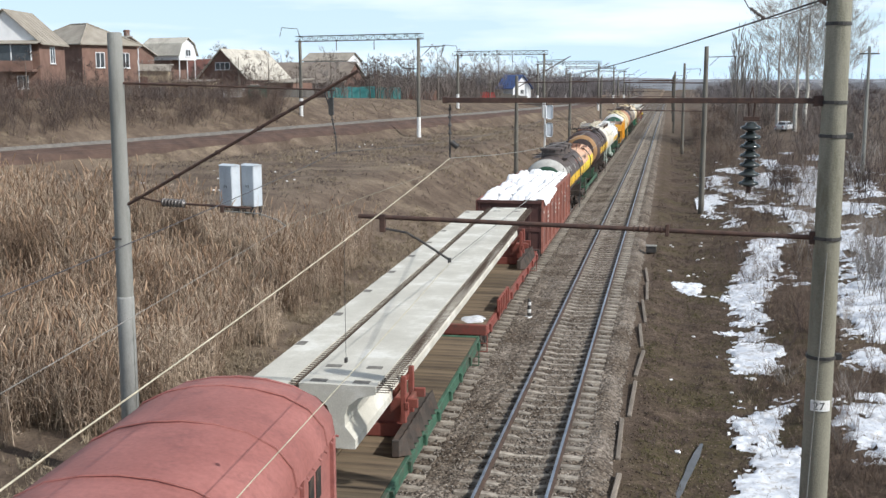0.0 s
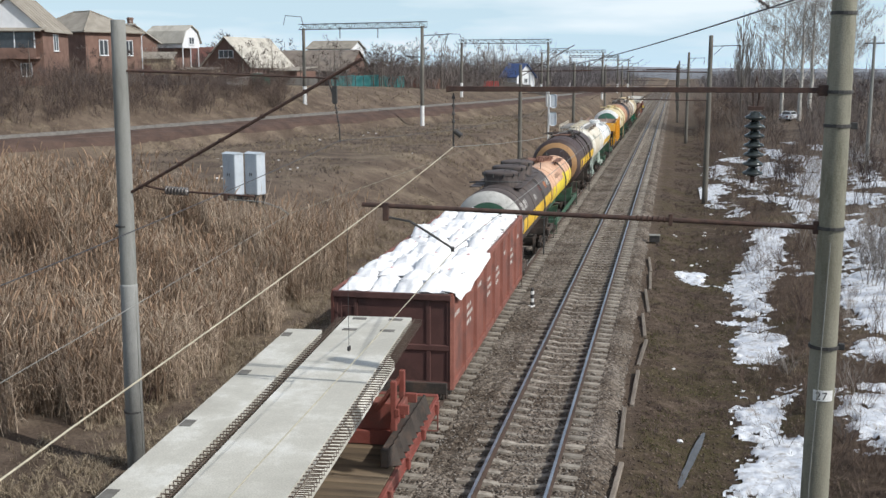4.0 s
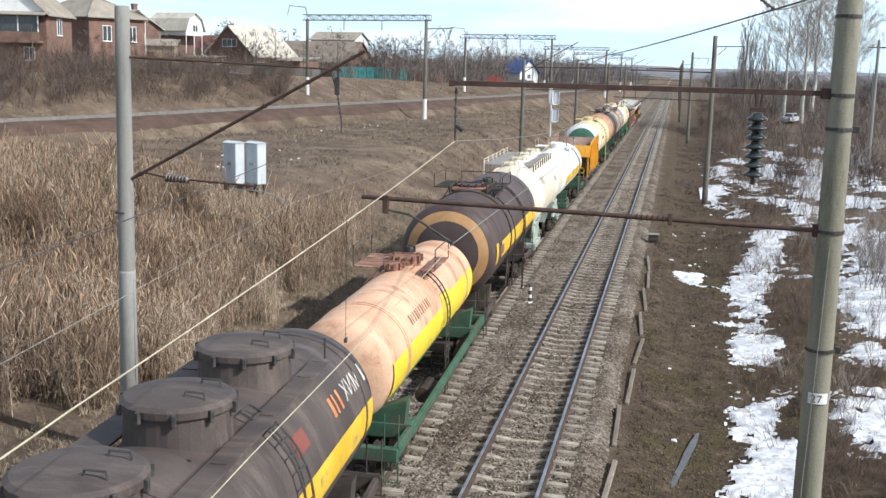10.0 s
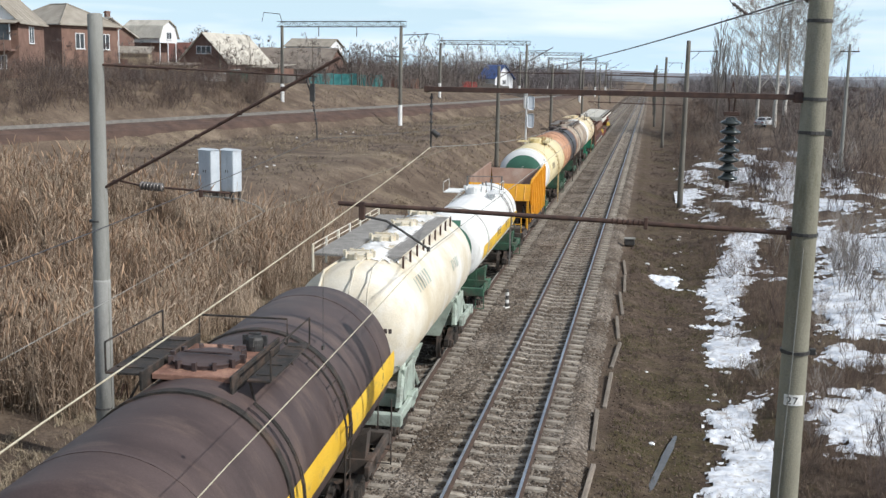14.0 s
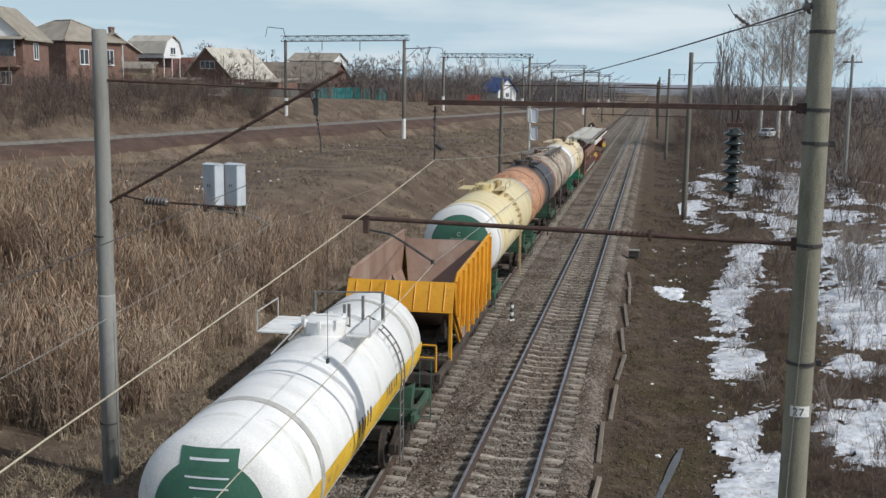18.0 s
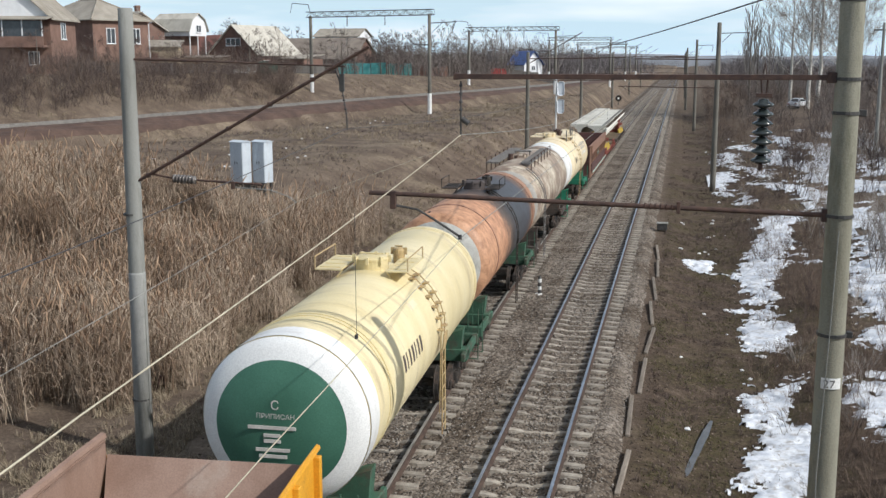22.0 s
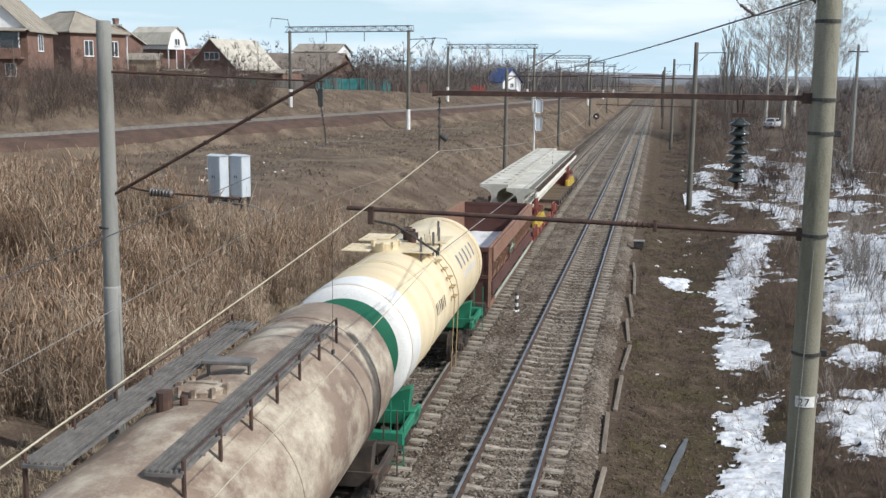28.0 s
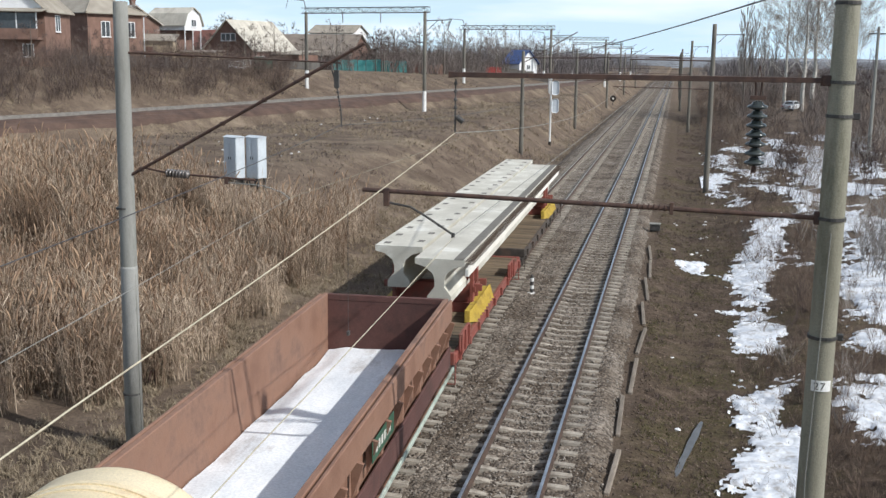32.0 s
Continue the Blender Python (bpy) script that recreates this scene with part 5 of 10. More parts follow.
def bridge_beam(label, s0, s1, x, top, comb, pockets, width=1.42, ends=False):
    """A precast I-beam with flange recesses laid on as dark plates and a comb of bars along its edges."""
    w = wagon("bridge_beam", label, s0, s1, "concrete beam")
    h = (s1 - s0) / 2
    z0 = top - 1.25
    sec = i_beam_section(width)
    bm = bmnew()
    rows = [[bm.verts.new((x + px, y, z0 + pz)) for px, pz in sec] for y in (-h, -h + 0.02, h - 0.02, h)]
    for p, q in zip(rows, rows[1:]):
        for k in range(len(sec)):
            bm.faces.new((p[k], p[(k + 1) % len(sec)], q[(k + 1) % len(sec)], q[k]))
    bm.faces.new(rows[0])
    bm.faces.new(rows[-1][::-1])
    bmesh.ops.recalc_face_normals(bm, faces=bm.faces[:])
    body = part("beam_body", bm, M["beam_concrete"], w)
    a = width / 2

    # flat plate, its dark colour gives the shade of a recess
    def pocket(b):
        box(b, -0.10, 0.10, -0.16, 0.16, -0.02, 0.006, 0.0)
    n = int((2 * h) / (2.6 if len(pockets) < 2 else 1.45))
    for k in range(n):
        y = -h + 0.5 + k * (2 * h - 1.0) / (n - 1)
        for side in pockets:
            share("lifting_recess", cached("lifting_recess", pocket, M["pocket"]), w, pose(x + side * (a - (0.12 if len(pockets) < 2 else 0.26)), y + (0.5 if side > 0 else 0.0), top))
    if ends:
        for y in (-h + 0.25, -h + 1.3, h - 1.3, h - 0.25):
            for side in (-0.42, 0.42):
                share("lifting_recess", cached("lifting_recess", pocket, M["pocket"]), w, pose(x + side, y, top, 0, 0, 90))
    if comb:
        bm = bmnew()
        m = int(2 * h / 0.15)
        for k in range(m):
            y = -h + (k + 0.5) * 2 * h / m
            for s in comb:
                tube(bm, [(x + s * (a - 0.02), y, top - 0.04), (x + s * (a + 0.24), y, top - 0.03), (x + s * (a + 0.24), y, top - 0.13), (x + s * (a - 0.02), y, top - 0.13)], 0.012, 4)
        for s in comb:
            rod(bm, (x + s * (a + 0.08), -h, top - 0.025), (x + s * (a + 0.08), h, top - 0.025), 0.008, seg=4)
        part("rebar_comb", bm, M["rebar"], w, "rusty loops of reinforcing bar")
    return w


def beam_support(label, s, mat_top, mat_low):
    """Turntable cradle: cross beams, upright stays that grip the beams, and a toothed wedge at the side."""
    w = wagon("beam_cradle", label, s - 1.6, s + 1.6, "cradle")
    bm = bmnew()
    box(bm, -1.35, 1.35, -0.32, -0.10, 1.32, 1.62, 0.015)
    box(bm, -1.35, 1.35, 0.10, 0.32, 1.32, 1.62, 0.015)
    box(bm, -1.2, 1.2, -0.22, 0.22, 1.62, 2.2, 0.02)
    part("cross_beam", bm, mat_top, w)
    for s_ in (-1, 1):
        bm = bmnew()
        for dy in (-0.42, 0.42):
            box(bm, s_ * 1.20 - 0.06, s_ * 1.20 + 0.06, dy - 0.07, dy + 0.07, 1.5, 2.75, 0.015)
            rod(bm, (s_ * 1.18, dy, 2.6), (s_ * 0.75, dy * 0.4, 2.0), 0.06, seg=6)
            box(bm, s_ * 1.40 - 0.12, s_ * 1.40 + 0.12, dy - 0.05, dy + 0.05, 2.05, 2.25, 0.01)
        box(bm, s_ * 1.28 - 0.05, s_ * 1.28 + 0.05, -0.5, 0.5, 2.0, 2.18, 0.015)
        part("stay", bm, mat_top, w)
        bm = bmnew()
        x = s_ * 1.34
        box(bm, x - 0.16, x + 0.02, -1.6, 1.9, 1.32, 1.70, 0.02)
        for k in range(9):
            y = -1.4 + k * 0.40
            v = [bm.verts.new(c) for c in ((x + 0.02, y - 0.16, 1.34), (x + 0.24, y - 0.02, 1.34), (x + 0.02, y + 0.18, 1.34), (x + 0.02, y - 0.16, 1.72), (x + 0.10, y - 0.02, 1.80), (x + 0.02, y + 0.18, 1.72))]
            for f in ((0, 1, 4, 3), (1, 2, 5, 4), (3, 4, 5), (2, 1, 0), (0, 3, 5, 2)):
                bm.faces.new([v[i] for i in f])
        bmesh.ops.recalc_face_normals(bm, faces=bm.faces[:])
        part("toothed_wedge", bm, mat_low, w)
    return w


# --- gondolas
def gondola(name, label, s0, s1, top, side_mat, end_mat, floor_z, posts, inner_mat, tilt=0.0):
    w = wagon(name, label, s0, s1)
    h = (s1 - s0) / 2 - 0.02
    xw = 1.56
    for s in (-1, 1):
        bm = bmnew()
        box(bm, s * (xw - 0.06) - 0.025, s * (xw - 0.06) + 0.025, -h, h, 1.05, top, 0.008)
        part("side_wall", bm, side_mat, w)
        bm = bmnew()
        box(bm, s * (xw - 0.03) - 0.06, s * (xw - 0.03) + 0.06, -h, h, top - 0.10, top + 0.03, 0.015)
        part("top_rail", bm, side_mat, w)
        bm = bmnew()
        box(bm, s * (xw - 0.04) - 0.07, s * (xw - 0.04) + 0.07, -h, h, 0.98, 1.16, 0.015)
        part("bottom_rail", bm, side_mat, w)
        for k in range(posts):
            y = -h + 0.07 + k * (2 * h - 0.14) / (posts - 1)
            bm = bmnew()
            q = [bm.verts.new((s * xx, y + yy, z)) for z, d in ((1.0, 0.0), (top - 0.05, 0.0)) for xx, yy in ((xw - 0.04, -0.11), (xw + 0.05, -0.07), (xw + 0.05, 0.07), (xw - 0.04, 0.11))]
            for f in ((0, 1, 5, 4), (1, 2, 6, 5), (2, 3, 7, 6), (4, 5, 6, 7), (3, 2, 1, 0), (0, 4, 7, 3)):
                bm.faces.new([q[i] for i in f])
            bmesh.ops.recalc_face_normals(bm, faces=bm.faces[:])
            part("side_post", bm, side_mat, w)
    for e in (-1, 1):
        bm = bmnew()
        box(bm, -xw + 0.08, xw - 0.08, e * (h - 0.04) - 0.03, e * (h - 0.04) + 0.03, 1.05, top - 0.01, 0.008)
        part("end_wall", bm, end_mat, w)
        bm = bmnew()
        box(bm, -xw + 0.02, xw - 0.02, e * h - 0.08, e * h + 0.03, top - 0.14, top + 0.02, 0.015)
        box(bm, -xw + 0.02, xw - 0.02, e * h - 0.03, e * h + 0.05, 2.0, 2.16, 0.02)
        box(bm, -xw + 0.02, xw - 0.02, e * h - 0.03, e * h + 0.07, 1.0, 1.2, 0.02)
        for x in (-1.48, -0.95, 0.95, 1.48):
            box(bm, x - 0.06, x + 0.06, e * h - 0.02, e * h + 0.06, 1.1, top - 0.1, 0.015)
        part("end_frame", bm, end_mat, w)
        bm = bmnew()
        for k in range(6):
            rod(bm, (-1.30, e * (h + 0.10), 1.3 + k * 0.36), (-0.92, e * (h + 0.10), 1.3 + k * 0.36), 0.014, seg=5)
        for x in (-1.30, -0.92):
            rod(bm, (x, e * (h + 0.10), 1.2), (x, e * (h + 0.10), 3.2 if top > 3.3 else top), 0.014, seg=5)
        part("end_ladder", bm, end_mat, w)
    bm = bmnew()
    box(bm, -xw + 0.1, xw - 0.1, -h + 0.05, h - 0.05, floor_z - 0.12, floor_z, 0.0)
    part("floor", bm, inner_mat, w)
    underframe(w, h + 0.1, M["frame_dark"], sill=False)
    bogie(w, -(h - 2.1))
    bogie(w, h - 2.1)
    return w


def bag_load(s0, s1, top):
    """Big bags crammed to the rim: a lumpy white top, shaded gaps laid on as dark patches."""
    w = wagon("bag_load", "white bulk bags heaped to the rim of a gondola wagon", s0, s1, "bags")
    h = (s1 - s0) / 2 - 0.08
    rnd = random.Random(5)
    nx, ny = 4, 14
    wx, wy = 2.86 / nx, 2 * h / ny
    n = 11

    def heap(x, y):
        """Bags bulge where they are crammed, lower along the walls."""
        return top - 0.02 + 0.10 * math.cos(x / 1.5 * 1.3) + 0.05 * math.sin(y * 1.1) + 0.03 * math.sin(y * 2.7 + x * 2) - 0.18 * max(0.0, (y - h + 1.6) / 1.6)

    for j in range(ny):
        for i in range(nx):
            cx_, cy_ = -1.43 + (i + 0.5) * wx, -h + (j + 0.5) * wy + (0.45 * wy if i % 2 else 0)
            lift = rnd.uniform(-0.05, 0.06)
            hh = 0.20 + rnd.uniform(-0.07, 0.10)
            ph, qh = rnd.uniform(0, 6), rnd.uniform(0, 6)
            verts, faces = [], []

            def bag_z(u, v):
                dome = (1 - abs(u) ** 4) * (1 - abs(v) ** 2.6)
                crumple = noise.fractal(Vector((u * 1.6 + ph, v * 1.9 + qh, ph)), 0.8, 2.0, 4)
                return hh * dome + 0.085 * crumple * (0.25 + dome)

            for b in range(n + 1):
                for a in range(n + 1):
                    u, v = 2 * a / n - 1, 2 * b / n - 1
                    x = cx_ + u * wx / 2 + 0.05 * math.sin(2.5 * (cy_ + v * wy / 2) + i) * (1 if abs(cx_ + u * wx / 2) < 1.40 else 0)
                    y = cy_ + v * wy / 2 + 0.05 * math.sin(4 * x + j) * (1 if abs(cy_ + v * wy / 2) < h - 0.05 else 0)
                    if j == 0 and b == 0:
                        y = -h
                    verts.append((x, min(y, h), heap(x, y) + bag_z(u, v) + lift))
            for b in range(n):
                for a in range(n):
                    k = b * (n + 1) + a
                    faces.append((k, k + 1, k + n + 2, k + n + 1))
            bag = new("bulk_bag", mesh_of("bulk_bag", verts, faces, M["bag"], True))
            bag.parent = w
            if rnd.random() < 0.6:
                u, v = rnd.uniform(-0.6, 0.6), rnd.uniform(-0.6, 0.6)
                px, py = cx_ + u * wx / 2, cy_ + v * wy / 2
                pz = heap(px, py) + bag_z(u, v) + lift + 0.012
                bm = bmnew()
                bm.faces.new([bm.verts.new((px + 0.07 * math.cos(t) * rnd.uniform(0.4, 1.2), py + 0.07 * math.sin(t) * rnd.uniform(0.4, 1.2), pz)) for t in np.linspace(0, math.tau, 9)[:-1]])
                part("print_mark", bm, M["bag_red"], bag)
            # flat dark oval in place of the shade between two bags
            if rnd.random() < 0.35:
                px, py = cx_ + wx / 2, cy_ + rnd.uniform(-0.3, 0.3)
                bm = bmnew()
                pz = heap(px, py) + 0.06
                bm.faces.new([bm.verts.new((px + 0.03 * math.cos(t) + 0.05 * math.sin(t), py + 0.11 * math.sin(t), pz + 0.02 * math.cos(t))) for t in np.linspace(0, math.tau, 9)[:-1]])
                part("gap", bm, M["tank_dark"], bag, "dark patch for the shade between bags")
    bm = bmnew()
    box(bm, -1.46, 1.46, -h, h, top - 0.45, top - 0.05, 0.0)
    part("under_layer", bm, M["bag"], w)
    # cloth hanging over the near corner
    bm = bmnew()
    rows = []
    for k in range(9):
        y = -h + 0.0 + k * 0.75
        d = 0.55 * math.sin(min(1, k / 2.2) * 1.4) * (1 - k / 9)
        rows.append([bm.verts.new(c) for c in ((1.30, y, top + 0.10), (1.50, y, top + 0.075), (1.635, y, top + 0.045), (1.645, y + 0.05, top - 0.05 - 0.9 * d * (0.6 + 0.4 * math.sin(k * 1.7) ** 2)))])
    for p, q in zip(rows, rows[1:]):
        for k in range(3):
            bm.faces.new((p[k], p[k + 1], q[k + 1], q[k]))
    part("loose_cloth", bm, M["bag"], w, "bag cloth hanging over the rim", True)
    return w


# --- tank wagons
def tank(name, label, s0, s1, r, zc, shell, frame, head=0.5, seg=56, over=0.35):
    """Barrel, saddles, underframe and bogies; returns the wagon, its barrel and half length."""
    w = wagon(name, label, s0, s1)
    sh = Shell((s1 - s0) / 2, r, zc, head)
    bm = bmnew()
    sh.barrel(bm, seg)
    b = part("barrel", bm, shell, w, smooth=True)
    half = (s1 - s0) / 2 + over
    underframe(w, half, frame)
    saddles(w, sh, half, frame)
    bogie(w, -(half - 1.9))
    bogie(w, half - 1.9)
    for s in (-1, 1):
        bm = bmnew()
        for x in (1.15, 1.45):
            rod(bm, (x, s * (half - 0.1), 0.4), (x, s * (half - 0.1), 1.9), 0.018, seg=5)
        for z in (0.42, 0.75, 1.1):
            rod(bm, (1.15, s * (half - 0.1), z), (1.45, s * (half - 0.1), z), 0.016, seg=5)
        part("step", bm, frame, w)
    return w, sh, half, b


def belts(w, sh, ys, mat, pair=0.0):
    for y in ys:
        bm = bmnew()
        sh.belt(bm, y)
        if pair:
            sh.belt(bm, y + pair)
        part("belt", bm, mat, w)


def stripe(w, sh, y0, y1, a0, a1, mat):
    bm = bmnew()
    sh.patch(bm, y0, y1, a0, a1)
    return part("painted_band", bm, mat, w)


def head_ring(w, sh, r0, r1, mat, end=-1, name="painted_ring"):
    bm = bmnew()
    sh.ring(bm, r0, r1, end)
    return part(name, bm, mat, w, smooth=True)


def tank_chem():
    w, sh, half, b = tank("tank_wagon", "dark grey-brown tank wagon with yellow band and three domes", 66.0, 78.4, 1.42, 2.78, M["tank_dark"], M["frame_dark"])
    head_ring(w, sh, 0.98, 1.405, M["ring_chalk"])
    head_ring(w, sh, 0.004, 0.98, M["head_green"], name="painted_disc")
    stripe(w, sh, -sh.half + 0.55, sh.half - 0.5, -14, 9, M["yellow"])
    belts(w, sh, (-4.55, -1.85, 5.2), M["tank_dark"])
    top = sh.zc + sh.r
    for y in (-2.65, 0.10, 2.75):
        bm = bmnew()
        turned(bm, [(top - 0.3, 0.74), (top + 0.36, 0.71), (top + 0.36, 0.76), (top + 0.45, 0.76), (top + 0.50, 0.70), (top + 0.55, 0.35), (top + 0.56, 0.03)], "z", 32, (0, y, 0))
        d = part("dome", bm, M["tank_dark"], w)
        me = cached("dome_clamp", lambda b: box(b, -0.03, 0.03, -0.02, 0.05, -0.11, 0.05, 0.008), M["steel_dark"])
        for k in range(10):
            a = k * math.tau / 10
            share("dome_clamp", me, d, Matrix.Translation((0.76 * math.cos(a), y + 0.76 * math.sin(a), top + 0.40)) @ Matrix.Rotation(a - math.pi / 2, 4, "Z"))
        for dy in (-0.28, 0.30):
            bm = bmnew()
            tube(bm, [(0.20, y + dy, top + 0.50), (0.22, y + dy, top + 0.62), (0.46, y + dy, top + 0.61), (0.48, y + dy, top + 0.48)], 0.018, 5)
            part("lid_handle", bm, M["steel_dark"], d)
    platform_top(w, sh, -3.65, 3.95, M["tank_dark"], M["steel_dark"], x0=-1.2, x1=1.05, z=top - 0.10, gap=0.72, posts=False)
    bm = bmnew()
    tube(bm, [(-1.2, -3.65, top + 0.1), (-0.5, -3.8, top + 0.16), (0.5, -3.8, top + 0.16), (1.0, -3.25, top + 0.1)], 0.03, 6)
    rod(bm, (-0.5, -3.77, top + 0.05), (-0.5, -3.77, top + 0.4), 0.03, seg=6)
    rod(bm, (1.0, 3.85, top), (1.0, 3.85, top + 0.35), 0.02, seg=5)
    part("pipework", bm, M["steel_dark"], w)
    barrel_ladder(w, sh, 1.05, M["steel_dark"], foot=0.45)
    lettering(w, sh, -5.25, 8, 0.24, 22, 0.36, M["letter_pale"], seed=3)
    barrel_text(w, sh, 4.2, 24, 0.46, "\u0425\u0418\u041c", M["letter_pale"])
    lettering(w, sh, 3.4, 3, 0.24, 23, 0.34, M["letter_orange"], seed=5)
    lettering(w, sh, 5.45, 1, 0.4, 24, 0.34, M["letter_pale"], seed=6)
    lettering(w, sh, -0.95, 3, 0.2, 20, 0.25, M["letter_pale"], seed=8)
    bm = bmnew()
    sh.patch(bm, 1.4, 2.0, 26, 38)
    part("marking", bm, M["frame_red"], w)


def tank_peach():
    w, sh, half, b = tank("tank_wagon", "faded peach tank wagon with a wide yellow band", 80.6, 92.0, 1.16, 2.50, M["tank_peach"], M["frame_green"], head=0.45, over=0.55)
    stripe(w, sh, -sh.half + 0.35, 0.3, -34, 12, M["yellow_bright"])
    stripe(w, sh, 0.3, 1.5, -34, 26, M["yellow_bright"])
    stripe(w, sh, 1.5, sh.half - 0.45, -34, 20, M["yellow_bright"])
    belts(w, sh, (-3.9, 4.2), M["tank_peach"], 0.16)
    top = sh.zc + sh.r
    hatch(w, -0.08, 1.3, top, 0.42, 0.22, M["rust_lid"], 14)
    hatch(w, -0.2, 0.35, top, 0.24, 0.16, M["rust_lid"], 10)
    hatch(w, -0.02, 1.55, top + 0.2, 0.09, 0.2, M["steel_dark"], 4)
    platform_top(w, sh, 0.1, 2.1, M["rust_lid"], M["steel_dark"], x0=-1.25, x1=0.95, gap=0.55, h=0.55)
    barrel_ladder(w, sh, 0.5, M["steel_dark"], a0=60, foot=0.35)
    lettering(w, sh, -3.0, 11, 0.21, 26, 0.25, M["gondola_brown"], seed=11)
    bm = bmnew()
    rod(bm, (0.95, -1.2, 0.75), (0.95, -0.2, 0.75), 0.2, seg=12)
    part("air_tank", bm, M["black_steel"], w)
    for s in (-1, 1):
        bm = bmnew()
        box(bm, s * 1.40 - 0.06, s * 1.40 + 0.06, -half + 0.2, half - 0.2, 0.94, 1.14, 0.015)
        part("side_sill", bm, M["frame_green"], w)


def tank_brown():
    w, sh, half, b = tank("tank_wagon", "dark brown tank wagon with an orange ring and yellow band", 93.2, 105.3, 1.60, 2.95, M["tank_brown"], M["frame_dark"], head=0.62)
    head_ring(w, sh, 1.05, 1.36, M["orange_ring"])
    stripe(w, sh, -sh.half + 0.55, -sh.half + 1.0, -14, 11, M["yellow"])
    stripe(w, sh, -sh.half + 1.75, sh.half - 0.3, -12, 8, M["yellow"])
    for y in (-2.15, 1.5):
        bm = bmnew()
        sh.belt(bm, y, 0.16, 0.035)
        part("strap", bm, M["black_steel"], w, "thick black strap round the barrel")
    for y in (-4.55, 4.5):
        bm = bmnew()
        sh.belt(bm, y, 0.05, 0.008)
        part("weld_ring", bm, M["tank_brown"], w)
    top = sh.zc + sh.r
    hatch(w, -0.15, -0.65, top, 0.55, 0.12, M["tank_brown"], 12)
    bm = bmnew()
    box(bm, -0.72, 0.55, -1.45, 0.35, top - 0.06, top + 0.03, 0.01)
    part("hatch_plate", bm, M["rust_lid"], w)
    for x in (-0.76, 0.60):
        bm = bmnew()
        box(bm, x - 0.025, x + 0.025, -1.75, 0.6, top - 0.15, top + 0.14, 0.01)
        part("side_angle", bm, M["black_steel"], w)
    platform_top(w, sh, -1.65, 0.55, M["black_steel"], M["black_steel"], x0=-1.35, x1=1.15, gap=0.8, h=0.45)
    for y in (0.60,):
        bm = bmnew()
        tube(bm, [(-0.75, y, top), (-0.75, y, top + 0.45), (0.75, y, top + 0.45), (0.75, y, top)], 0.018, 5)
        part("end_rail", bm, M["black_steel"], w)
    hatch(w, 0.35, 0.15, top, 0.15, 0.25, M["steel_dark"], 4)
    barrel_ladder(w, sh, 0.95, M["black_steel"], foot=0.5)
    barrel_ladder(w, sh, -1.9, M["black_steel"], a0=55, a1=-15, foot=1.2, wide=0.05)
    bm = bmnew()
    sh.patch(bm, -sh.half + 1.35, -sh.half + 2.2, -8, 4, 0.008)
    part("marking", bm, M["gondola_brown"], w)
    bm = bmnew()
    tube(bm, [(1.5, -2.2, 2.2), (1.52, -2.6, 1.3), (1.2, -2.7, 0.95)], 0.03, 6)
    part("drain_pipe", bm, M["black_steel"], w)


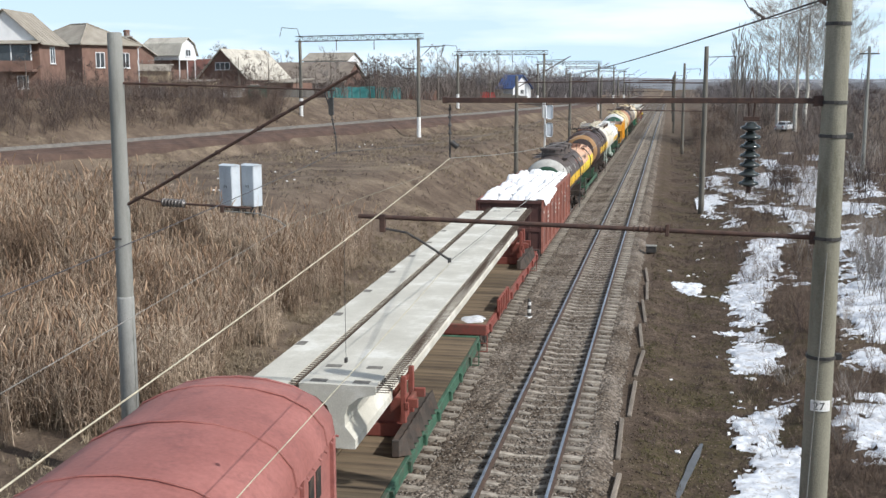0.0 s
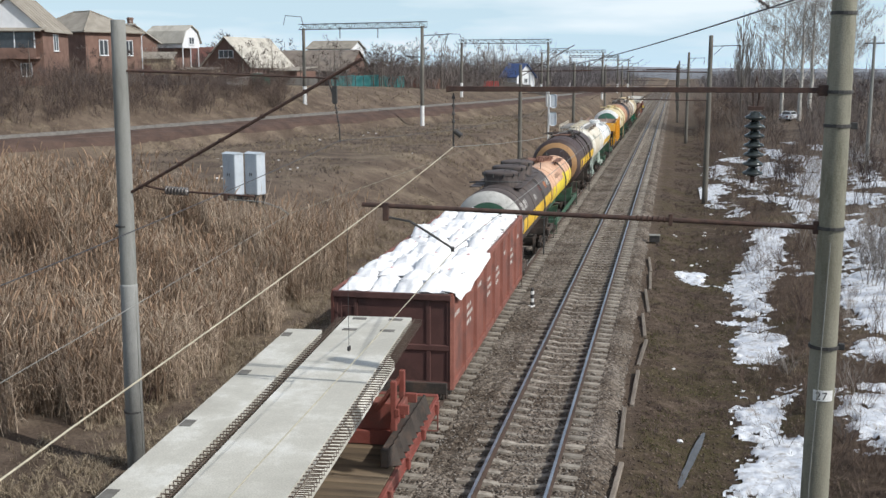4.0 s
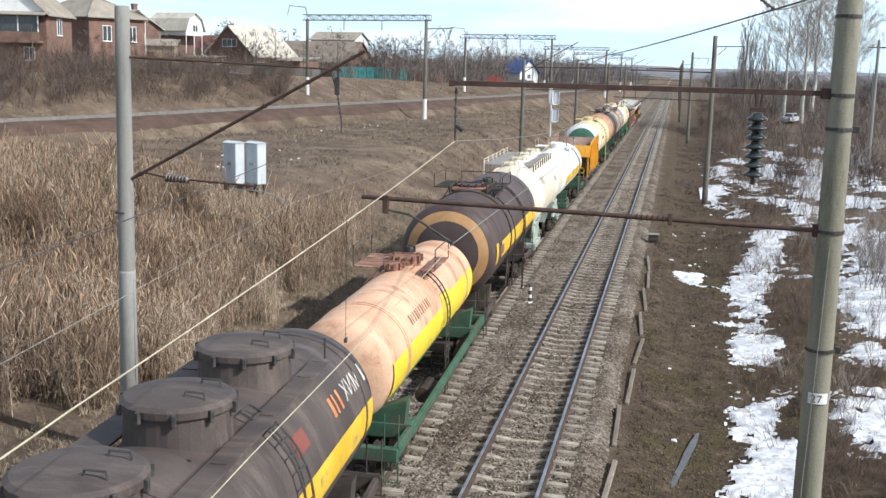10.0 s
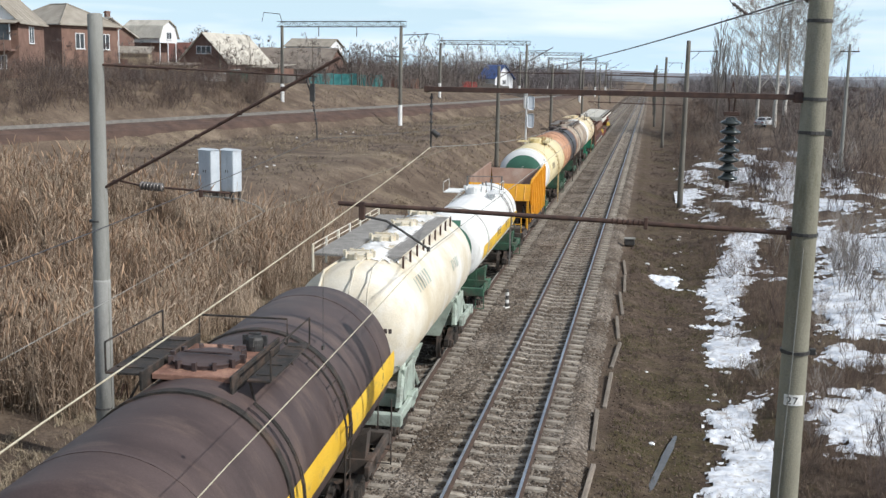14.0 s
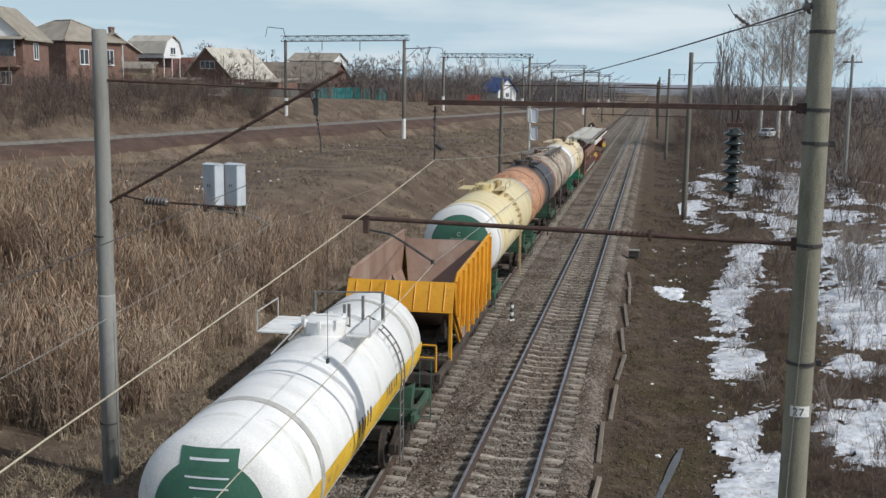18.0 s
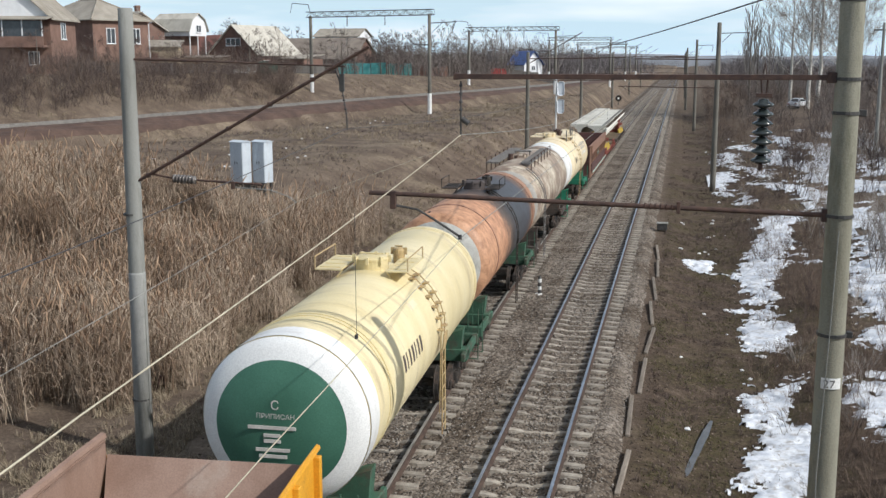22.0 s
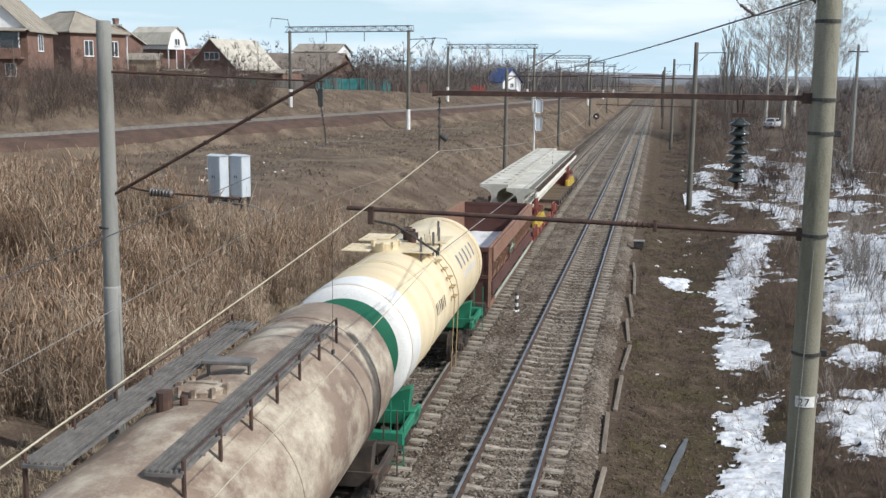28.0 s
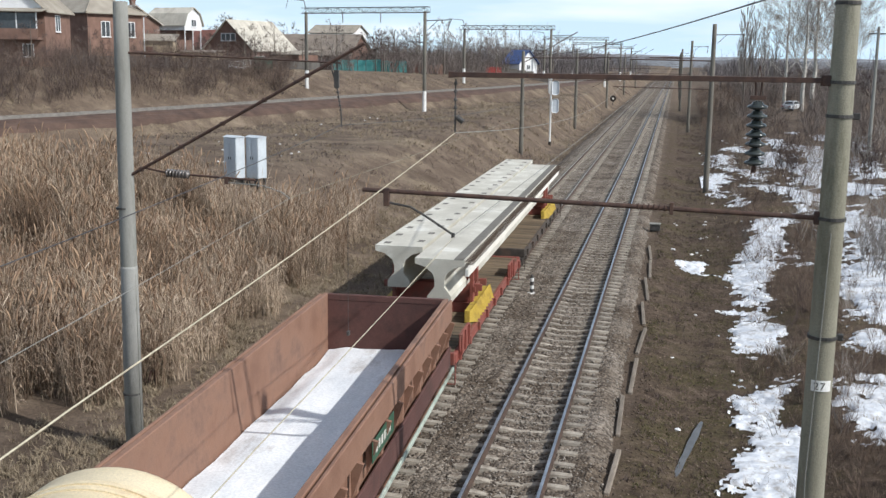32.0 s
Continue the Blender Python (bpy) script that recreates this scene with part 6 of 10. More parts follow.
def tank_cement():
    s0, s1 = 107.0, 118.5
    w = wagon("cement_wagon", "cream cement hopper wagon dusted white with grey-green frame", s0, s1)
    half = (s1 - s0) / 2
    # barrel with heads that slope inwards below
    r, zc = 1.52, 2.92
    bm = bmnew()
    seg = 56
    rows = []
    st = [(-half, 0.02), (-half + 0.04, 0.5), (-half + 0.14, 0.95), (-half + 0.34, 1.28), (-half + 0.58, 1.44), (-half + 0.9, r), (half - 0.9, r), (half - 0.58, 1.44), (half - 0.34, 1.28), (half - 0.14, 0.95), (half - 0.04, 0.5), (half, 0.02)]
    for y, rr in st:
        ring = []
        for k in range(seg):
            a = k * math.tau / seg
            x, z = rr * math.cos(a), rr * math.sin(a)
            yy = y
            ring.append(bm.verts.new((x, yy, zc + z)))
        rows.append(ring)
    for p, q in zip(rows, rows[1:]):
        for k in range(seg):
            bm.faces.new((p[k], p[(k + 1) % seg], q[(k + 1) % seg], q[k]))
    bm.faces.new(rows[0])
    bm.faces.new(rows[-1][::-1])
    bmesh.ops.recalc_face_normals(bm, faces=bm.faces[:])
    part("barrel", bm, M["tank_cement"], w, smooth=True)
    for s in (-1, 1):
        bm = bmnew()
        v = [bm.verts.new(c) for c in ((-1.2, s * (half - 0.5), 2.1), (1.2, s * (half - 0.5), 2.1), (0.9, s * (half - 3.2), 0.9), (-0.9, s * (half - 3.2), 0.9), (-1.3, s * (half - 3.2), 2.0), (1.3, s * (half - 3.2), 2.0))]
        for f in ((0, 1, 2, 3), (0, 3, 4), (1, 5, 2), (2, 5, 4, 3), (0, 4, 5, 1)):
            bm.faces.new([v[i] for i in f])
        bmesh.ops.recalc_face_normals(bm, faces=bm.faces[:])
        part("hopper_slope", bm, M["frame_grey"], w)
        for x in (-1.25, 1.25):
            bm = bmnew()
            for y0, y1 in ((half - 0.3, half - 1.2), (half - 2.6, half - 1.9)):
                v = [Vector((x, s * y0, 1.1)), Vector((x * 0.92, s * y1, 2.0))]
                rod(bm, v[0], v[1], 0.09, seg=6)
            box(bm, x - 0.03, x + 0.03, min(s * (half - 0.9), s * (half - 2.2)), max(s * (half - 0.9), s * (half - 2.2)), 1.1, 1.9, 0.01)
            part("end_bracket", bm, M["frame_grey"], w)
    underframe(w, half + 0.35, M["frame_grey"])
    bogie(w, -(half - 1.5))
    bogie(w, half - 1.5)
    top = zc + r
    for y in (-3.9, -1.1, 1.7, 4.3):
        hatch(w, -0.1, y, top - 0.02, 0.36, 0.16, M["tank_cement"])
    for x0, x1, n in ((-1.38, -0.58, 12), (0.40, 0.86, 8)):
        bm = bmnew()
        for k in range(n):
            x = x0 + (x1 - x0) * k / (n - 1)
            box(bm, x - 0.017, x + 0.017, -half + 2.3, half - 1.6, top - 0.05, top - 0.02)
        for k in range(12):
            y = -half + 2.3 + k * (2 * half - 3.9) / 11
            box(bm, x0, x1, y - 0.02, y + 0.02, top - 0.08, top - 0.045)
        part("walkway", bm, M["mesh_mid"], w)
    for x, hgt, n, mat in ((-1.42, 0.30, 7, M["tank_cement"]), (0.92, 0.10, 9, M["rust_bar"])):
        bm = bmnew()
        rod(bm, (x, -half + 2.2, top + hgt - 0.1), (x, half - 1.6, top + hgt - 0.1), 0.014, seg=5)
        if x < 0:
            rod(bm, (x, -half + 2.2, top + hgt - 0.24), (x, half - 1.6, top + hgt - 0.24), 0.012, seg=5)
        part("rail", bm, M["tank_cement"], w)
        for k in range(n):
            y = -half + 2.3 + k * (2 * half - 4.0) / (n - 1)
            bm = bmnew()
            box(bm, x - 0.025, x + 0.025, y - 0.035, y + 0.035, top - 0.5, top + hgt - 0.09, 0.005)
            part("rail_post", bm, mat, w)
    # caked dust spilt along the hatches
    xs, ys = np.linspace(-0.95, 1.15, 40), np.linspace(-half + 1.7, half - 1.2, 150)
    X, Y = np.meshgrid(xs, ys)
    D = np.array([[frac(q * 1.0, p, 1.1, 40.0) + 0.5 * frac(q, p, 4.0, 41.0) for q in xs] for p in ys]) + 0.55 - 1.5 * np.abs(X - 0.05) ** 2
    keep = (D[:-1, :-1] > 0) & (D[1:, :-1] > 0) & (D[:-1, 1:] > 0) & (D[1:, 1:] > 0)
    ob = new("cement_crust", grid_mesh("cement_crust", xs, ys, lambda p, q: zc + np.sqrt(r * r - p * p) + 0.01 + 0.05 * np.clip(D, 0, 0.8), M["cement_dust"], keep))
    ob.parent = w
    ob["label"] = "caked white cement dust"
    bm = bmnew()
    for x in (0.12, 0.55):
        tube(bm, [(x, -half + 1.6, top + 0.05), (x, -half + 0.55, zc + 1.52), (x, -half + 0.0, zc + 1.05), (x, -half - 0.12, zc + 0.4), (x, -half - 0.12, zc - 0.9)], 0.02, 5)
    for k in range(7):
        z = zc - 0.8 + k * 0.28
        rod(bm, (0.12, -half - 0.12, z), (0.55, -half - 0.12, z), 0.014, seg=5)
    part("end_ladder", bm, M["tank_cement"], w)
    bm = bmnew()
    tube(bm, [(-0.62, -half + 1.8, top - 0.12), (-0.66, -half + 0.6, zc + 1.38), (-0.7, -half + 0.1, zc + 0.9), (-0.72, -half - 0.02, zc + 0.3)], 0.035, 6)
    part("vent_pipe", bm, M["tank_cement"], w)
    for x0, n, z in ((-0.45, 4, 0.35), (0.62, 5, 0.1)):
        bm = bmnew()
        for k in range(n):
            box(bm, x0 + k * 0.11, x0 + k * 0.11 + 0.07, -half - 0.03, -half + 0.02, zc + z, zc + z + 0.1)
        part("end_marking", bm, M["letter_dark"], w)
    sh = Shell(half, r, zc)
    lettering(w, sh, -3.5, 6, 0.28, 24, 0.4, M["frame_grey"], seed=21)
    lettering(w, sh, 1.2, 5, 0.24, 12, 0.3, M["frame_grey"], seed=23)


def tank_white():
    w, sh, half, b = tank("tank_wagon", "white tank wagon with green near end and yellow band", 121.8, 133.6, 1.30, 2.55, M["tank_white"], M["frame_green"], head=0.5)
    head_ring(w, sh, 0.004, 0.90, M["head_green2"], name="painted_disc")

    def on_head(name, x0, x1, z0, z1, lift, mat):
        xs, zs = np.linspace(x0, x1, 9), np.linspace(z0, z1, 5)
        bm = bmnew()
        v = [[bm.verts.new((x, sh.head_y(math.hypot(x, z - sh.zc)) - lift, z)) for x in xs] for z in zs]
        for p, q in zip(v, v[1:]):
            for k in range(len(xs) - 1):
                bm.faces.new((p[k], p[k + 1], q[k + 1], q[k]))
        part(name, bm, mat, w)
    on_head("painted_tab", -0.46, 0.46, sh.zc + 0.72, sh.zc + 1.04, 0.009, M["head_green2"])
    on_head("painted_line", -0.30, 0.32, sh.zc + 0.86, sh.zc + 0.90, 0.016, M["cabinet"])
    for z, x0, x1 in ((0.60, -0.36, 0.34), (0.44, -0.28, 0.34), (0.28, -0.20, 0.18), (-0.02, -0.10, 0.16), (-0.16, -0.06, 0.20)):
        on_head("painted_line", x0, x1, sh.zc + z, sh.zc + z + 0.03, 0.016, M["cabinet"])
    stripe(w, sh, -sh.half + 0.6, sh.half - 0.35, -22, 2, M["yellow"])
    belts(w, sh, (-4.05, 4.2), M["mesh_pale"], 0.09)
    top = sh.zc + sh.r
    hatch(w, 0, 1.0, top, 0.46, 0.30, M["tank_white"])
    platform_top(w, sh, 0.4, 1.9, M["tank_white"], M["mesh_pale"], x0=-1.3, x1=1.1, gap=0.6, h=0.42)
    bm = bmnew()
    for x, y, z in ((-0.55, 2.2, 0.60), (0.35, 1.7, 0.45), (0.5, 2.4, 0.5), (0.95, 2.4, 0.62), (0.15, 2.1, 0.35)):
        rod(bm, (x, y, top - 0.1), (x, y, top + z), 0.035, seg=7)
    rod(bm, (-0.55, 2.2, top + 0.59), (0.95, 2.4, top + 0.60), 0.02, seg=5)
    part("pipework", bm, M["mesh_grey"], w)
    barrel_ladder(w, sh, 2.4, M["mesh_grey"], a0=66, foot=0.5)
    lettering(w, sh, -1.4, 5, 0.24, -8, 0.32, M["letter_dark"], seed=31)
    lettering(w, sh, 1.2, 6, 0.2, -8, 0.26, M["letter_dark"], seed=33)


def dump_wagon():
    """Ballast hopper: flared steel box with sloping end, ribbed sides and open machinery platform."""
    s0, s1 = 135.2, 146.2
    w = wagon("hopper_wagon", "orange-yellow ballast hopper wagon, empty, with rust-brown inside", s0, s1)
    half = (s1 - s0) / 2
    c = (s0 + s1) / 2
    # outline of a side wall in (y, z)
    yn, yf = 136.9 - c, 144.5 - c
    side = [(yn + 0.3, 2.45), (yn, 3.42), (yn + 0.3, 3.62), (yf - 0.9, 3.79), (yf, 3.79), (yf, 2.3), (yf - 0.8, 1.35), (yn + 2.0, 1.35)]
    for s in (-1, 1):
        bm = bmnew()
        a = [bm.verts.new((s * (1.505 if z > 2.2 else 1.445), y + (0.06 if y < 0 else -0.06), z - 0.05)) for y, z in side]
        b = [bm.verts.new((v.co.x - s * 0.012, v.co.y, v.co.z)) for v in a]
        bm.faces.new(a)
        bm.faces.new(b[::-1])
        for k in range(len(side)):
            bm.faces.new((a[k], b[k], b[(k + 1) % len(side)], a[(k + 1) % len(side)]))
        bmesh.ops.recalc_face_normals(bm, faces=bm.faces[:])
        part("lining", bm, M["dump_inside"], w)
    for s in (-1, 1):
        bm = bmnew()
        a = [bm.verts.new((s * (1.56 if z > 2.2 else 1.50), y, z)) for y, z in side]
        b = [bm.verts.new((s * (1.52 if z > 2.2 else 1.46), y, z)) for y, z in side]
        bm.faces.new(a)
        bm.faces.new(b[::-1])
        for k in range(len(side)):
            bm.faces.new((a[k], b[k], b[(k + 1) % len(side)], a[(k + 1) % len(side)]))
        bmesh.ops.recalc_face_normals(bm, faces=bm.faces[:])
        part("side_wall", bm, M["dump_orange"], w)
        bm = bmnew()
        a = [bm.verts.new((s * 1.512, y, z)) for y, z in side]
        bm.faces.new(a if s < 0 else a[::-1])
        part("side_lining", bm, M["dump_inside"], w)
        for k in range(8):
            y = yn + 0.45 + k * (yf - yn - 0.55) / 7
            bm = bmnew()
            zt = 3.55 + 0.17 * k / 7
            box(bm, s * 1.60 - 0.05, s * 1.60 + 0.05, y - 0.06, y + 0.06, 1.45 if k > 1 else 2.35 - k * 0.5, zt, 0.012)
            part("side_rib", bm, M["dump_orange"], w)
        bm = bmnew()
        xr = 1.58 if s > 0 else -1.545
        v0, v1 = Vector((xr, yn + 0.05, 3.44)), Vector((xr, yn + 0.3, 3.64))
        tube(bm, [v0, v1, (xr, yf - 0.9, 3.81), (xr, yf, 3.81)], 0.045 if s > 0 else 0.06, 6)
        part("rim", bm, M["dump_orange"] if s > 0 else M["dump_inside"], w)
    # sloping near end with an overhanging lip, sloping far end
    def plate(name, pts, mat, thick, nrm):
        bm = bmnew()
        a = [bm.verts.new(p) for p in pts]
        b = [bm.verts.new(Vector(p) + Vector(nrm) * thick) for p in pts]
        bm.faces.new(a)
        bm.faces.new(b[::-1])
        for k in range(len(pts)):
            bm.faces.new((a[k], b[k], b[(k + 1) % len(pts)], a[(k + 1) % len(pts)]))
        bmesh.ops.recalc_face_normals(bm, faces=bm.faces[:])
        return part(name, bm, mat, w)
    lip = plate("end_lip", [(-1.58, yn - 0.45, 2.64), (1.58, yn - 0.45, 2.64), (1.56, yn, 3.44), (-1.56, yn, 3.44)], M["dump_orange"], 0.04, (0, 1, -0.5))
    for k in range(7):
        x = -1.3 + k * 2.6 / 6
        bm = bmnew()
        rod(bm, (x, yn - 0.43, 2.69), (x, yn - 0.05, 3.38), 0.022, seg=5)
        part("lip_rib", bm, M["dump_orange"], lip)
    plate("slope_near", [(-1.5, yn, 3.42), (1.5, yn, 3.42), (0.9, yn + 3.4, 1.4), (-0.9, yn + 3.4, 1.4)], M["dump_inside"], 0.04, (0, -0.5, -0.9))
    plate("slope_far", [(-1.5, yf, 3.54), (1.5, yf, 3.54), (0.9, yf - 1.9, 1.4), (-0.9, yf - 1.9, 1.4)], M["dump_inside"], 0.04, (0, 0.9, -0.3))
    for s in (-1, 1):
        plate("slope_side", [(s * 1.5, yn + 1.4, 2.6), (s * 1.5, yf - 0.6, 2.6), (s * 0.7, yf - 1.7, 1.4), (s * 0.7, yn + 3.2, 1.4)], M["dump_inside"], 0.04, (s * 0.6, 0, -0.6))
    plate("end_wall", [(-1.55, yf + 0.02, 2.2), (1.55, yf + 0.02, 2.2), (1.55, yf + 0.02, 3.50), (-1.55, yf + 0.02, 3.50)], M["dump_orange"], 0.04, (0, 1, 0))
    plate("divider", [(-0.62, yn + 1.3, 2.35), (-0.22, yn + 1.8, 2.3), (-0.62, yn + 1.5, 3.30)], M["black_steel"], 0.03, (1, 0, 0))
    bm = bmnew()
    box(bm, -0.6, 0.6, yn + 2.5, yf - 1.6, 1.0, 1.42, 0.02)
    part("chute", bm, M["black_steel"], w)
    for s in (-1, 1):
        bm = bmnew()
        box(bm, s * 1.42 - 0.05, s * 1.42 + 0.05, yn + 0.10, yn + 0.24, 1.1, 2.75, 0.01)
        part("corner_post", bm, M["dump_orange"], w)
        bm = bmnew()
        box(bm, s * 1.42 - 0.05, s * 1.42 + 0.05, yf - 0.12, yf + 0.02, 1.1, 2.4, 0.01)
        part("corner_post", bm, M["dump_orange"], w)
        bm = bmnew()
        rod(bm, (s * 1.42, yn + 0.2, 2.6), (s * 1.42, yn + 1.8, 1.3), 0.05, seg=6)
        part("corner_frame", bm, M["dump_orange"], w)
        bm = bmnew()
        box(bm, s * 1.40 - 0.06, s * 1.40 + 0.06, -half, half, 1.0, 1.2, 0.015)
        part("side_sill", bm, M["frame_dark"], w)
    bm = bmnew()
    for x in (-1.3, -0.4, 0.5, 1.3):
        rod(bm, (x, -half + 0.2, 1.2), (x, -half + 0.2, 1.95), 0.03, seg=6)
    rod(bm, (-1.3, -half + 0.2, 1.95), (1.3, -half + 0.2, 1.95), 0.03, seg=6)
    rod(bm, (-1.3, -half + 0.2, 1.6), (1.3, -half + 0.2, 1.6), 0.025, seg=6)
    part("platform_railing", bm, M["dump_orange"], w)
    bm = bmnew()
    rod(bm, (1.15, yn + 0.5, 2.0), (1.23, yn + 0.5, 2.0), 0.34, seg=20)
    rod(bm, (0.1, yn + 0.6, 1.5), (0.9, yn + 0.6, 1.5), 0.2, seg=12)
    part("brake_gear", bm, M["black_steel"], w)
    underframe(w, half, M["frame_dark"], sill=False)
    bogie(w, -(half - 2.0))
    bogie(w, half - 2.0)


def tank_cream():
    w, sh, half, b = tank("tank_wagon", "cream tank wagon with green and white ends", 147.6, 160.6, 1.52, 2.88, M["tank_cream"], M["frame_green"], head=0.5)
    head_ring(w, sh, 1.16, 1.505, M["tank_white"])
    bm = bmnew()
    sh.patch(bm, -sh.half + 0.45, -sh.half + 1.05, -90, 270, 0.004, 56)
    part("white_ring", bm, M["tank_white"], w, smooth=True)
    head_ring(w, sh, 0.004, 1.16, M["head_green2"], name="painted_disc")
    belts(w, sh, (-4.6, 5.6), M["tank_cream"], 0.16)
    top = sh.zc + sh.r
    hatch(w, 0, 0.1, top, 0.40, 0.26, M["tank_cream"])
    hatch(w, 0.45, 0.9, top, 0.14, 0.30, M["ochre_steel"], 4)
    platform_top(w, sh, -0.7, 1.0, M["tank_cream"], M["ochre_steel"], x0=-1.1, x1=1.0, gap=0.5, h=0.28)
    bm = bmnew()
    for s in (-1, 1):
        pts = [sh.at(a, 0.10) for a in (66, 52, 38, 24, 10)]
        tube(bm, [(p.x, 0.35 + s * 0.22, p.z) for p in pts] + [(1.55, 0.35 + s * 0.22, 1.0)], 0.015, 5)
    part("ladder_rail", bm, M["ochre_steel"], w)
    for k, a in enumerate((64, 54, 44, 34, 24, 14, 4)):
        for s in (-1, 1):
            bm = bmnew()
            p = sh.at(a, 0.05)
            box(bm, p.x - 0.07, p.x + 0.09, 0.35 + s * 0.22 - 0.10, 0.35 + s * 0.22 + 0.10, p.z - 0.015, p.z + 0.015, 0.004)
            part("foothold", bm, M["ochre_steel"], w)
    barrel_ladder(w, sh, 0.35, M["ochre_steel"], a0=0, a1=-14, foot=0.5)
    lettering(w, sh, -3.3, 7, 0.26, 4, 0.34, M["letter_dark"], seed=41)
    bm = bmnew()
    sh.patch(bm, -1.4, -0.8, 36, 42)
    part("marking", bm, M["tank_sand"], w)
    bm = bmnew()
    for z, n, ww in ((2.90, 1, 0.85), (2.76, 1, 0.3), (2.66, 1, 0.3), (2.50, 1, 0.6), (2.38, 1, 0.5)):
        y = sh.head_y(min(1.1, abs(z - sh.zc))) - 0.016
        box(bm, -0.1 - ww / 2, -0.1 + ww / 2, y - 0.004, y + 0.01, z - 0.03, z + 0.03)
    part("end_marking", bm, M["letter_pale"], w)
    head_text(w, sh, -0.12, 3.22, 0.22, "\u0421", M["letter_pale"])
    head_text(w, sh, -0.38, 3.06, 0.12, "\u041f\u0420\u0418\u041f\u0418\u0421\u0410\u041d", M["letter_pale"])


def tank_patched():
    w, sh, half, b = tank("tank_wagon", "peach and soot-black tank wagon with a white end ring", 161.9, 174.6, 1.54, 2.92, MESH_MAT_PATCH, M["frame_green"], head=0.52)
    head_ring(w, sh, 1.02, 1.30, M["ring_chalk"])
    head_ring(w, sh, 0.004, 1.02, M["head_green"], name="painted_disc")
    belts(w, sh, (-4.1, 5.0), M["rust_lid"])
    top = sh.zc + sh.r
    hatch(w, 0, 0.3, top, 0.40, 0.26, M["tank_dark"])
    platform_top(w, sh, -0.4, 1.0, M["black_steel"], M["black_steel"], x0=-1.05, x1=1.0, gap=0.5, h=0.32)
    hatch(w, 0.3, 1.3, top, 0.14, 0.3, M["black_steel"], 4)
    barrel_ladder(w, sh, -0.3, M["black_steel"], a0=66, foot=0.5)
    bm = bmnew()
    tube(bm, [(-0.35, -sh.half + 0.75, sh.zc + 1.50), (-0.42, -sh.half + 0.25, sh.zc + 1.15), (-0.45, -sh.half + 0.02, sh.zc + 0.6), (-0.45, -sh.half - 0.03, sh.zc)], 0.05, 6)
    part("hose_line", bm, M["black_steel"], w)


def patch_material():
    """Barrel paint that changes along its length: peach, then soot, then peach again."""
    m = bpy.data.materials.new("peach paint blackened round the hatch")
    m.use_nodes = True
    n, l = m.node_tree.nodes, m.node_tree.links
    b = n["Principled BSDF"]
    b.inputs["Roughness"].default_value = 0.55
    tc = n.new("ShaderNodeTexCoord")
    sp = n.new("ShaderNodeSeparateXYZ")
    l.new(tc.outputs["Object"], sp.inputs["Vector"])
    nz = n.new("ShaderNodeTexNoise")
    nz.inputs["Scale"].default_value = 0.9
    nz.inputs["Detail"].default_value = 10
    nz.inputs["Roughness"].default_value = 0.75
    l.new(tc.outputs["Object"], nz.inputs["Vector"])
    ad = n.new("ShaderNodeMath")
    ad.operation = "MULTIPLY_ADD"
    l.new(nz.outputs["Fac"], ad.inputs[0])
    ad.inputs[1].default_value = 4.2
    l.new(sp.outputs["Y"], ad.inputs[2])
    r = n.new("ShaderNodeValToRGB")
    mr = n.new("ShaderNodeMapRange")
    mr.inputs["From Min"].default_value, mr.inputs["From Max"].default_value = -5.2, 8.8
    l.new(ad.outputs["Value"], mr.inputs["Value"])
    l.new(mr.outputs["Result"], r.inputs["Fac"])
    els = r.color_ramp.elements
    stops = [(0.0, (0.56, 0.32, 0.19)), (0.36, (0.50, 0.27, 0.16)), (0.44, (0.10, 0.075, 0.06)), (0.56, (0.055, 0.06, 0.07)), (0.78, (0.06, 0.065, 0.08)), (0.86, (0.16, 0.10, 0.07)), (0.95, (0.48, 0.26, 0.15))]
    while len(els) < len(stops):
        els.new(0.5)
    for e, (p, c) in zip(els, stops):
        e.position, e.color = p, (*c, 1)
    rust = n.new("ShaderNodeTexNoise")
    rust.inputs["Scale"].default_value = 3.2
    rust.inputs["Detail"].default_value = 9
    rust.inputs["Roughness"].default_value = 0.72
    l.new(tc.outputs["Object"], rust.inputs["Vector"])
    rr = n.new("ShaderNodeValToRGB")
    rr.color_ramp.elements[0].position, rr.color_ramp.elements[1].position = 0.40, 0.66
    rr.color_ramp.elements[0].color, rr.color_ramp.elements[1].color = (1.08, 1.06, 1.04, 1), (0.52, 0.45, 0.42, 1)
    l.new(rust.outputs["Fac"], rr.inputs["Fac"])
    mx = n.new("ShaderNodeMixRGB")
    mx.blend_type = "MULTIPLY"
    mx.inputs["Fac"].default_value = 1.0
    l.new(r.outputs["Color"], mx.inputs["Color1"])
    l.new(rr.outputs["Color"], mx.inputs["Color2"])
    l.new(mx.outputs["Color"], b.inputs["Base Color"])
    return m


MESH_MAT_PATCH = patch_material()


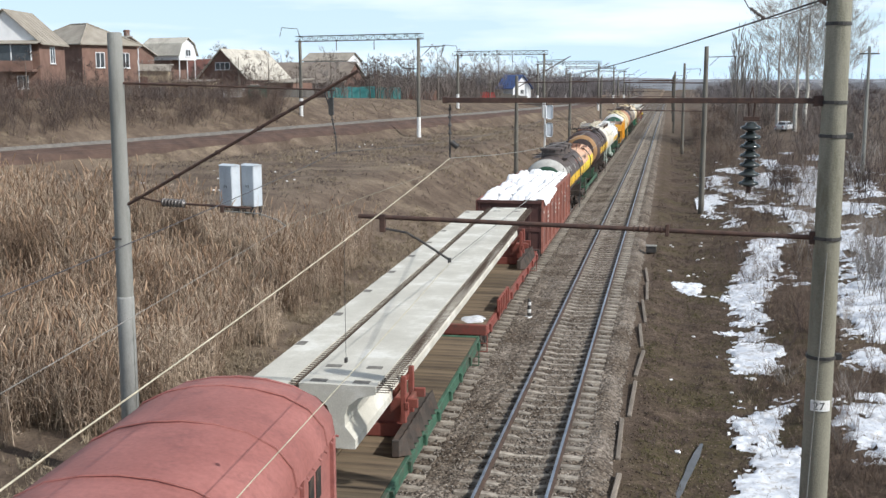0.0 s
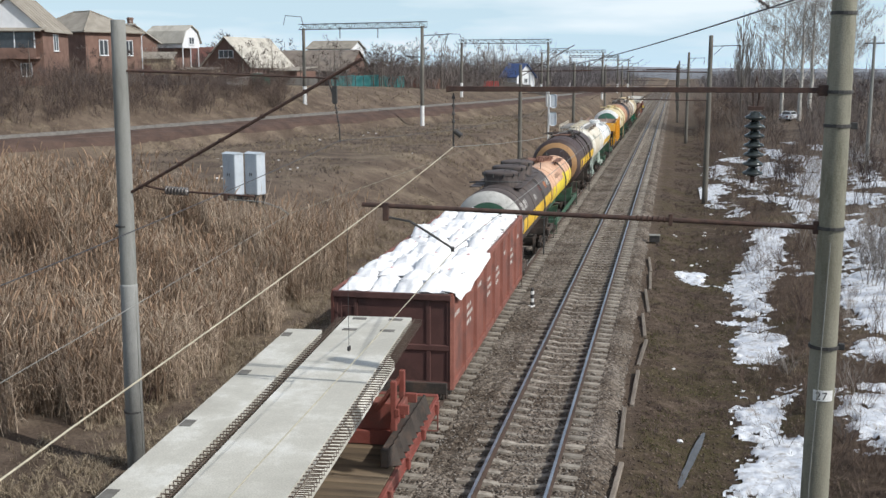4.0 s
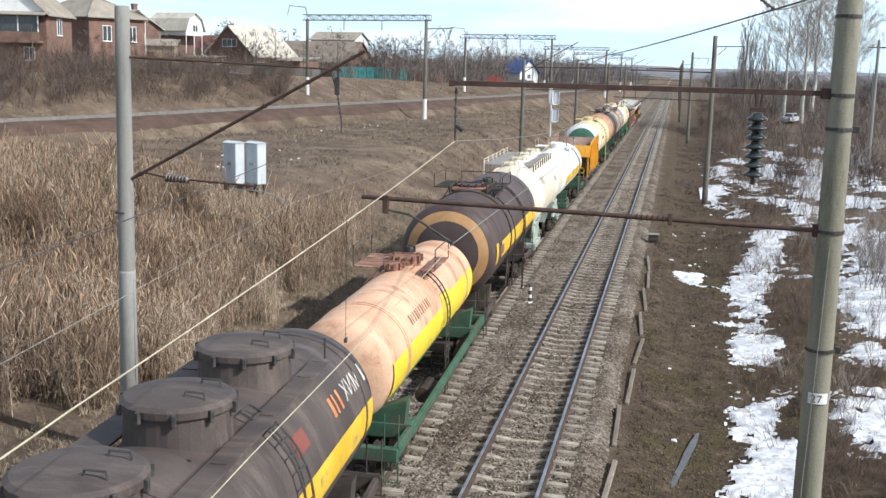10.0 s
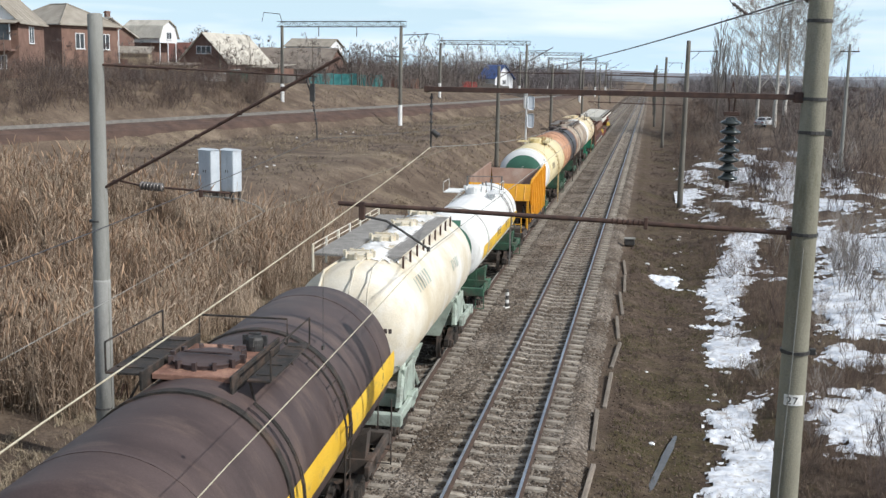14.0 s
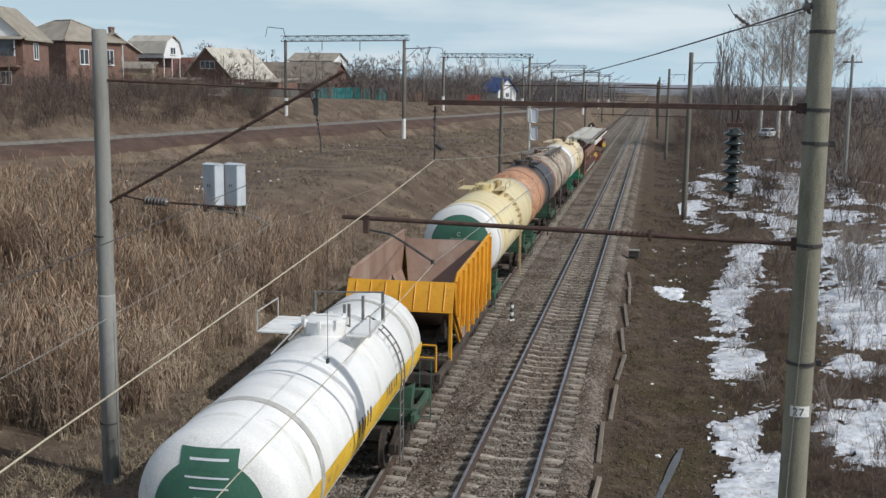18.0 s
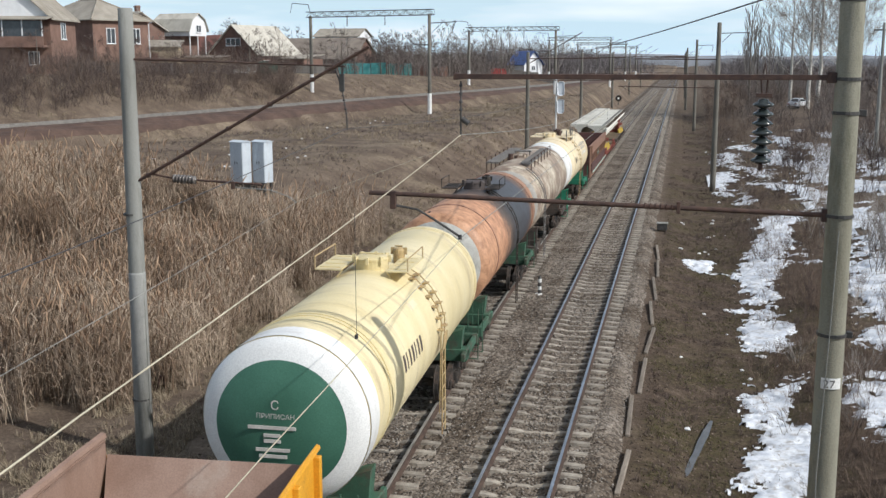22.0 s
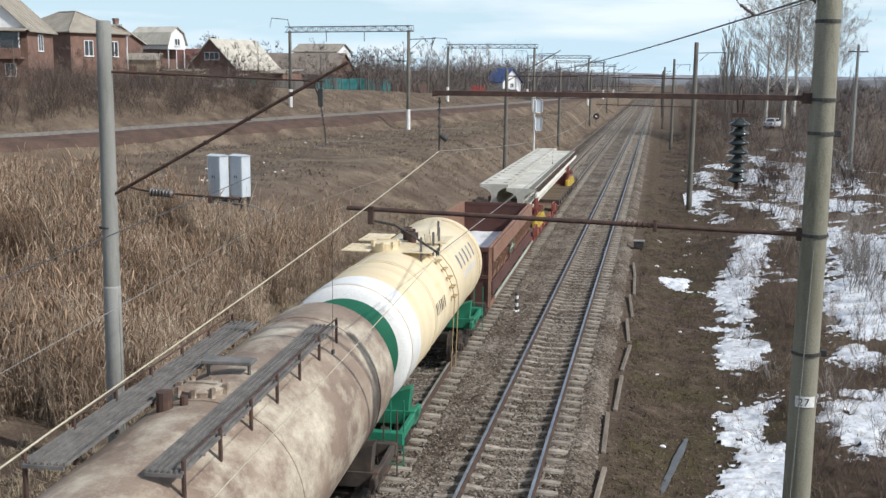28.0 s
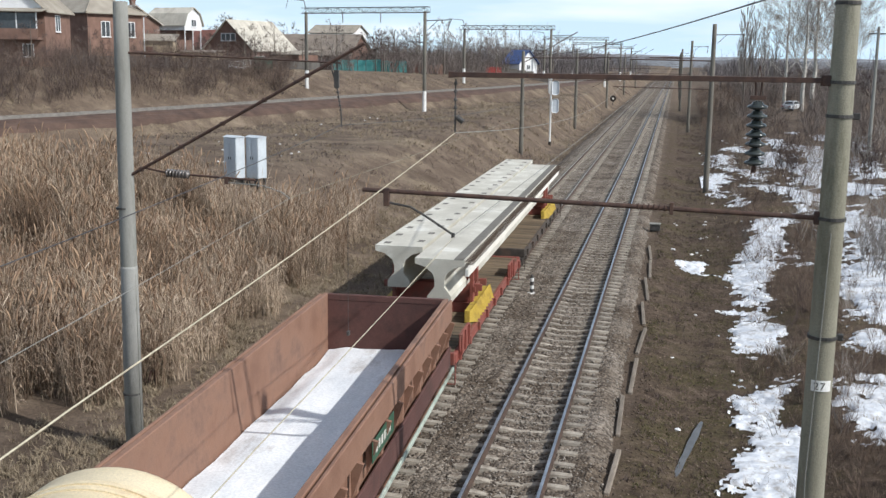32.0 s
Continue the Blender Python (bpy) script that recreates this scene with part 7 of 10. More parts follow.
def tank_rusty():
    w, sh, half, b = tank("tank_wagon", "rust-streaked grey tank wagon with long mesh walkways", 175.8, 188.4, 1.52, 2.86, M["tank_rusty"], M["frame_dark"], head=0.5)
    head_ring(w, sh, 1.12, 1.42, M["ring_pale"])
    head_ring(w, sh, 0.004, 1.12, M["head_green"], name="painted_disc")
    belts(w, sh, (-5.2, -1.0, 4.4), M["tank_rusty"])
    top = sh.zc + sh.r
    for x0, x1 in ((-1.15, -0.62), (0.40, 0.85)):
        bm = bmnew()
        for k in range(7):
            x = x0 + (x1 - x0) * k / 6
            box(bm, x - 0.015, x + 0.015, -3.9, 3.6, top + 0.04, top + 0.08)
        for k in range(11):
            y = -3.9 + k * 0.75
            box(bm, x0, x1, y - 0.02, y + 0.02, top + 0.0, top + 0.045)
        part("walkway", bm, M["mesh_grey"], w)
        xo = x0 if x0 < 0 else x1
        bm = bmnew()
        rod(bm, (xo, -3.9, top + 0.2), (xo, 3.6, top + 0.2), 0.016, seg=5)
        for k in range(7):
            y = -3.85 + k * 1.24
            box(bm, xo - 0.02, xo + 0.02, y - 0.03, y + 0.03, top - 0.45, top + 0.2, 0.004)
        part("railing", bm, M["rust_bar"], w)
    bm = bmnew()
    box(bm, -0.52, 0.30, 0.3, 0.62, top + 0.16, top + 0.22, 0.01)
    for x in (-0.45, 0.22):
        rod(bm, (x, 0.45, top - 0.05), (x, 0.45, top + 0.18), 0.03, seg=6)
    part("foot_plate", bm, M["mesh_grey"], w)
    hatch(w, -0.15, -0.6, top - 0.02, 0.34, 0.12, M["tank_rusty"])
    bm = bmnew()
    rod(bm, (-0.45, -1.3, top - 0.1), (-0.45, -1.3, top + 0.2), 0.12, seg=12)
    rod(bm, (-0.2, -1.2, top - 0.05), (-0.2, -1.2, top + 0.12), 0.06, seg=10)
    part("valve", bm, M["rust_bar"], w)
    bm = bmnew()
    for dx in (0,):
        for dy in (-0.25, 0.25):
            pts = [sh.at(a, 0.12) for a in (62, 50, 38, 26, 14, 2, -12)]
            tube(bm, [(p.x, -4.9 + dy, p.z) for p in pts] + [(1.60, -4.9 + dy, 0.5)], 0.02, 5)
        for a in (60, 50, 40, 30, 20, 10, 0, -10):
            p = sh.at(a, 0.12)
            rod(bm, (p.x, -5.15, p.z), (p.x, -4.65, p.z), 0.016, seg=5)
        for k in range(6):
            rod(bm, (1.60, -5.15, 0.55 + k * 0.32), (1.60, -4.65, 0.55 + k * 0.32), 0.016, seg=5)
    part("ladder", bm, M["mesh_grey"], w)


def tank_sand():
    w, sh, half, b = tank("tank_wagon", "clean pale sand tank wagon with white and green end", 189.6, 202.2, 1.50, 2.84, M["tank_sand"], M["frame_green_bright"], head=0.48)
    bm = bmnew()
    sh.patch(bm, -sh.half + 0.46, -sh.half + 1.45, -90, 270, 0.004, 56)
    part("white_ring", bm, M["tank_white"], w, smooth=True)
    head_ring(w, sh, 1.22, 1.49, M["tank_white"])
    head_ring(w, sh, 0.004, 1.22, M["head_green_fresh"], name="painted_disc")
    belts(w, sh, (-2.9, 5.2), M["tank_sand"], 0.16)
    top = sh.zc + sh.r
    hatch(w, -0.25, -0.9, top, 0.36, 0.22, M["tank_sand"])
    hatch(w, 0.0, 0.9, top, 0.16, 0.30, M["rust_bar"], 4)
    hatch(w, 0.2, 0.5, top, 0.12, 0.25, M["rust_bar"], 4)
    for x0, x1, y0, y1, z in ((-1.35, -0.6, -1.5, -0.3, 0.0), (0.35, 1.1, -1.4, -0.2, 0.0), (-1.3, -0.5, 0.2, 1.5, 0.02), (0.4, 1.2, 0.3, 1.6, 0.0)):
        bm = bmnew()
        box(bm, x0, x1, y0, y1, top + z, top + z + 0.03, 0.005)
        for i in range(3):
            for j in range(4):
                box(bm, x0 + (x1 - x0) * (i + 0.3) / 3, x0 + (x1 - x0) * (i + 0.7) / 3, y0 + (y1 - y0) * (j + 0.3) / 4, y0 + (y1 - y0) * (j + 0.6) / 4, top + z + 0.028, top + z + 0.04)
        part("platform", bm, M["tank_sand"], w)
    for x, y in ((0.8, -1.3), (0.95, -0.3), (0.95, 0.6), (0.7, 1.9), (-0.4, 2.3)):
        bm = bmnew()
        box(bm, x - 0.03, x + 0.03, y - 0.03, y + 0.03, top - 0.25, top + 0.42, 0.005)
        part("rail_post", bm, M["mesh_grey"], w)
    bm = bmnew()
    for s in (0, 1):
        pts = [sh.at(a, 0.10) for a in (60, 46, 32, 18, 4)]
        tube(bm, [(pts[0].x - 0.1, -0.3 + s * 0.75, top + 0.35)] + [(p.x, -0.5 + s * 0.75, p.z) for p in pts] + [(1.52, -0.5 + s * 0.75, 0.8)], 0.013, 5)
    for a in (56, 46, 36, 26, 16, 6):
        p = sh.at(a, 0.06)
        for yy in (-0.45, -0.15):
            box(bm, p.x - 0.05, p.x + 0.08, yy - 0.07, yy + 0.07, p.z - 0.012, p.z + 0.012)
    part("ladder", bm, M["ochre_steel"], w)
    for k in range(5):
        lettering(w, sh, 1.9 + k * 0.62, 1, 0.55, 20, 0.44, M["letter_blue"], name="emblem_bar", seed=51)
    lettering(w, sh, 2.0, 12, 0.2, 9, 0.16, M["cabinet"], seed=53)
    lettering(w, sh, -2.9, 7, 0.24, 4, 0.3, M["letter_dark"], seed=55)
    bm = bmnew()
    sh.patch(bm, -1.9, -1.3, 26, 32)
    part("marking", bm, M["tank_cream"], w)


covered_wagon()
flat_wagon(16.2, 31.9, "flat wagon with plank deck and green frame under concrete beams", M["frame_green"], (), M["frame_red"])
flat_wagon(32.4, 48.6, "flat wagon with plank deck and red-brown frame under concrete beams", M["frame_red"], ((-5.5, -4.3), (-4.2, -3.0)), M["frame_red"])
beam_support("red-brown steel cradle holding concrete beams on a flat wagon", 22.2, M["frame_red"], M["frame_dark"])
beam_support("red-brown steel cradle holding concrete beams on a flat wagon", 44.8, M["frame_red"], M["frame_dark"])
bridge_beam("pale concrete bridge beam with rusty bars along both edges", 18.65, 47.2, 0.53, 3.42, (-1, 1), (), 1.50, True)
bridge_beam("pale concrete bridge beam with notched outer edge", 18.2, 45.8, -0.83, 3.42, (), (-1,), 0.78)
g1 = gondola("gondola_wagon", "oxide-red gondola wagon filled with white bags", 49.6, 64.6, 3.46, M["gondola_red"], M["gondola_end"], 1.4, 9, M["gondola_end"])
bag_load(49.6, 64.6, 3.46)
rs = random.Random(31)
for k in range(8):
    y = -7.46 + 0.95 + k * 1.846
    for z, n in ((2.55, 3), (2.32, 4), (2.1, 3)) if k in (1, 3, 4, 6) else ((2.75, 3),):
        bm = bmnew()
        for j in range(n):
            x0 = y - 0.38 + j * 0.26
            box(bm, 1.526, 1.531, x0, x0 + rs.uniform(0.12, 0.2), z, z + 0.11)
        part("stencil_line", bm, M["letter_pale"], g1)
tank_chem()
tank_peach()
tank_brown()
tank_cement()
tank_white()
dump_wagon()
tank_cream()
tank_patched()
tank_rusty()
tank_sand()
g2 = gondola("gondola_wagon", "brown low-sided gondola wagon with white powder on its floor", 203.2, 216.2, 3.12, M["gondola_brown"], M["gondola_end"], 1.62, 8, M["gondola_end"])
def powder_load():
    """White powder lying unevenly over a gondola's floor."""
    w = wagon("powder_load", "thin layer of white powder over a gondola floor", 203.2, 216.2, "powder")
    xs, ys = np.linspace(-1.44, 1.44, 30), np.linspace(-6.38, 6.38, 100)
    me = grid_mesh("powder", xs, ys, lambda a, b: 1.80 + 0.05 * wave(a, b, 1.5) + 0.02 * wave(a, b, 5.0) - 0.16 * sstep(0.9, 1.44, np.abs(a)) * (0.6 + 0.5 * wave(a, b, 0.9)), M["floor_frost"])
    ob = new("powder", me)
    ob.parent = w


powder_load()
flat_wagon(217.2, 232.2, "flat wagon with plank deck and maroon frame under concrete beams", M["frame_red"], ((-6.6, -5.2), (3.2, 4.6)), M["frame_red"])
flat_wagon(232.9, 249.0, "last flat wagon with plank deck under concrete beams", M["frame_dark"], (), M["frame_red"])
beam_support("red-brown cradle with dull yellow wedges on a flat wagon", 222.6, M["frame_red"], M["yellow_dull"])
beam_support("red-brown cradle with dull yellow wedges on a flat wagon", 243.4, M["frame_red"], M["yellow_dull"])
bridge_beam("pale concrete bridge beam with rows of dark lifting recesses", 221.4, 249.0, -0.85, 3.45, (), (-1, 1), 1.45)
bridge_beam("pale concrete bridge beam with an edge coloured as sunlit", 219.7, 246.6, 0.72, 3.45, (1,), (1,), 1.42)


def dump_sides():
    """Boards and brackets on the outside of the low-sided wagon, with a green plate."""
    for s in (-1, 1):
        bm = bmnew()
        box(bm, s * 1.66 - 0.035, s * 1.66 + 0.035, -6.4, 6.4, 2.62, 3.14, 0.015)
        part("upper_board", bm, M["gondola_brown"], g2)
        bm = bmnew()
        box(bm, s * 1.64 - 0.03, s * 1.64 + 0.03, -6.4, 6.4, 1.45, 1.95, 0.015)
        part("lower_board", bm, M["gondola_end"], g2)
        for k in range(13):
            y = -6.2 + k * 12.4 / 12
            bm = bmnew()
            v = [bm.verts.new((s * px, y + dy, pz)) for dy in (-0.04, 0.04) for px, pz in ((1.58, 2.66), (1.80, 2.60), (1.60, 1.98))]
            for f in ((0, 1, 2), (5, 4, 3), (0, 3, 4, 1), (1, 4, 5, 2), (2, 5, 3, 0)):
                bm.faces.new([v[i] for i in f])
            bmesh.ops.recalc_face_normals(bm, faces=bm.faces[:])
            part("bracket", bm, M["gondola_brown"], g2)
        bm = bmnew()
        box(bm, s * 1.74 - 0.03, s * 1.74 + 0.03, -6.4, 6.4, 1.34, 1.44, 0.015)
        part("foot_rail", bm, M["frame_grey"], g2)
    bm = bmnew()
    box(bm, 1.70, 1.716, PLATE - 0.85, PLATE + 0.85, 2.22, 2.60, 0.004)
    plate_ = part("sign_plate", bm, M["head_green"], g2, "green enamel plate")
    bm = bmnew()
    for k in range(6):
        box(bm, 1.715, 1.722, PLATE - 0.62 + k * 0.21, PLATE - 0.50 + k * 0.21, 2.34, 2.50)
    part("marking", bm, M["letter_pale"], plate_)


PLATE = -1.3
dump_sides()


def deck_heap(name, label, s, x, w_, l_, hgt, category, mat):
    """A ragged low heap lying on a wagon deck."""
    t = wagon(name, label, s - l_ / 2, s + l_ / 2, category)
    xs, ys = np.linspace(-w_ / 2, w_ / 2, 14), np.linspace(-l_ / 2, l_ / 2, 18)

    def top_(a, b):
        d = 1 - (2 * a / w_) ** 2 - (2 * b / l_) ** 2 + 0.5 * wave(a, b, 5.0, s) + 0.25 * wave(a, b, 13.0, s)
        return 1.30 + np.clip(d, -0.3, 1) * hgt
    me = grid_mesh(name, xs + 0.0, ys, top_, mat)
    ob = new(name.replace("_heap", "_layer"), me)
    ob.parent = t
    ob.matrix_basis = pose(x, 0, 0)


deck_heap("snow_heap", "dirty melting snow lying on a plank deck", 33.8, 0.95, 0.9, 1.1, 0.07, "snow", M["snow"])
deck_heap("plastic_heap", "crumpled white plastic sheet on a wagon deck", 45.6, 1.2, 0.5, 1.2, 0.45, "plastic", M["plastic"])


def beam_edge():
    """Lip coloured as sunlit concrete and dirty band along the outer beam of the last pair."""
    for ob, s, length in TRAIN:
        if ob.name.startswith("bridge_beam") and abs(s - 233.15) < 0.01:
            h = length / 2
            bm = bmnew()
            box(bm, 1.45, 1.55, -h, h, 2.98, 3.20, 0.01)
            part("whitewashed_lip", bm, M["beam_white"], ob)
            bm = bmnew()
            box(bm, 1.12, 1.40, -h, h, 3.44, 3.455, 0.0)
            part("dirty_band", bm, M["pocket"], ob, "dark dirty band along the flange")


beam_edge()


# ---------------------------------------------------------------- the raised line on the left
def bank_line(y):
    return float(bank_x(y))


def bank_z(y):
    return land1(bank_line(y), y) + 0.42


def bank_track():
    t = thing("track_bank", "older track on a raised rusty-brown embankment", "railway track", kind="structure")
    ys = list(np.concatenate([np.arange(40, 260, 3.0), np.arange(260, 700, 12.0)]))
    for off in (-0.8, 0.8):
        verts, faces = [], []
        sec = [(-0.07, -0.17), (0.07, -0.17), (0.04, 0.0), (-0.04, 0.0)]
        for y in ys:
            dx = bank_line(y + 1) - bank_line(y - 1)
            n = Vector((1, -dx / 2)).normalized()
            z = bank_z(y)
            for o, h in sec:
                verts.append((bank_line(y) + (off + o) * n.x, y + (off + o) * n.y, z + h))
        for j in range(len(ys) - 1):
            for k in range(4):
                a, b = 4 * j + k, 4 * j + (k + 1) % 4
                faces.append((a, b, b + 4, a + 4))
        r = new("rail", mesh_of("rail", verts, faces, M["old_rail"]))
        r.parent = t
    verts, faces = [], []
    me = sleeper_mesh()
    y = 45.0
    while y < 240:
        a = math.atan((bank_line(y + 1) - bank_line(y - 1)) / 2)
        m = pose(bank_line(y), y, bank_z(y) - 0.17, 0, 0, -math.degrees(a))
        k = len(verts)
        verts += [tuple(m @ v.co) for v in me.vertices]
        faces += [tuple(k + i for i in p.vertices) for p in me.polygons]
        y += 0.72
    far = new("far_sleepers", mesh_of("far_sleepers", verts, faces, M["old_sleeper"]))
    far.parent = t
    far["kind"] = "stuff"
    # bed
    xs = np.linspace(-3.6, 5.4, 26)
    verts, faces = [], []
    for j, y in enumerate(ys):
        dx = bank_line(y + 1) - bank_line(y - 1)
        n = Vector((1, -dx / 2)).normalized()
        z = bank_z(y)
        for x in xs:
            px, py = bank_line(y) + x * n.x, y + x * n.y
            top = z - 0.16 - 0.95 * float(sstep(1.7, 3.4, np.array(abs(x))))
            wide = (4.0 if y < 140 else 3.4) + 0.12 * math.sin(y * 1.7)
            low = land1(px, py) + 0.08 - 0.5 * float(sstep(wide - 0.8, wide + 0.6, np.array(x)))
            edge = abs(x) > 3.3
            verts.append((px, py, (low if edge else max(top, low)) + 0.03 * math.sin(7 * x + 3.1 * y) - (0.35 if x < -3.5 else 0)))
    k = len(xs)
    for j in range(len(ys) - 1):
        for i in range(k - 1):
            faces.append((j * k + i, j * k + i + 1, (j + 1) * k + i + 1, (j + 1) * k + i))
    M["bank_bed"] = surf("rusty brown old ballast", (0.062, 0.039, 0.031), (0.115, 0.074, 0.057), 0.7, 0.95, bump=0.8, fine=15)
    tagged(new("bank_ballast", mesh_of("bank_ballast", verts, faces, M["bank_bed"])), "rusty brown ballast of the raised line", "ballast", kind="structure")


bank_track()


def bank_kerb():
    """Whitewashed stones along the far edge of the raised line."""
    rnd = random.Random(3)
    t = thing("edge_stones", "row of whitewashed stones along a railway embankment", "stones")
    me = cached("edge_stone", lambda b: box(b, -0.22, 0.22, -0.55, 0.55, -0.1, 0.16, 0.06), M["white_paint"])
    y = 148.0
    while y < 205:
        if rnd.random() < 0.75:
            a = math.degrees(math.atan((bank_line(y + 1) - bank_line(y - 1)) / 2))
            x = bank_line(y) - 4.0
            share("edge_stone", me, t, pose(x, y, land1(x, y) + 0.02, 0, rnd.uniform(-8, 8), -a + rnd.uniform(-12, 12)))
        y += rnd.uniform(1.4, 2.6)


bank_kerb()


# ---------------------------------------------------------------- snow on the right
def snow_field(name, x0, x1, y0, y1, nx, ny, bias, label):
    xs, ys = np.linspace(x0, x1, nx), np.linspace(y0, y1, ny)
    D = np.zeros((ny, nx))
    for j, y in enumerate(ys):
        for i, x in enumerate(xs):
            D[j, i] = frac(x * 1.5, y * 0.7, 0.24, 4.0) * 0.50 + 0.46 * frac(x, y, 1.1, 9.0) + 0.32 * frac(x, y, 4.0, 2.0) + bias(x, y)
    X, Y = np.meshgrid(xs, ys)
    T = np.clip(D * 0.32, -0.06, 0.10)

    def z(a, b):
        return land(a, b) + T + 0.012
    keep = (D[:-1, :-1] > -0.12) & (D[1:, :-1] > -0.12) & (D[:-1, 1:] > -0.12) & (D[1:, 1:] > -0.12)
    ob = new(name, grid_mesh(name, xs, ys, z, M["snow"], keep))
    return tagged(ob, label, "snow", kind="stuff")


# melting patches: centre, half widths, and lean across the bank
PATCHES = ((3.1, 38.6, 1.5, 3.4, 0.0), (3.6, 46.5, 1.35, 8.5, 0.06), (4.8, 57.0, 1.6, 8.0, 0.15), (6.0, 64.0, 1.9, 6.0, 0.1),
           (3.1, 31.0, 1.25, 4.0, 0.1), (3.0, 26.5, 1.25, 5.5, 0.12), (2.9, 20.0, 1.05, 5.0, 0.0), (8.9, 46.0, 3.3, 13.0, 0.12), (11.0, 57.0, 4.2, 12.0, 0.1),
           (6.2, 30.0, 2.6, 5.0, 0.1), (9.6, 31.0, 3.4, 6.5, 0.0), (7.4, 37.0, 2.0, 4.0, 0.0), (2.6, 88.0, 2.4, 9.0, 0.06), (4.4, 104.0, 2.0, 10.0, 0.05), (15.0, 56.0, 6.0, 20.0, 0.0), (1.1, 51.7, 1.0, 2.3, 0.0))


def snow_bias(x, y):
    v = max(1 - math.hypot((x - cx - k * (y - cy)) / rx, (y - cy) / ry) for cx, cy, rx, ry, k in PATCHES)
    # thin streaks down the bank further on
    v = max(v, 0.72 * (1 - math.hypot((x - 10.5) / 7.5, (y - 92) / 36.0)) + 0.30 * math.sin(1.5 * x + 0.20 * y + math.sin(0.4 * y)))
    # brown grass mounds stand clear of it
    for cx, cy, rx, ry in ((5.6, 43.0, 1.25, 5.2), (6.6, 34.6, 1.9, 1.6), (4.2, 30.2, 0.9, 2.2), (5.4, 25.4, 1.5, 1.3), (8.0, 38.5, 0.9, 1.0)):
        v -= 0.62 * math.exp(-((x - cx) / rx) ** 2 - ((y - cy) / ry) ** 2)
    return -0.40 + 1.15 * max(-0.4, min(v, 0.85))


snow_field("snow_patches", 0.2, 20.0, 12.0, 58.0, 240, 480, snow_bias, "patchy melting old snow among dry bushes")
snow_field("snow_patches", 2.2, 26.0, 58.0, 130.0, 130, 260, snow_bias, "thin streaks of melting snow on a bank")


# ---------------------------------------------------------------- plants
def cloud(name, templates, places, material, label, category, kind="stuff"):
    """Many small pieces in one mesh: templates are (verts, faces of 3 or 4), places are (template, matrix)."""
    verts, faces, base = [], [], 0
    for k, m in places:
        v, f = templates[k]
        a = np.array(m)
        verts.append(v @ a[:3, :3].T + a[:3, 3])
        faces.append(f + base)
        base += len(v)
    V = np.concatenate(verts)
    F = np.concatenate(faces)
    me = bpy.data.meshes.new(name)
    me.vertices.add(len(V))
    me.vertices.foreach_set("co", V.astype(np.float32).ravel())
    me.loops.add(F.size)
    me.loops.foreach_set("vertex_index", F.astype(np.int32).ravel())
    me.polygons.add(len(F))
    me.polygons.foreach_set("loop_start", np.arange(0, F.size, 3, dtype=np.int32))
    me.update(calc_edges=True)
    me.materials.append(material)
    return tagged(new(name, me), label, category, kind=kind)


def tri_tube(pts, radii):
    """A three-sided tapering stalk, as triangles."""
    V, F = [], []
    for (p, r) in zip(pts, radii):
        for k in range(3):
            a = k * math.tau / 3
            V.append((p[0] + r * math.cos(a), p[1] + r * math.sin(a), p[2]))
    for j in range(len(pts) - 1):
        for k in range(3):
            a, b = 3 * j + k, 3 * j + (k + 1) % 3
            F += [(a, b, b + 3), (a, b + 3, a + 3)]
    return V, F


def ribbon(p, q, r, rnd):
    """A far twig: one tapering blade."""
    a = rnd.uniform(0, math.pi)
    w = Vector((math.cos(a), math.sin(a), 0.2)) * r * 0.8
    return [tuple(p - w), tuple(p + w), tuple(q + w * 0.5), tuple(q - w * 0.5)], [(0, 1, 2), (0, 2, 3)]


def merge(parts_):
    V, F = [], []
    for v, f in parts_:
        k = len(V)
        V += list(v)
        F += [tuple(i + k for i in t) for t in f]
    return np.array(V, float), np.array(F, int)


def reed_template(rnd, plume=True):
    """A stalk with long drooping leaf blades and a nodding plume."""
    h = rnd.uniform(1.3, 2.7)
    lean = rnd.uniform(0.05, 0.45)
    d = rnd.uniform(0, math.tau)
    pts = [(lean * (f ** 2) * math.cos(d), lean * (f ** 2) * math.sin(d), h * f) for f in (0, 0.5, 1.0)]
    out = [tri_tube(pts, (0.013, 0.010, 0.006))]
    for _ in range(7):
        f = rnd.uniform(0.12, 0.92)
        b = rnd.uniform(0, math.tau)
        L = rnd.uniform(0.3, 0.75)
        p = Vector((lean * f * f * math.cos(d), lean * f * f * math.sin(d), h * f))
        q = p + Vector((math.cos(b) * L * 0.55, math.sin(b) * L * 0.55, L * rnd.uniform(0.1, 0.45)))
        r = q + Vector((math.cos(b) * L * 0.45, math.sin(b) * L * 0.45, -L * rnd.uniform(0.2, 0.75)))
        s = Vector((-math.sin(b), math.cos(b), rnd.uniform(-0.5, 0.5))) * rnd.uniform(0.005, 0.012)
        V = [tuple(p - s * 0.6), tuple(p + s * 0.6), tuple(q - s), tuple(q + s), tuple(r)]
        out.append((V, [(0, 1, 3), (0, 3, 2), (2, 3, 4)]))
    tip = None
    if plume:
        t = Vector(pts[-1])
        e = Vector((math.cos(d), math.sin(d), 0)) * 0.16
        tip = merge([tri_tube([tuple(t - Vector((0, 0, 0.04))), tuple(t + e * 0.3 + Vector((0, 0, 0.12))), tuple(t + e * 0.8 + Vector((0, 0, 0.28))), tuple(t + e * 1.3 + Vector((0, 0, 0.36)))], (0.006, 0.030, 0.024, 0.004))])
    return merge(out), tip


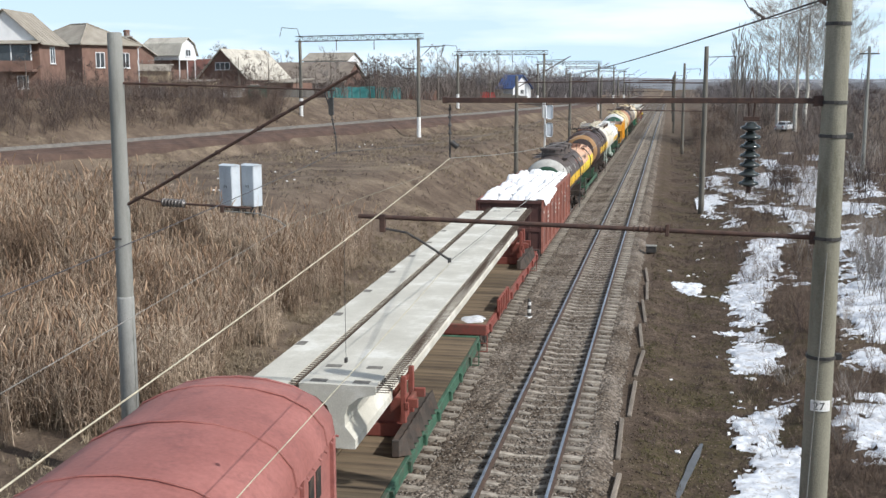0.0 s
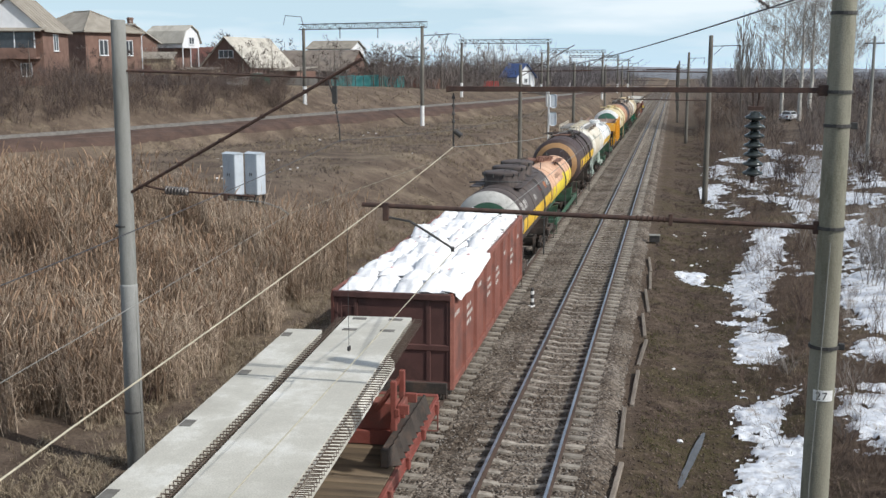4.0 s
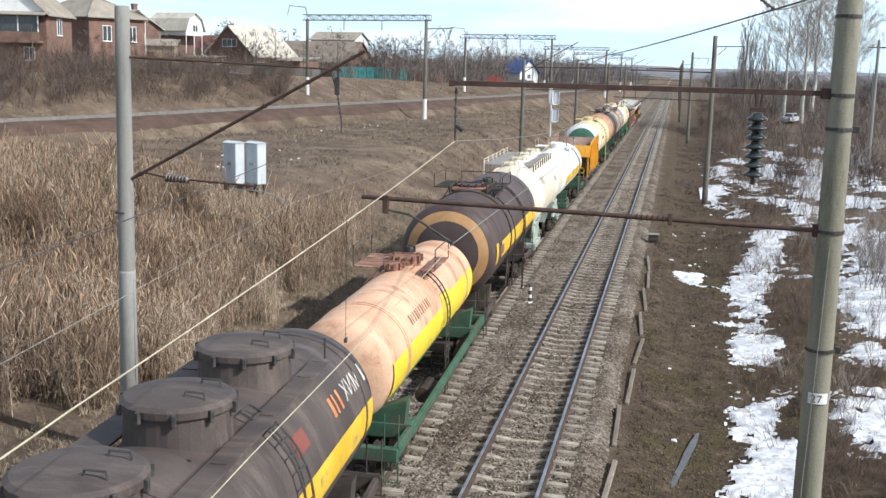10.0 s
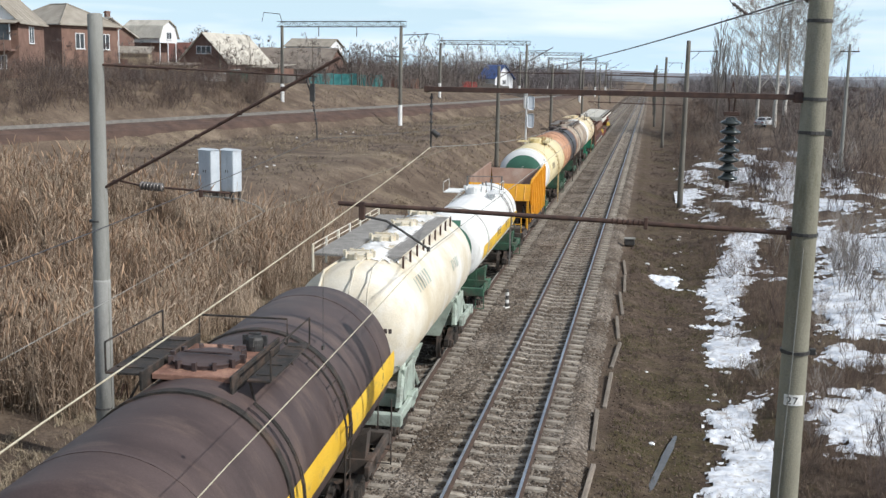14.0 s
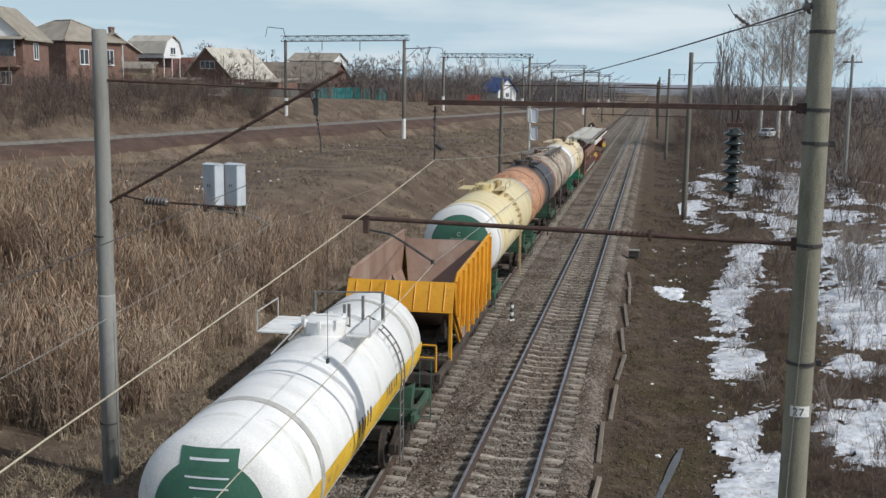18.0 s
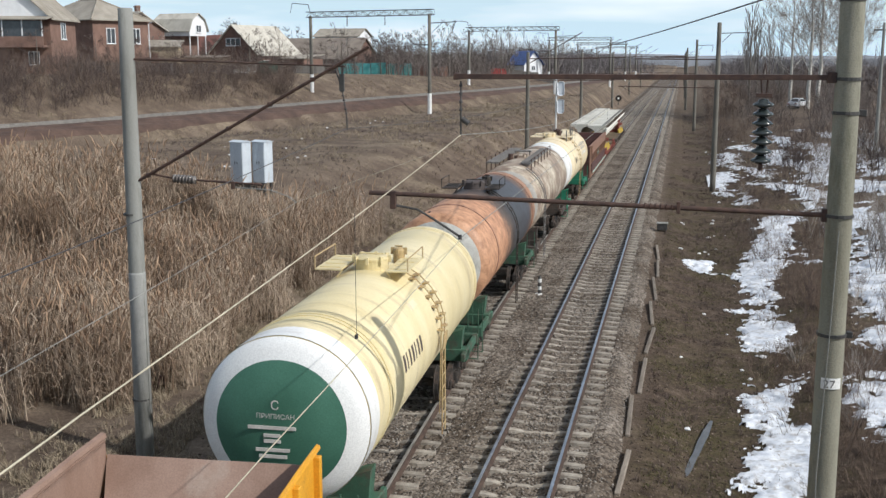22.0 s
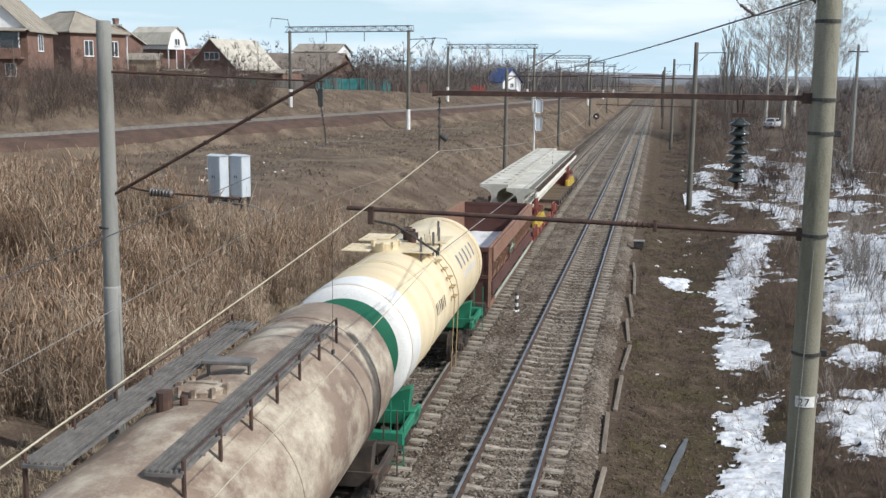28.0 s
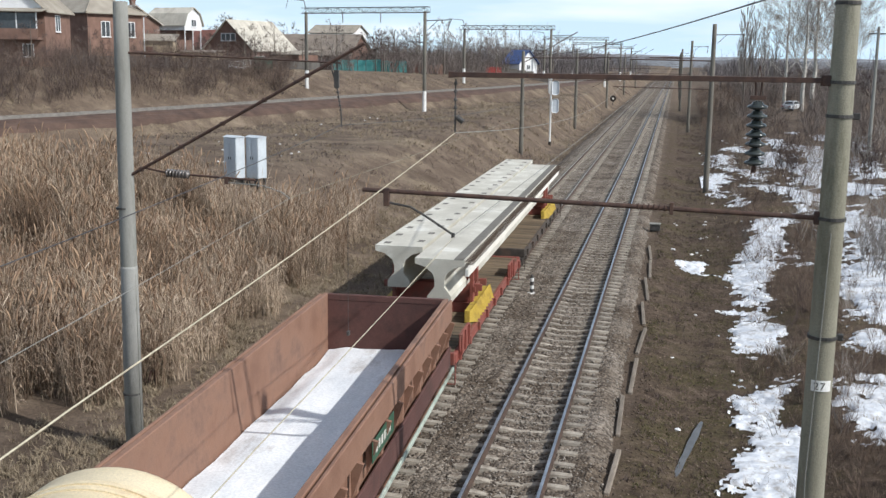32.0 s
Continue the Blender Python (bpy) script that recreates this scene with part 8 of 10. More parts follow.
def grass_template(rnd, h=0.4, n=7):
    out = []
    for _ in range(n):
        b = rnd.uniform(0, math.tau)
        L = h * rnd.uniform(0.6, 1.2)
        sp = rnd.uniform(0.2, 0.8) * L
        p = Vector((rnd.uniform(-0.08, 0.08), rnd.uniform(-0.08, 0.08), -0.03))
        q = p + Vector((math.cos(b) * sp * 0.4, math.sin(b) * sp * 0.4, L * 0.7))
        r = q + Vector((math.cos(b) * sp * 0.6, math.sin(b) * sp * 0.6, L * 0.15))
        s = Vector((-math.sin(b), math.cos(b), 0)) * 0.007
        out.append(([tuple(p - s), tuple(p + s), tuple(q - s * 0.7), tuple(q + s * 0.7), tuple(r)], [(0, 1, 3), (0, 3, 2), (2, 3, 4)]))
    return merge(out)


def twig_template(rnd, h, stems, spread, levels=3, r0=0.02, upright=0.7, far=None):
    """A bare bush: forking stems."""
    out = []
    far = levels < 3 if far is None else far

    def grow(p, d, L, r, lev):
        q = p + d * L
        if far:
            out.append(ribbon(p, q, r, rnd))
        elif lev == 0:
            out.append(tri_tube([tuple(p), tuple(q)], (r, r * 0.6)))
        bend = Vector((rnd.uniform(-1, 1), rnd.uniform(-1, 1), rnd.uniform(-0.2, 0.6))) * 0.12 * L
        mid = p.lerp(q, 0.5) + bend
        if lev > 0 and not far:
            out.append(tri_tube([tuple(p), tuple(mid), tuple(q)], (r, r * 0.8, r * 0.6)))
        if lev > 0:
            for k in range(rnd.choice((2, 3, 3))):
                f = rnd.uniform(0.35, 1.0)
                o = p.lerp(q, f)
                nd = (d + Vector((rnd.uniform(-1, 1), rnd.uniform(-1, 1), rnd.uniform(-0.3, 0.8))) * spread).normalized()
                grow(o, nd, L * rnd.uniform(0.45, 0.75), r * 0.6, lev - 1)
    for _ in range(stems):
        a = rnd.uniform(0, math.tau)
        d = Vector((math.cos(a) * (1 - upright), math.sin(a) * (1 - upright), upright)).normalized()
        grow(Vector((rnd.uniform(-0.15, 0.15) * h, rnd.uniform(-0.15, 0.15) * h, -0.05)), d, h * rnd.uniform(0.4, 0.6), r0, levels)
    return merge(out)


def place(x, y, rnd, s0=0.8, s1=1.2, tilt=0.0, dz=0.0):
    s = rnd.uniform(s0, s1)
    return Matrix.Translation((x, y, land1(x, y) + dz)) @ Matrix.Rotation(rnd.uniform(0, math.tau), 4, "Z") @ Matrix.Rotation(rnd.uniform(-tilt, tilt), 4, "X") @ Matrix.Scale(s, 4)


rnd = random.Random(12)
REED_SET = [reed_template(rnd) for _ in range(8)] + [reed_template(rnd, False) for _ in range(8)]
REEDS = [r for r, p in REED_SET]
PLUMES = [p for r, p in REED_SET]


def reed_edge(y):
    """Outer and inner limit of the reed bed."""
    return float(np.interp(y, [8, 24, 26, 30, 40, 50, 60], [-17.5, -17.0, -14.8, -14.2, -14.2, -14.6, -15.5])), float(np.interp(y, [8, 25, 45, 58, 70], [-34, -40, -44, -46, -50]))


spots_a, spots_b, spots_c, spots_p = [], [], [], []
while len(spots_a) + len(spots_b) + len(spots_c) < 23000:
    y = 24.3 + 40 * rnd.random() ** 0.9
    xr, xl = reed_edge(y)
    x = rnd.uniform(xl, xr)
    if y > 57.5 + 0.3 * x - 6 * frac(x, y, 0.2) or (y > 46 and math.hypot(x + 22.3, y - 52.5) < 4.5):
        continue
    d = frac(x, y, 0.22, 7.0)
    if x > xr - 1.6 * (0.5 + frac(x, y, 0.5, 5.0)):
        continue
    if d < -0.14 or (y < 26.5 and frac(x, y, 0.9, 5.5) < 0.1) or (y > 46 and x > -30 and rnd.random() < 0.35):
        continue
    k = rnd.randrange(16)
    clump = frac(x, y, 0.35, 6.0)
    m = place(x, y, rnd, 0.72 + 0.25 * clump, 1.12 + 0.35 * clump, 0.30)
    tone = 0.9 * frac(x, y, 0.28, 11.0) + 0.5 * frac(x, y, 0.9, 3.0) + rnd.uniform(-0.3, 0.3)
    (spots_b if tone < -0.26 else spots_c if tone > 0.18 else spots_a).append((k, m))
    if PLUMES[k] is not None and rnd.random() < 0.6:
        spots_p.append((k, m))
cloud("reeds", REEDS, spots_a, M["reed"], "dense dry straw-coloured reeds in a wet hollow", "reeds")
cloud("reeds", REEDS, spots_c, M["reed_pale"], "pale golden reeds in a dense bed", "reeds")
cloud("reed_plumes", PLUMES, spots_p, M["plume"], "soft brown seed plumes on dry reeds", "reeds")
cloud("reeds", REEDS, spots_b, M["reed_dark"], "dark weathered reeds among straw-coloured ones", "reeds")

GRASS = [grass_template(rnd, 0.24) for _ in range(8)]
spots = []
while len(spots) < 15000:
    q = rnd.random()
    if q < 0.42:
        y = 12 + 130 * rnd.random() ** 1.4
        x = rnd.uniform(-34 if y < 90 else -26, -10.2)
    elif q < 0.70:
        y = 10 + 90 * rnd.random() ** 1.5
        x = rnd.uniform(2.6, 20)
    else:
        y = 60 + 120 * rnd.random()
        x = bank_line(y) + rnd.uniform(-16, 15)
        if abs(x - bank_line(y)) < 3.8:
            continue
    if frac(x, y, 0.3, 3.3) < -0.05 + (0.25 if 0 < x < 6 else 0):
        continue
    spots.append((rnd.randrange(8), place(x, y, rnd, 0.5, 1.3 if y < 80 else 1.8, 0.2)))
cloud("dry_grass", GRASS, spots, M["grass"], "thin dead grass tufts on bare soil", "grass")

MOSS = [grass_template(rnd, 0.07, 6) for _ in range(6)]
spots = []
while len(spots) < 8000:
    y = 14 + 50 * rnd.random() ** 1.3
    x = rnd.uniform(-0.6, 3.4)
    if frac(x, y, 0.5, 8.8) + 0.3 * frac(x, y, 2.0, 1.0) > 0.05:
        spots.append((rnd.randrange(6), place(x, y, rnd, 0.6, 1.5, 0.3)))
cloud("moss_tufts", MOSS, spots, M["moss"], "low mossy green-brown tufts on trodden soil", "grass")

BUSH = [twig_template(rnd, h, st, 0.55, 3, r0, up) for h, st, r0, up in ((1.3, 9, 0.008, 0.7), (1.8, 10, 0.010, 0.75), (2.4, 10, 0.014, 0.78), (1.0, 14, 0.008, 0.55), (2.9, 11, 0.018, 0.8))]
TWIGS = [(n, M[n]) for n in ("twig", "twig_red", "twig_pale")]
BUSH_ME = {}
for k, (V, F) in enumerate(BUSH):
    for n, mt in TWIGS:
        BUSH_ME[k, n] = mesh_of("bush", V.tolist(), F.tolist(), mt)


def bush(k, n, m, label, group):
    ob = new("bush", BUSH_ME[k, n])
    ob.matrix_basis = m
    return tagged(ob, label, "bush", group)


# thicker twigs so that bushes read dense from afar
count = 0
while count < 250:
    y = 13 + 95 * rnd.random() ** 1.25
    x = 3.0 + 15 * rnd.random()
    if x < 3.6 + 0.9 * math.sin(y * 0.3) or math.hypot(x - 2.4, y - 17) < 1.0:
        continue
    n = rnd.choice(("twig", "twig", "twig_red", "twig_pale"))
    k = rnd.choice((0, 3, 0, 1)) if x < 7 else rnd.choice((1, 2, 0, 4))
    bush(k, n, place(x, y, rnd, 0.7, 1.2, 0.1), "bare leafless bush standing in patchy snow", "bushes in the snow")
    count += 1
FAR_BUSH = [twig_template(rnd, h, 9, 0.75, 3, 0.022, 0.66, True) for h in (2.2, 2.8, 3.4, 2.5, 4.0)]
BRUSH = {"twig": [], "twig_red": []}
count = 0
while count < 720:
    y = 62 + 92 * rnd.random()
    x = bank_line(y) - 8.5 - 9 * rnd.random()
    if x > -0.37 * y:
        continue
    BRUSH[rnd.choice(("twig", "twig", "twig_red"))].append((rnd.randrange(5), place(x, y, rnd, 0.55, 1.1, 0.1)))
    count += 1
for k in range(640):
    y = 84 + 234 * rnd.random() ** 1.3
    x = 2.9 + 16 * rnd.random() ** 1.3 + (y - 95) * 0.012 + (2.2 if y < 95 else 0)
    if y < 118 and x < 15 and rnd.random() < 0.7:
        continue
    if math.hypot(x - 17, (y - 170) * 0.6) < 4 or (y < 175 and x > 12 and abs(x - 0.1 * y) < 1.5):
        continue
    BRUSH[rnd.choice(("twig", "twig_red"))].append((rnd.randrange(5), place(x, y, rnd, 0.4, 0.85 if x < 9 else 1.2, 0.1)))
for n in BRUSH:
    cloud("brush", FAR_BUSH, BRUSH[n], M[n], "dense bare brown brush on railway banks", "brush")


def tree_mesh(rnd, h, spread, levels, trunk_f, r0, narrow=1.0, limbs=9, droop=0.0, limb_r=0.30, thin=0.011):
    """Trunk and crown of a bare tree, as two sets of triangles."""
    trunk, crown = [], []
    pts = [Vector((0, 0, -0.3))]
    n = 7
    for k in range(1, n + 1):
        pts.append(Vector((rnd.uniform(-0.006, 0.006) * h, rnd.uniform(-0.006, 0.006) * h, h * 0.92 * k / n)))
    rad = [r0 * (1 - 0.9 * k / n) + 0.012 for k in range(n + 1)]

    def ring(pts_, rad_, seg=8):
        V, F = [], []
        for p, r in zip(pts_, rad_):
            for k in range(seg):
                a = k * math.tau / seg
                V.append((p.x + r * math.cos(a), p.y + r * math.sin(a), p.z))
        for j in range(len(pts_) - 1):
            for k in range(seg):
                a, b = seg * j + k, seg * j + (k + 1) % seg
                F += [(a, b, b + seg), (a, b + seg, a + seg)]
        return V, F
    trunk.append(ring(pts, rad))

    def grow(p, d, L, r, lev):
        q = p + d * L
        mid = p.lerp(q, 0.5) + Vector((rnd.uniform(-1, 1), rnd.uniform(-1, 1), rnd.uniform(-0.5, 0.5))) * 0.08 * L
        if lev == 0:
            crown.append(ribbon(p, q, r, rnd))
        else:
            (trunk if lev >= levels and limb_r > 0.2 else crown).append(tri_tube([tuple(p), tuple(mid), tuple(q)], (r, r * 0.75, r * 0.5)))
        if lev > 0:
            for _ in range(4 if lev > 1 else 5):
                f = rnd.uniform(0.3, 1.0)
                nd = (d + Vector((rnd.uniform(-1, 1) * narrow, rnd.uniform(-1, 1) * narrow, rnd.uniform(-0.25, 0.7) - droop)) * spread).normalized()
                grow(p.lerp(q, f), nd, L * rnd.uniform(0.38, 0.62), max(thin, r * 0.45), lev - 1)
    for k in range(limbs):
        f = trunk_f + (0.97 - trunk_f) * (k + rnd.random() * 0.7) / limbs
        i = min(n - 1, int(f * n))
        p = pts[i].lerp(pts[i + 1], f * n - i)
        a = rnd.uniform(0, math.tau)
        d = Vector((math.cos(a) * narrow, math.sin(a) * narrow, 0.55 + 0.5 * (1 - narrow) * 2)).normalized()
        grow(p, d, h * (0.34 * (1 - 0.6 * f) + 0.05) * (0.6 + 0.4 * narrow), r0 * limb_r * (1.1 - f), levels)
    return merge(trunk), merge(crown)


def tree_kind(seed, bark, twig, **kw):
    (tv, tf), (cv, cf) = tree_mesh(random.Random(seed), **kw)
    return mesh_of("trunk", tv.tolist(), tf.tolist(), M[bark], True), mesh_of("crown", cv.tolist(), cf.tolist(), M[twig])


KINDS = {
    "poplar": [tree_kind(s, "bark_white", "twig_pale", h=20, spread=0.85, levels=4, trunk_f=0.25, r0=0.30, narrow=0.85, limbs=30, limb_r=0.26, thin=0.010) for s in (1, 2, 3)],
    "column": [tree_kind(s, "bark", "twig_pale", h=14, spread=0.30, levels=4, trunk_f=0.08, r0=0.13, narrow=0.30, limbs=24, limb_r=0.20, thin=0.010) for s in (4, 5)],
    "tree": [tree_kind(s, "bark", "twig", h=8, spread=1.0, levels=4, trunk_f=0.16, r0=0.15, narrow=1.0, limbs=8, thin=0.015) for s in (6, 7, 8)],
    "pale": [tree_kind(s, "bark", "twig_pale", h=9, spread=0.85, levels=4, trunk_f=0.2, r0=0.13, narrow=0.85, limbs=9, thin=0.013) for s in (9, 10)],
}


def tree(kind, k, x, y, s, label, group, turn=0.0, z=None):
    tr, cr = KINDS[kind][k % len(KINDS[kind])]
    t = thing("tree", label, "tree", Matrix.Translation((x, y, land1(x, y) if z is None else z)) @ Matrix.Rotation(turn, 4, "Z") @ Matrix.Scale(s, 4), group)
    a = new("trunk", tr)
    a.parent = t
    b = new("crown", cr)
    b.parent = t
    return t


for x, y, s, k in ((18.3, 168, 1.1, 0), (20.2, 172, 1.15, 1), (22.5, 166, 1.0, 2), (17.0, 182, 0.95, 1), (24.5, 178, 1.05, 0)):
    tree("poplar", k, x, y, s, "tall bare poplar with pale trunk and fine twigs", "poplars", x * 1.7)
for x, y, s, k in ((11.6, 200, 1.2, 0), (13.2, 205, 1.08, 1), (14.8, 198, 0.95, 0), (15.9, 190, 0.8, 1), (12.4, 215, 1.1, 1)):
    tree("column", k, x, y, s, "slender bare columnar poplar", "columnar poplars", x * 2.3)
for k in range(26):
    y = rnd.uniform(120, 330)
    x = rnd.uniform(14, 40) + (y - 120) * 0.05
    tree("tree", k, x, y, rnd.uniform(0.45, 0.85), "dark bare tree behind the snowy bank", "trees beyond the bank", rnd.uniform(0, 6))
for k in range(58):
    y = rnd.uniform(130, 300)
    x = bank_line(y) - rnd.uniform(19, 70)
    tree(rnd.choice(("tree", "tree", "pale")), k, x, y, rnd.uniform(0.55, 0.95), "bare garden tree among houses", "garden trees", rnd.uniform(0, 6))
for x, y, s in ((-56, 193, 0.95), (-60.5, 192, 0.8), (-47, 194, 1.0), (-36, 228, 1.0), (-42, 232, 1.1), (-30, 236, 0.9), (-27, 240, 1.0), (-52, 197, 1.05), (-50, 205, 1.1), (-64, 190, 0.9), (-52.5, 186, 0.85), (-49.5, 187, 0.9), (-44.5, 186, 0.95), (-41.0, 190, 1.05), (-38.5, 196, 1.0), (-34, 205, 1.05), (-57, 192, 0.7)):
    tree("pale" if x > -46 else "tree", int(-x), x, y, s, "bare tree by a coloured fence", "trees by the fence", x)
for x, y, s in ((-85, 200, 1.4), (-90, 206, 1.35), (-78, 210, 1.25), (-104, 190, 1.3), (-70, 215, 1.2), (-64, 225, 1.2)):
    tree("tree", int(-x), x, y, s, "large bare tree behind rooftops", "trees behind the houses", x)

for x, y, s in ((-63.5, 98, 0.62), (-60.5, 104, 0.55), (-61, 112, 0.6), (-58.8, 119, 0.5), (-57.5, 127, 0.55), (-58.5, 135, 0.5), (-57, 143, 0.6), (-66, 93, 0.7), (-56.5, 151, 0.45)):
    tree("tree", int(-x * 3), x, y, s, "dark bare tree standing below brick houses", "trees below the houses", x)

# far woods along the horizon
WOOD = [twig_template(rnd, 7.0, 7, 0.9, 3, 0.085, 0.74, True) for _ in range(6)]
spots = []
for k in range(560):
    y = rnd.uniform(236, 420)
    x = bank_line(y) - 8 - rnd.random() ** 1.3 * 130
    spots.append((rnd.randrange(5), place(x, y, rnd, 0.75, 1.35)))
wood_r = []
for k in range(330):
    y = rnd.uniform(105, 330)
    x = rnd.uniform(7.5, 26) + 0.03 * (y - 115)
    if math.hypot(x - 17, (y - 170) * 0.6) < 4.5 or (y < 175 and x > 12 and abs(x - 0.1 * y) < 1.5):
        continue
    wood_r.append((rnd.randrange(6), place(x, y, rnd, 0.35, 0.72)))
for k in range(450):
    y = rnd.uniform(330, 1200)
    side = rnd.random()
    x = rnd.uniform(9, 260) * (1 if side < 0.45 else 0) + (rnd.uniform(-560, -30) if side >= 0.45 else 0)
    spots.append((rnd.randrange(5), place(x, y, rnd, 0.6, 1.5, 0.0)))
for k in range(260):
    y = rnd.uniform(110, 330)
    x = rnd.choice((rnd.uniform(23 + 0.02 * y, 90), rnd.uniform(-260, -85)))
    spots.append((rnd.randrange(5), place(x, y, rnd, 0.5, 0.95)))
wood_l = []
for k in range(260):
    y = rnd.uniform(191, 240)
    x = rnd.uniform(-80, -27)
    if x > bank_line(y) - 12 or (-40 < x < -27 and y < 234):
        continue
    wood_l.append((rnd.randrange(6), place(x, y, rnd, 0.45, 0.85)))
for k in range(420):
    y = 250 + 750 * rnd.random() ** 1.2
    if rnd.random() < 0.6:
        x = bank_line(min(y, 800)) - 7 - abs(rnd.gauss(0, 45))
    else:
        x = 9 + 0.012 * y + abs(rnd.gauss(0, 40))
    spots.append((rnd.randrange(6), place(x, y, rnd, 0.9, 1.6)))
for k in range(150):
    y = rnd.uniform(165, 235)
    x = bank_line(y) - rnd.uniform(14, 40)
    if x > -27 and y < 234 or -0.30 * y < x < -0.27 * y:
        continue
    wood_l.append((rnd.randrange(6), place(x, y, rnd, 0.4, 0.75)))
cloud("garden_scrub", WOOD, wood_l, M["twig_mid"], "bare grey-brown orchard trees among houses", "scrub")
cloud("scrub_wood", WOOD, wood_r, M["twig_mid"], "dense grey-brown bare scrub behind the track", "scrub")
cloud("far_woods", WOOD, spots, M["twig_far"], "bare woods in the distance, greyed with painted haze", "woods")


# matted dead stalks on the bare foot of the reed bed
spots = []
while len(spots) < 6500:
    y = 20 + 50 * rnd.random() ** 1.2
    x = rnd.uniform(-16.5, -10.6)
    if frac(x, y, 0.8, 2.2) < -0.1:
        continue
    spots.append((rnd.randrange(8), place(x, y, rnd, 0.6, 1.4, 1.2, 0.03)))
cloud("matted_straw", GRASS, spots, M["grass"], "matted broken straw on bare soil below reeds", "grass")

# wooded rise closing the view, its blue haze painted on
def far_rise():
    verts, faces = [], []
    n = 240
    for k in range(n + 1):
        x = -3200 + 6400 * k / n
        h = 9 + 7 * frac(x, 0, 0.0016, 1.0) + 3.0 * frac(x, 0, 0.012, 2.0) + 1.5 * frac(x, 0, 0.05, 3.0)
        for y, z in ((2300, -40), (2320, h - 6), (2420, h), (2700, -40)):
            verts.append((x, y, z))
    for k in range(n):
        for i in range(3):
            a = 4 * k + i
            faces.append((a, a + 4, a + 5, a + 1))
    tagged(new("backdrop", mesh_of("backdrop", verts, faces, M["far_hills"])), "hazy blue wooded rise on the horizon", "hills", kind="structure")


far_rise()

# low tangled clumps at the edge of the snow
spots = []
for k in range(130):
    y = 16 + 60 * rnd.random() ** 1.2
    x = 4.4 + 0.02 * (y - 30) + rnd.gauss(0, 0.9)
    if x < 2.6 or math.hypot(x - 2.4, y - 17) < 1.2:
        continue
    spots.append((rnd.randrange(5), place(x, y, rnd, 0.22, 0.42, 0.2)))
for k in range(70):
    x, y = rnd.uniform(2.9, 8.5), rnd.uniform(12.5, 27)
    if math.hypot(x - 2.4, y - 17) < 1.2:
        continue
    spots.append((rnd.randrange(5), place(x, y, rnd, 0.2, 0.4, 0.25)))
for k in range(110):
    x, y = rnd.uniform(5.0, 15.0), 22 + 75 * rnd.random()
    spots.append((rnd.randrange(5), place(x, y, rnd, 0.25, 0.55, 0.25)))
for cx, cy, rx, ry, n in ((5.5, 43.0, 1.0, 4.2, 60), (6.6, 34.6, 1.5, 1.0, 22), (4.1, 30.2, 0.7, 1.8, 16), (5.4, 25.4, 1.3, 1.0, 18)):
    for k in range(n):
        x, y = rnd.gauss(cx, rx * 0.55), rnd.gauss(cy, ry * 0.55)
        if math.hypot(x - 2.4, y - 17) > 1.2:
            spots.append((rnd.randrange(5), place(x, y, rnd, 0.16, 0.36, 0.3)))
cloud("undergrowth", FAR_BUSH, spots, M["twig_red"], "low tangled reddish undergrowth between snow patches", "undergrowth")


# loose stones on the ballast and clods on the trodden soil
def pebble(rnd_):
    V = [(rnd_.uniform(0.7, 1.3), 0, 0), (-rnd_.uniform(0.7, 1.3), 0, 0), (0, rnd_.uniform(0.7, 1.3), 0), (0, -rnd_.uniform(0.7, 1.3), 0), (0, 0, rnd_.uniform(0.5, 1.0)), (0, 0, -0.5)]
    F = [(0, 2, 4), (2, 1, 4), (1, 3, 4), (3, 0, 4), (2, 0, 5), (1, 2, 5), (3, 1, 5), (0, 3, 5)]
    return np.array(V, float), np.array(F, int)


PEBBLE = [pebble(rnd) for _ in range(8)]


def scatter(count, xs, ys, zf, r0, r1, power=1.3):
    out = []
    for _ in range(count):
        y = ys[0] + (ys[1] - ys[0]) * rnd.random() ** power
        x = rnd.uniform(*xs)
        m = Matrix.Translation((x, y, zf(x, y))) @ Matrix.Rotation(rnd.uniform(0, 6.3), 4, "Z") @ Matrix.Rotation(rnd.uniform(-0.6, 0.6), 4, "X") @ Matrix.Scale(rnd.uniform(r0, r1), 4)
        out.append((rnd.randrange(8), m))
    return out


def bed_z(x, y):
    lx = left_x(y)
    d = min(abs(x - lx), abs(x - RIGHT_X))
    z = -0.255 + (0.035 if d < 1.7 else 0.0)
    z -= 0.75 * float(sstep(lx - 1.9, lx - 3.6, np.array(x))) + 0.55 * float(sstep(RIGHT_X + 1.6, RIGHT_X + 2.75, np.array(x)))
    return z


cloud("ballast_stones", PEBBLE, scatter(22000, (-9.4, -0.75), (9, 62), bed_z, 0.022, 0.048), M["stone_bits"], "loose crushed stones over the ballast", "stones")
cloud("soil_clods", PEBBLE, scatter(8000, (-1.2, 4.4), (16, 60), land1, 0.014, 0.055), M["clods"], "loose clods and stones on trodden soil", "soil")
cloud("soil_clods", PEBBLE, scatter(4000, (-15.5, -10.3), (12, 60), land1, 0.015, 0.05), M["clods"], "loose clods on the bare bank foot", "soil")
spots = []
while len(spots) < 9000:
    y = 52 + 130 * rnd.random()
    x = rnd.uniform(-42, -12) if rnd.random() < 0.75 else rnd.uniform(0.2, 5)
    if frac(x, y, 0.25, 12.0) < 0.0 or abs(x - bank_line(y)) < 4.2:
        continue
    spots.append((rnd.randrange(8), place(x, y, rnd, 0.5, 1.1, 0.3)))
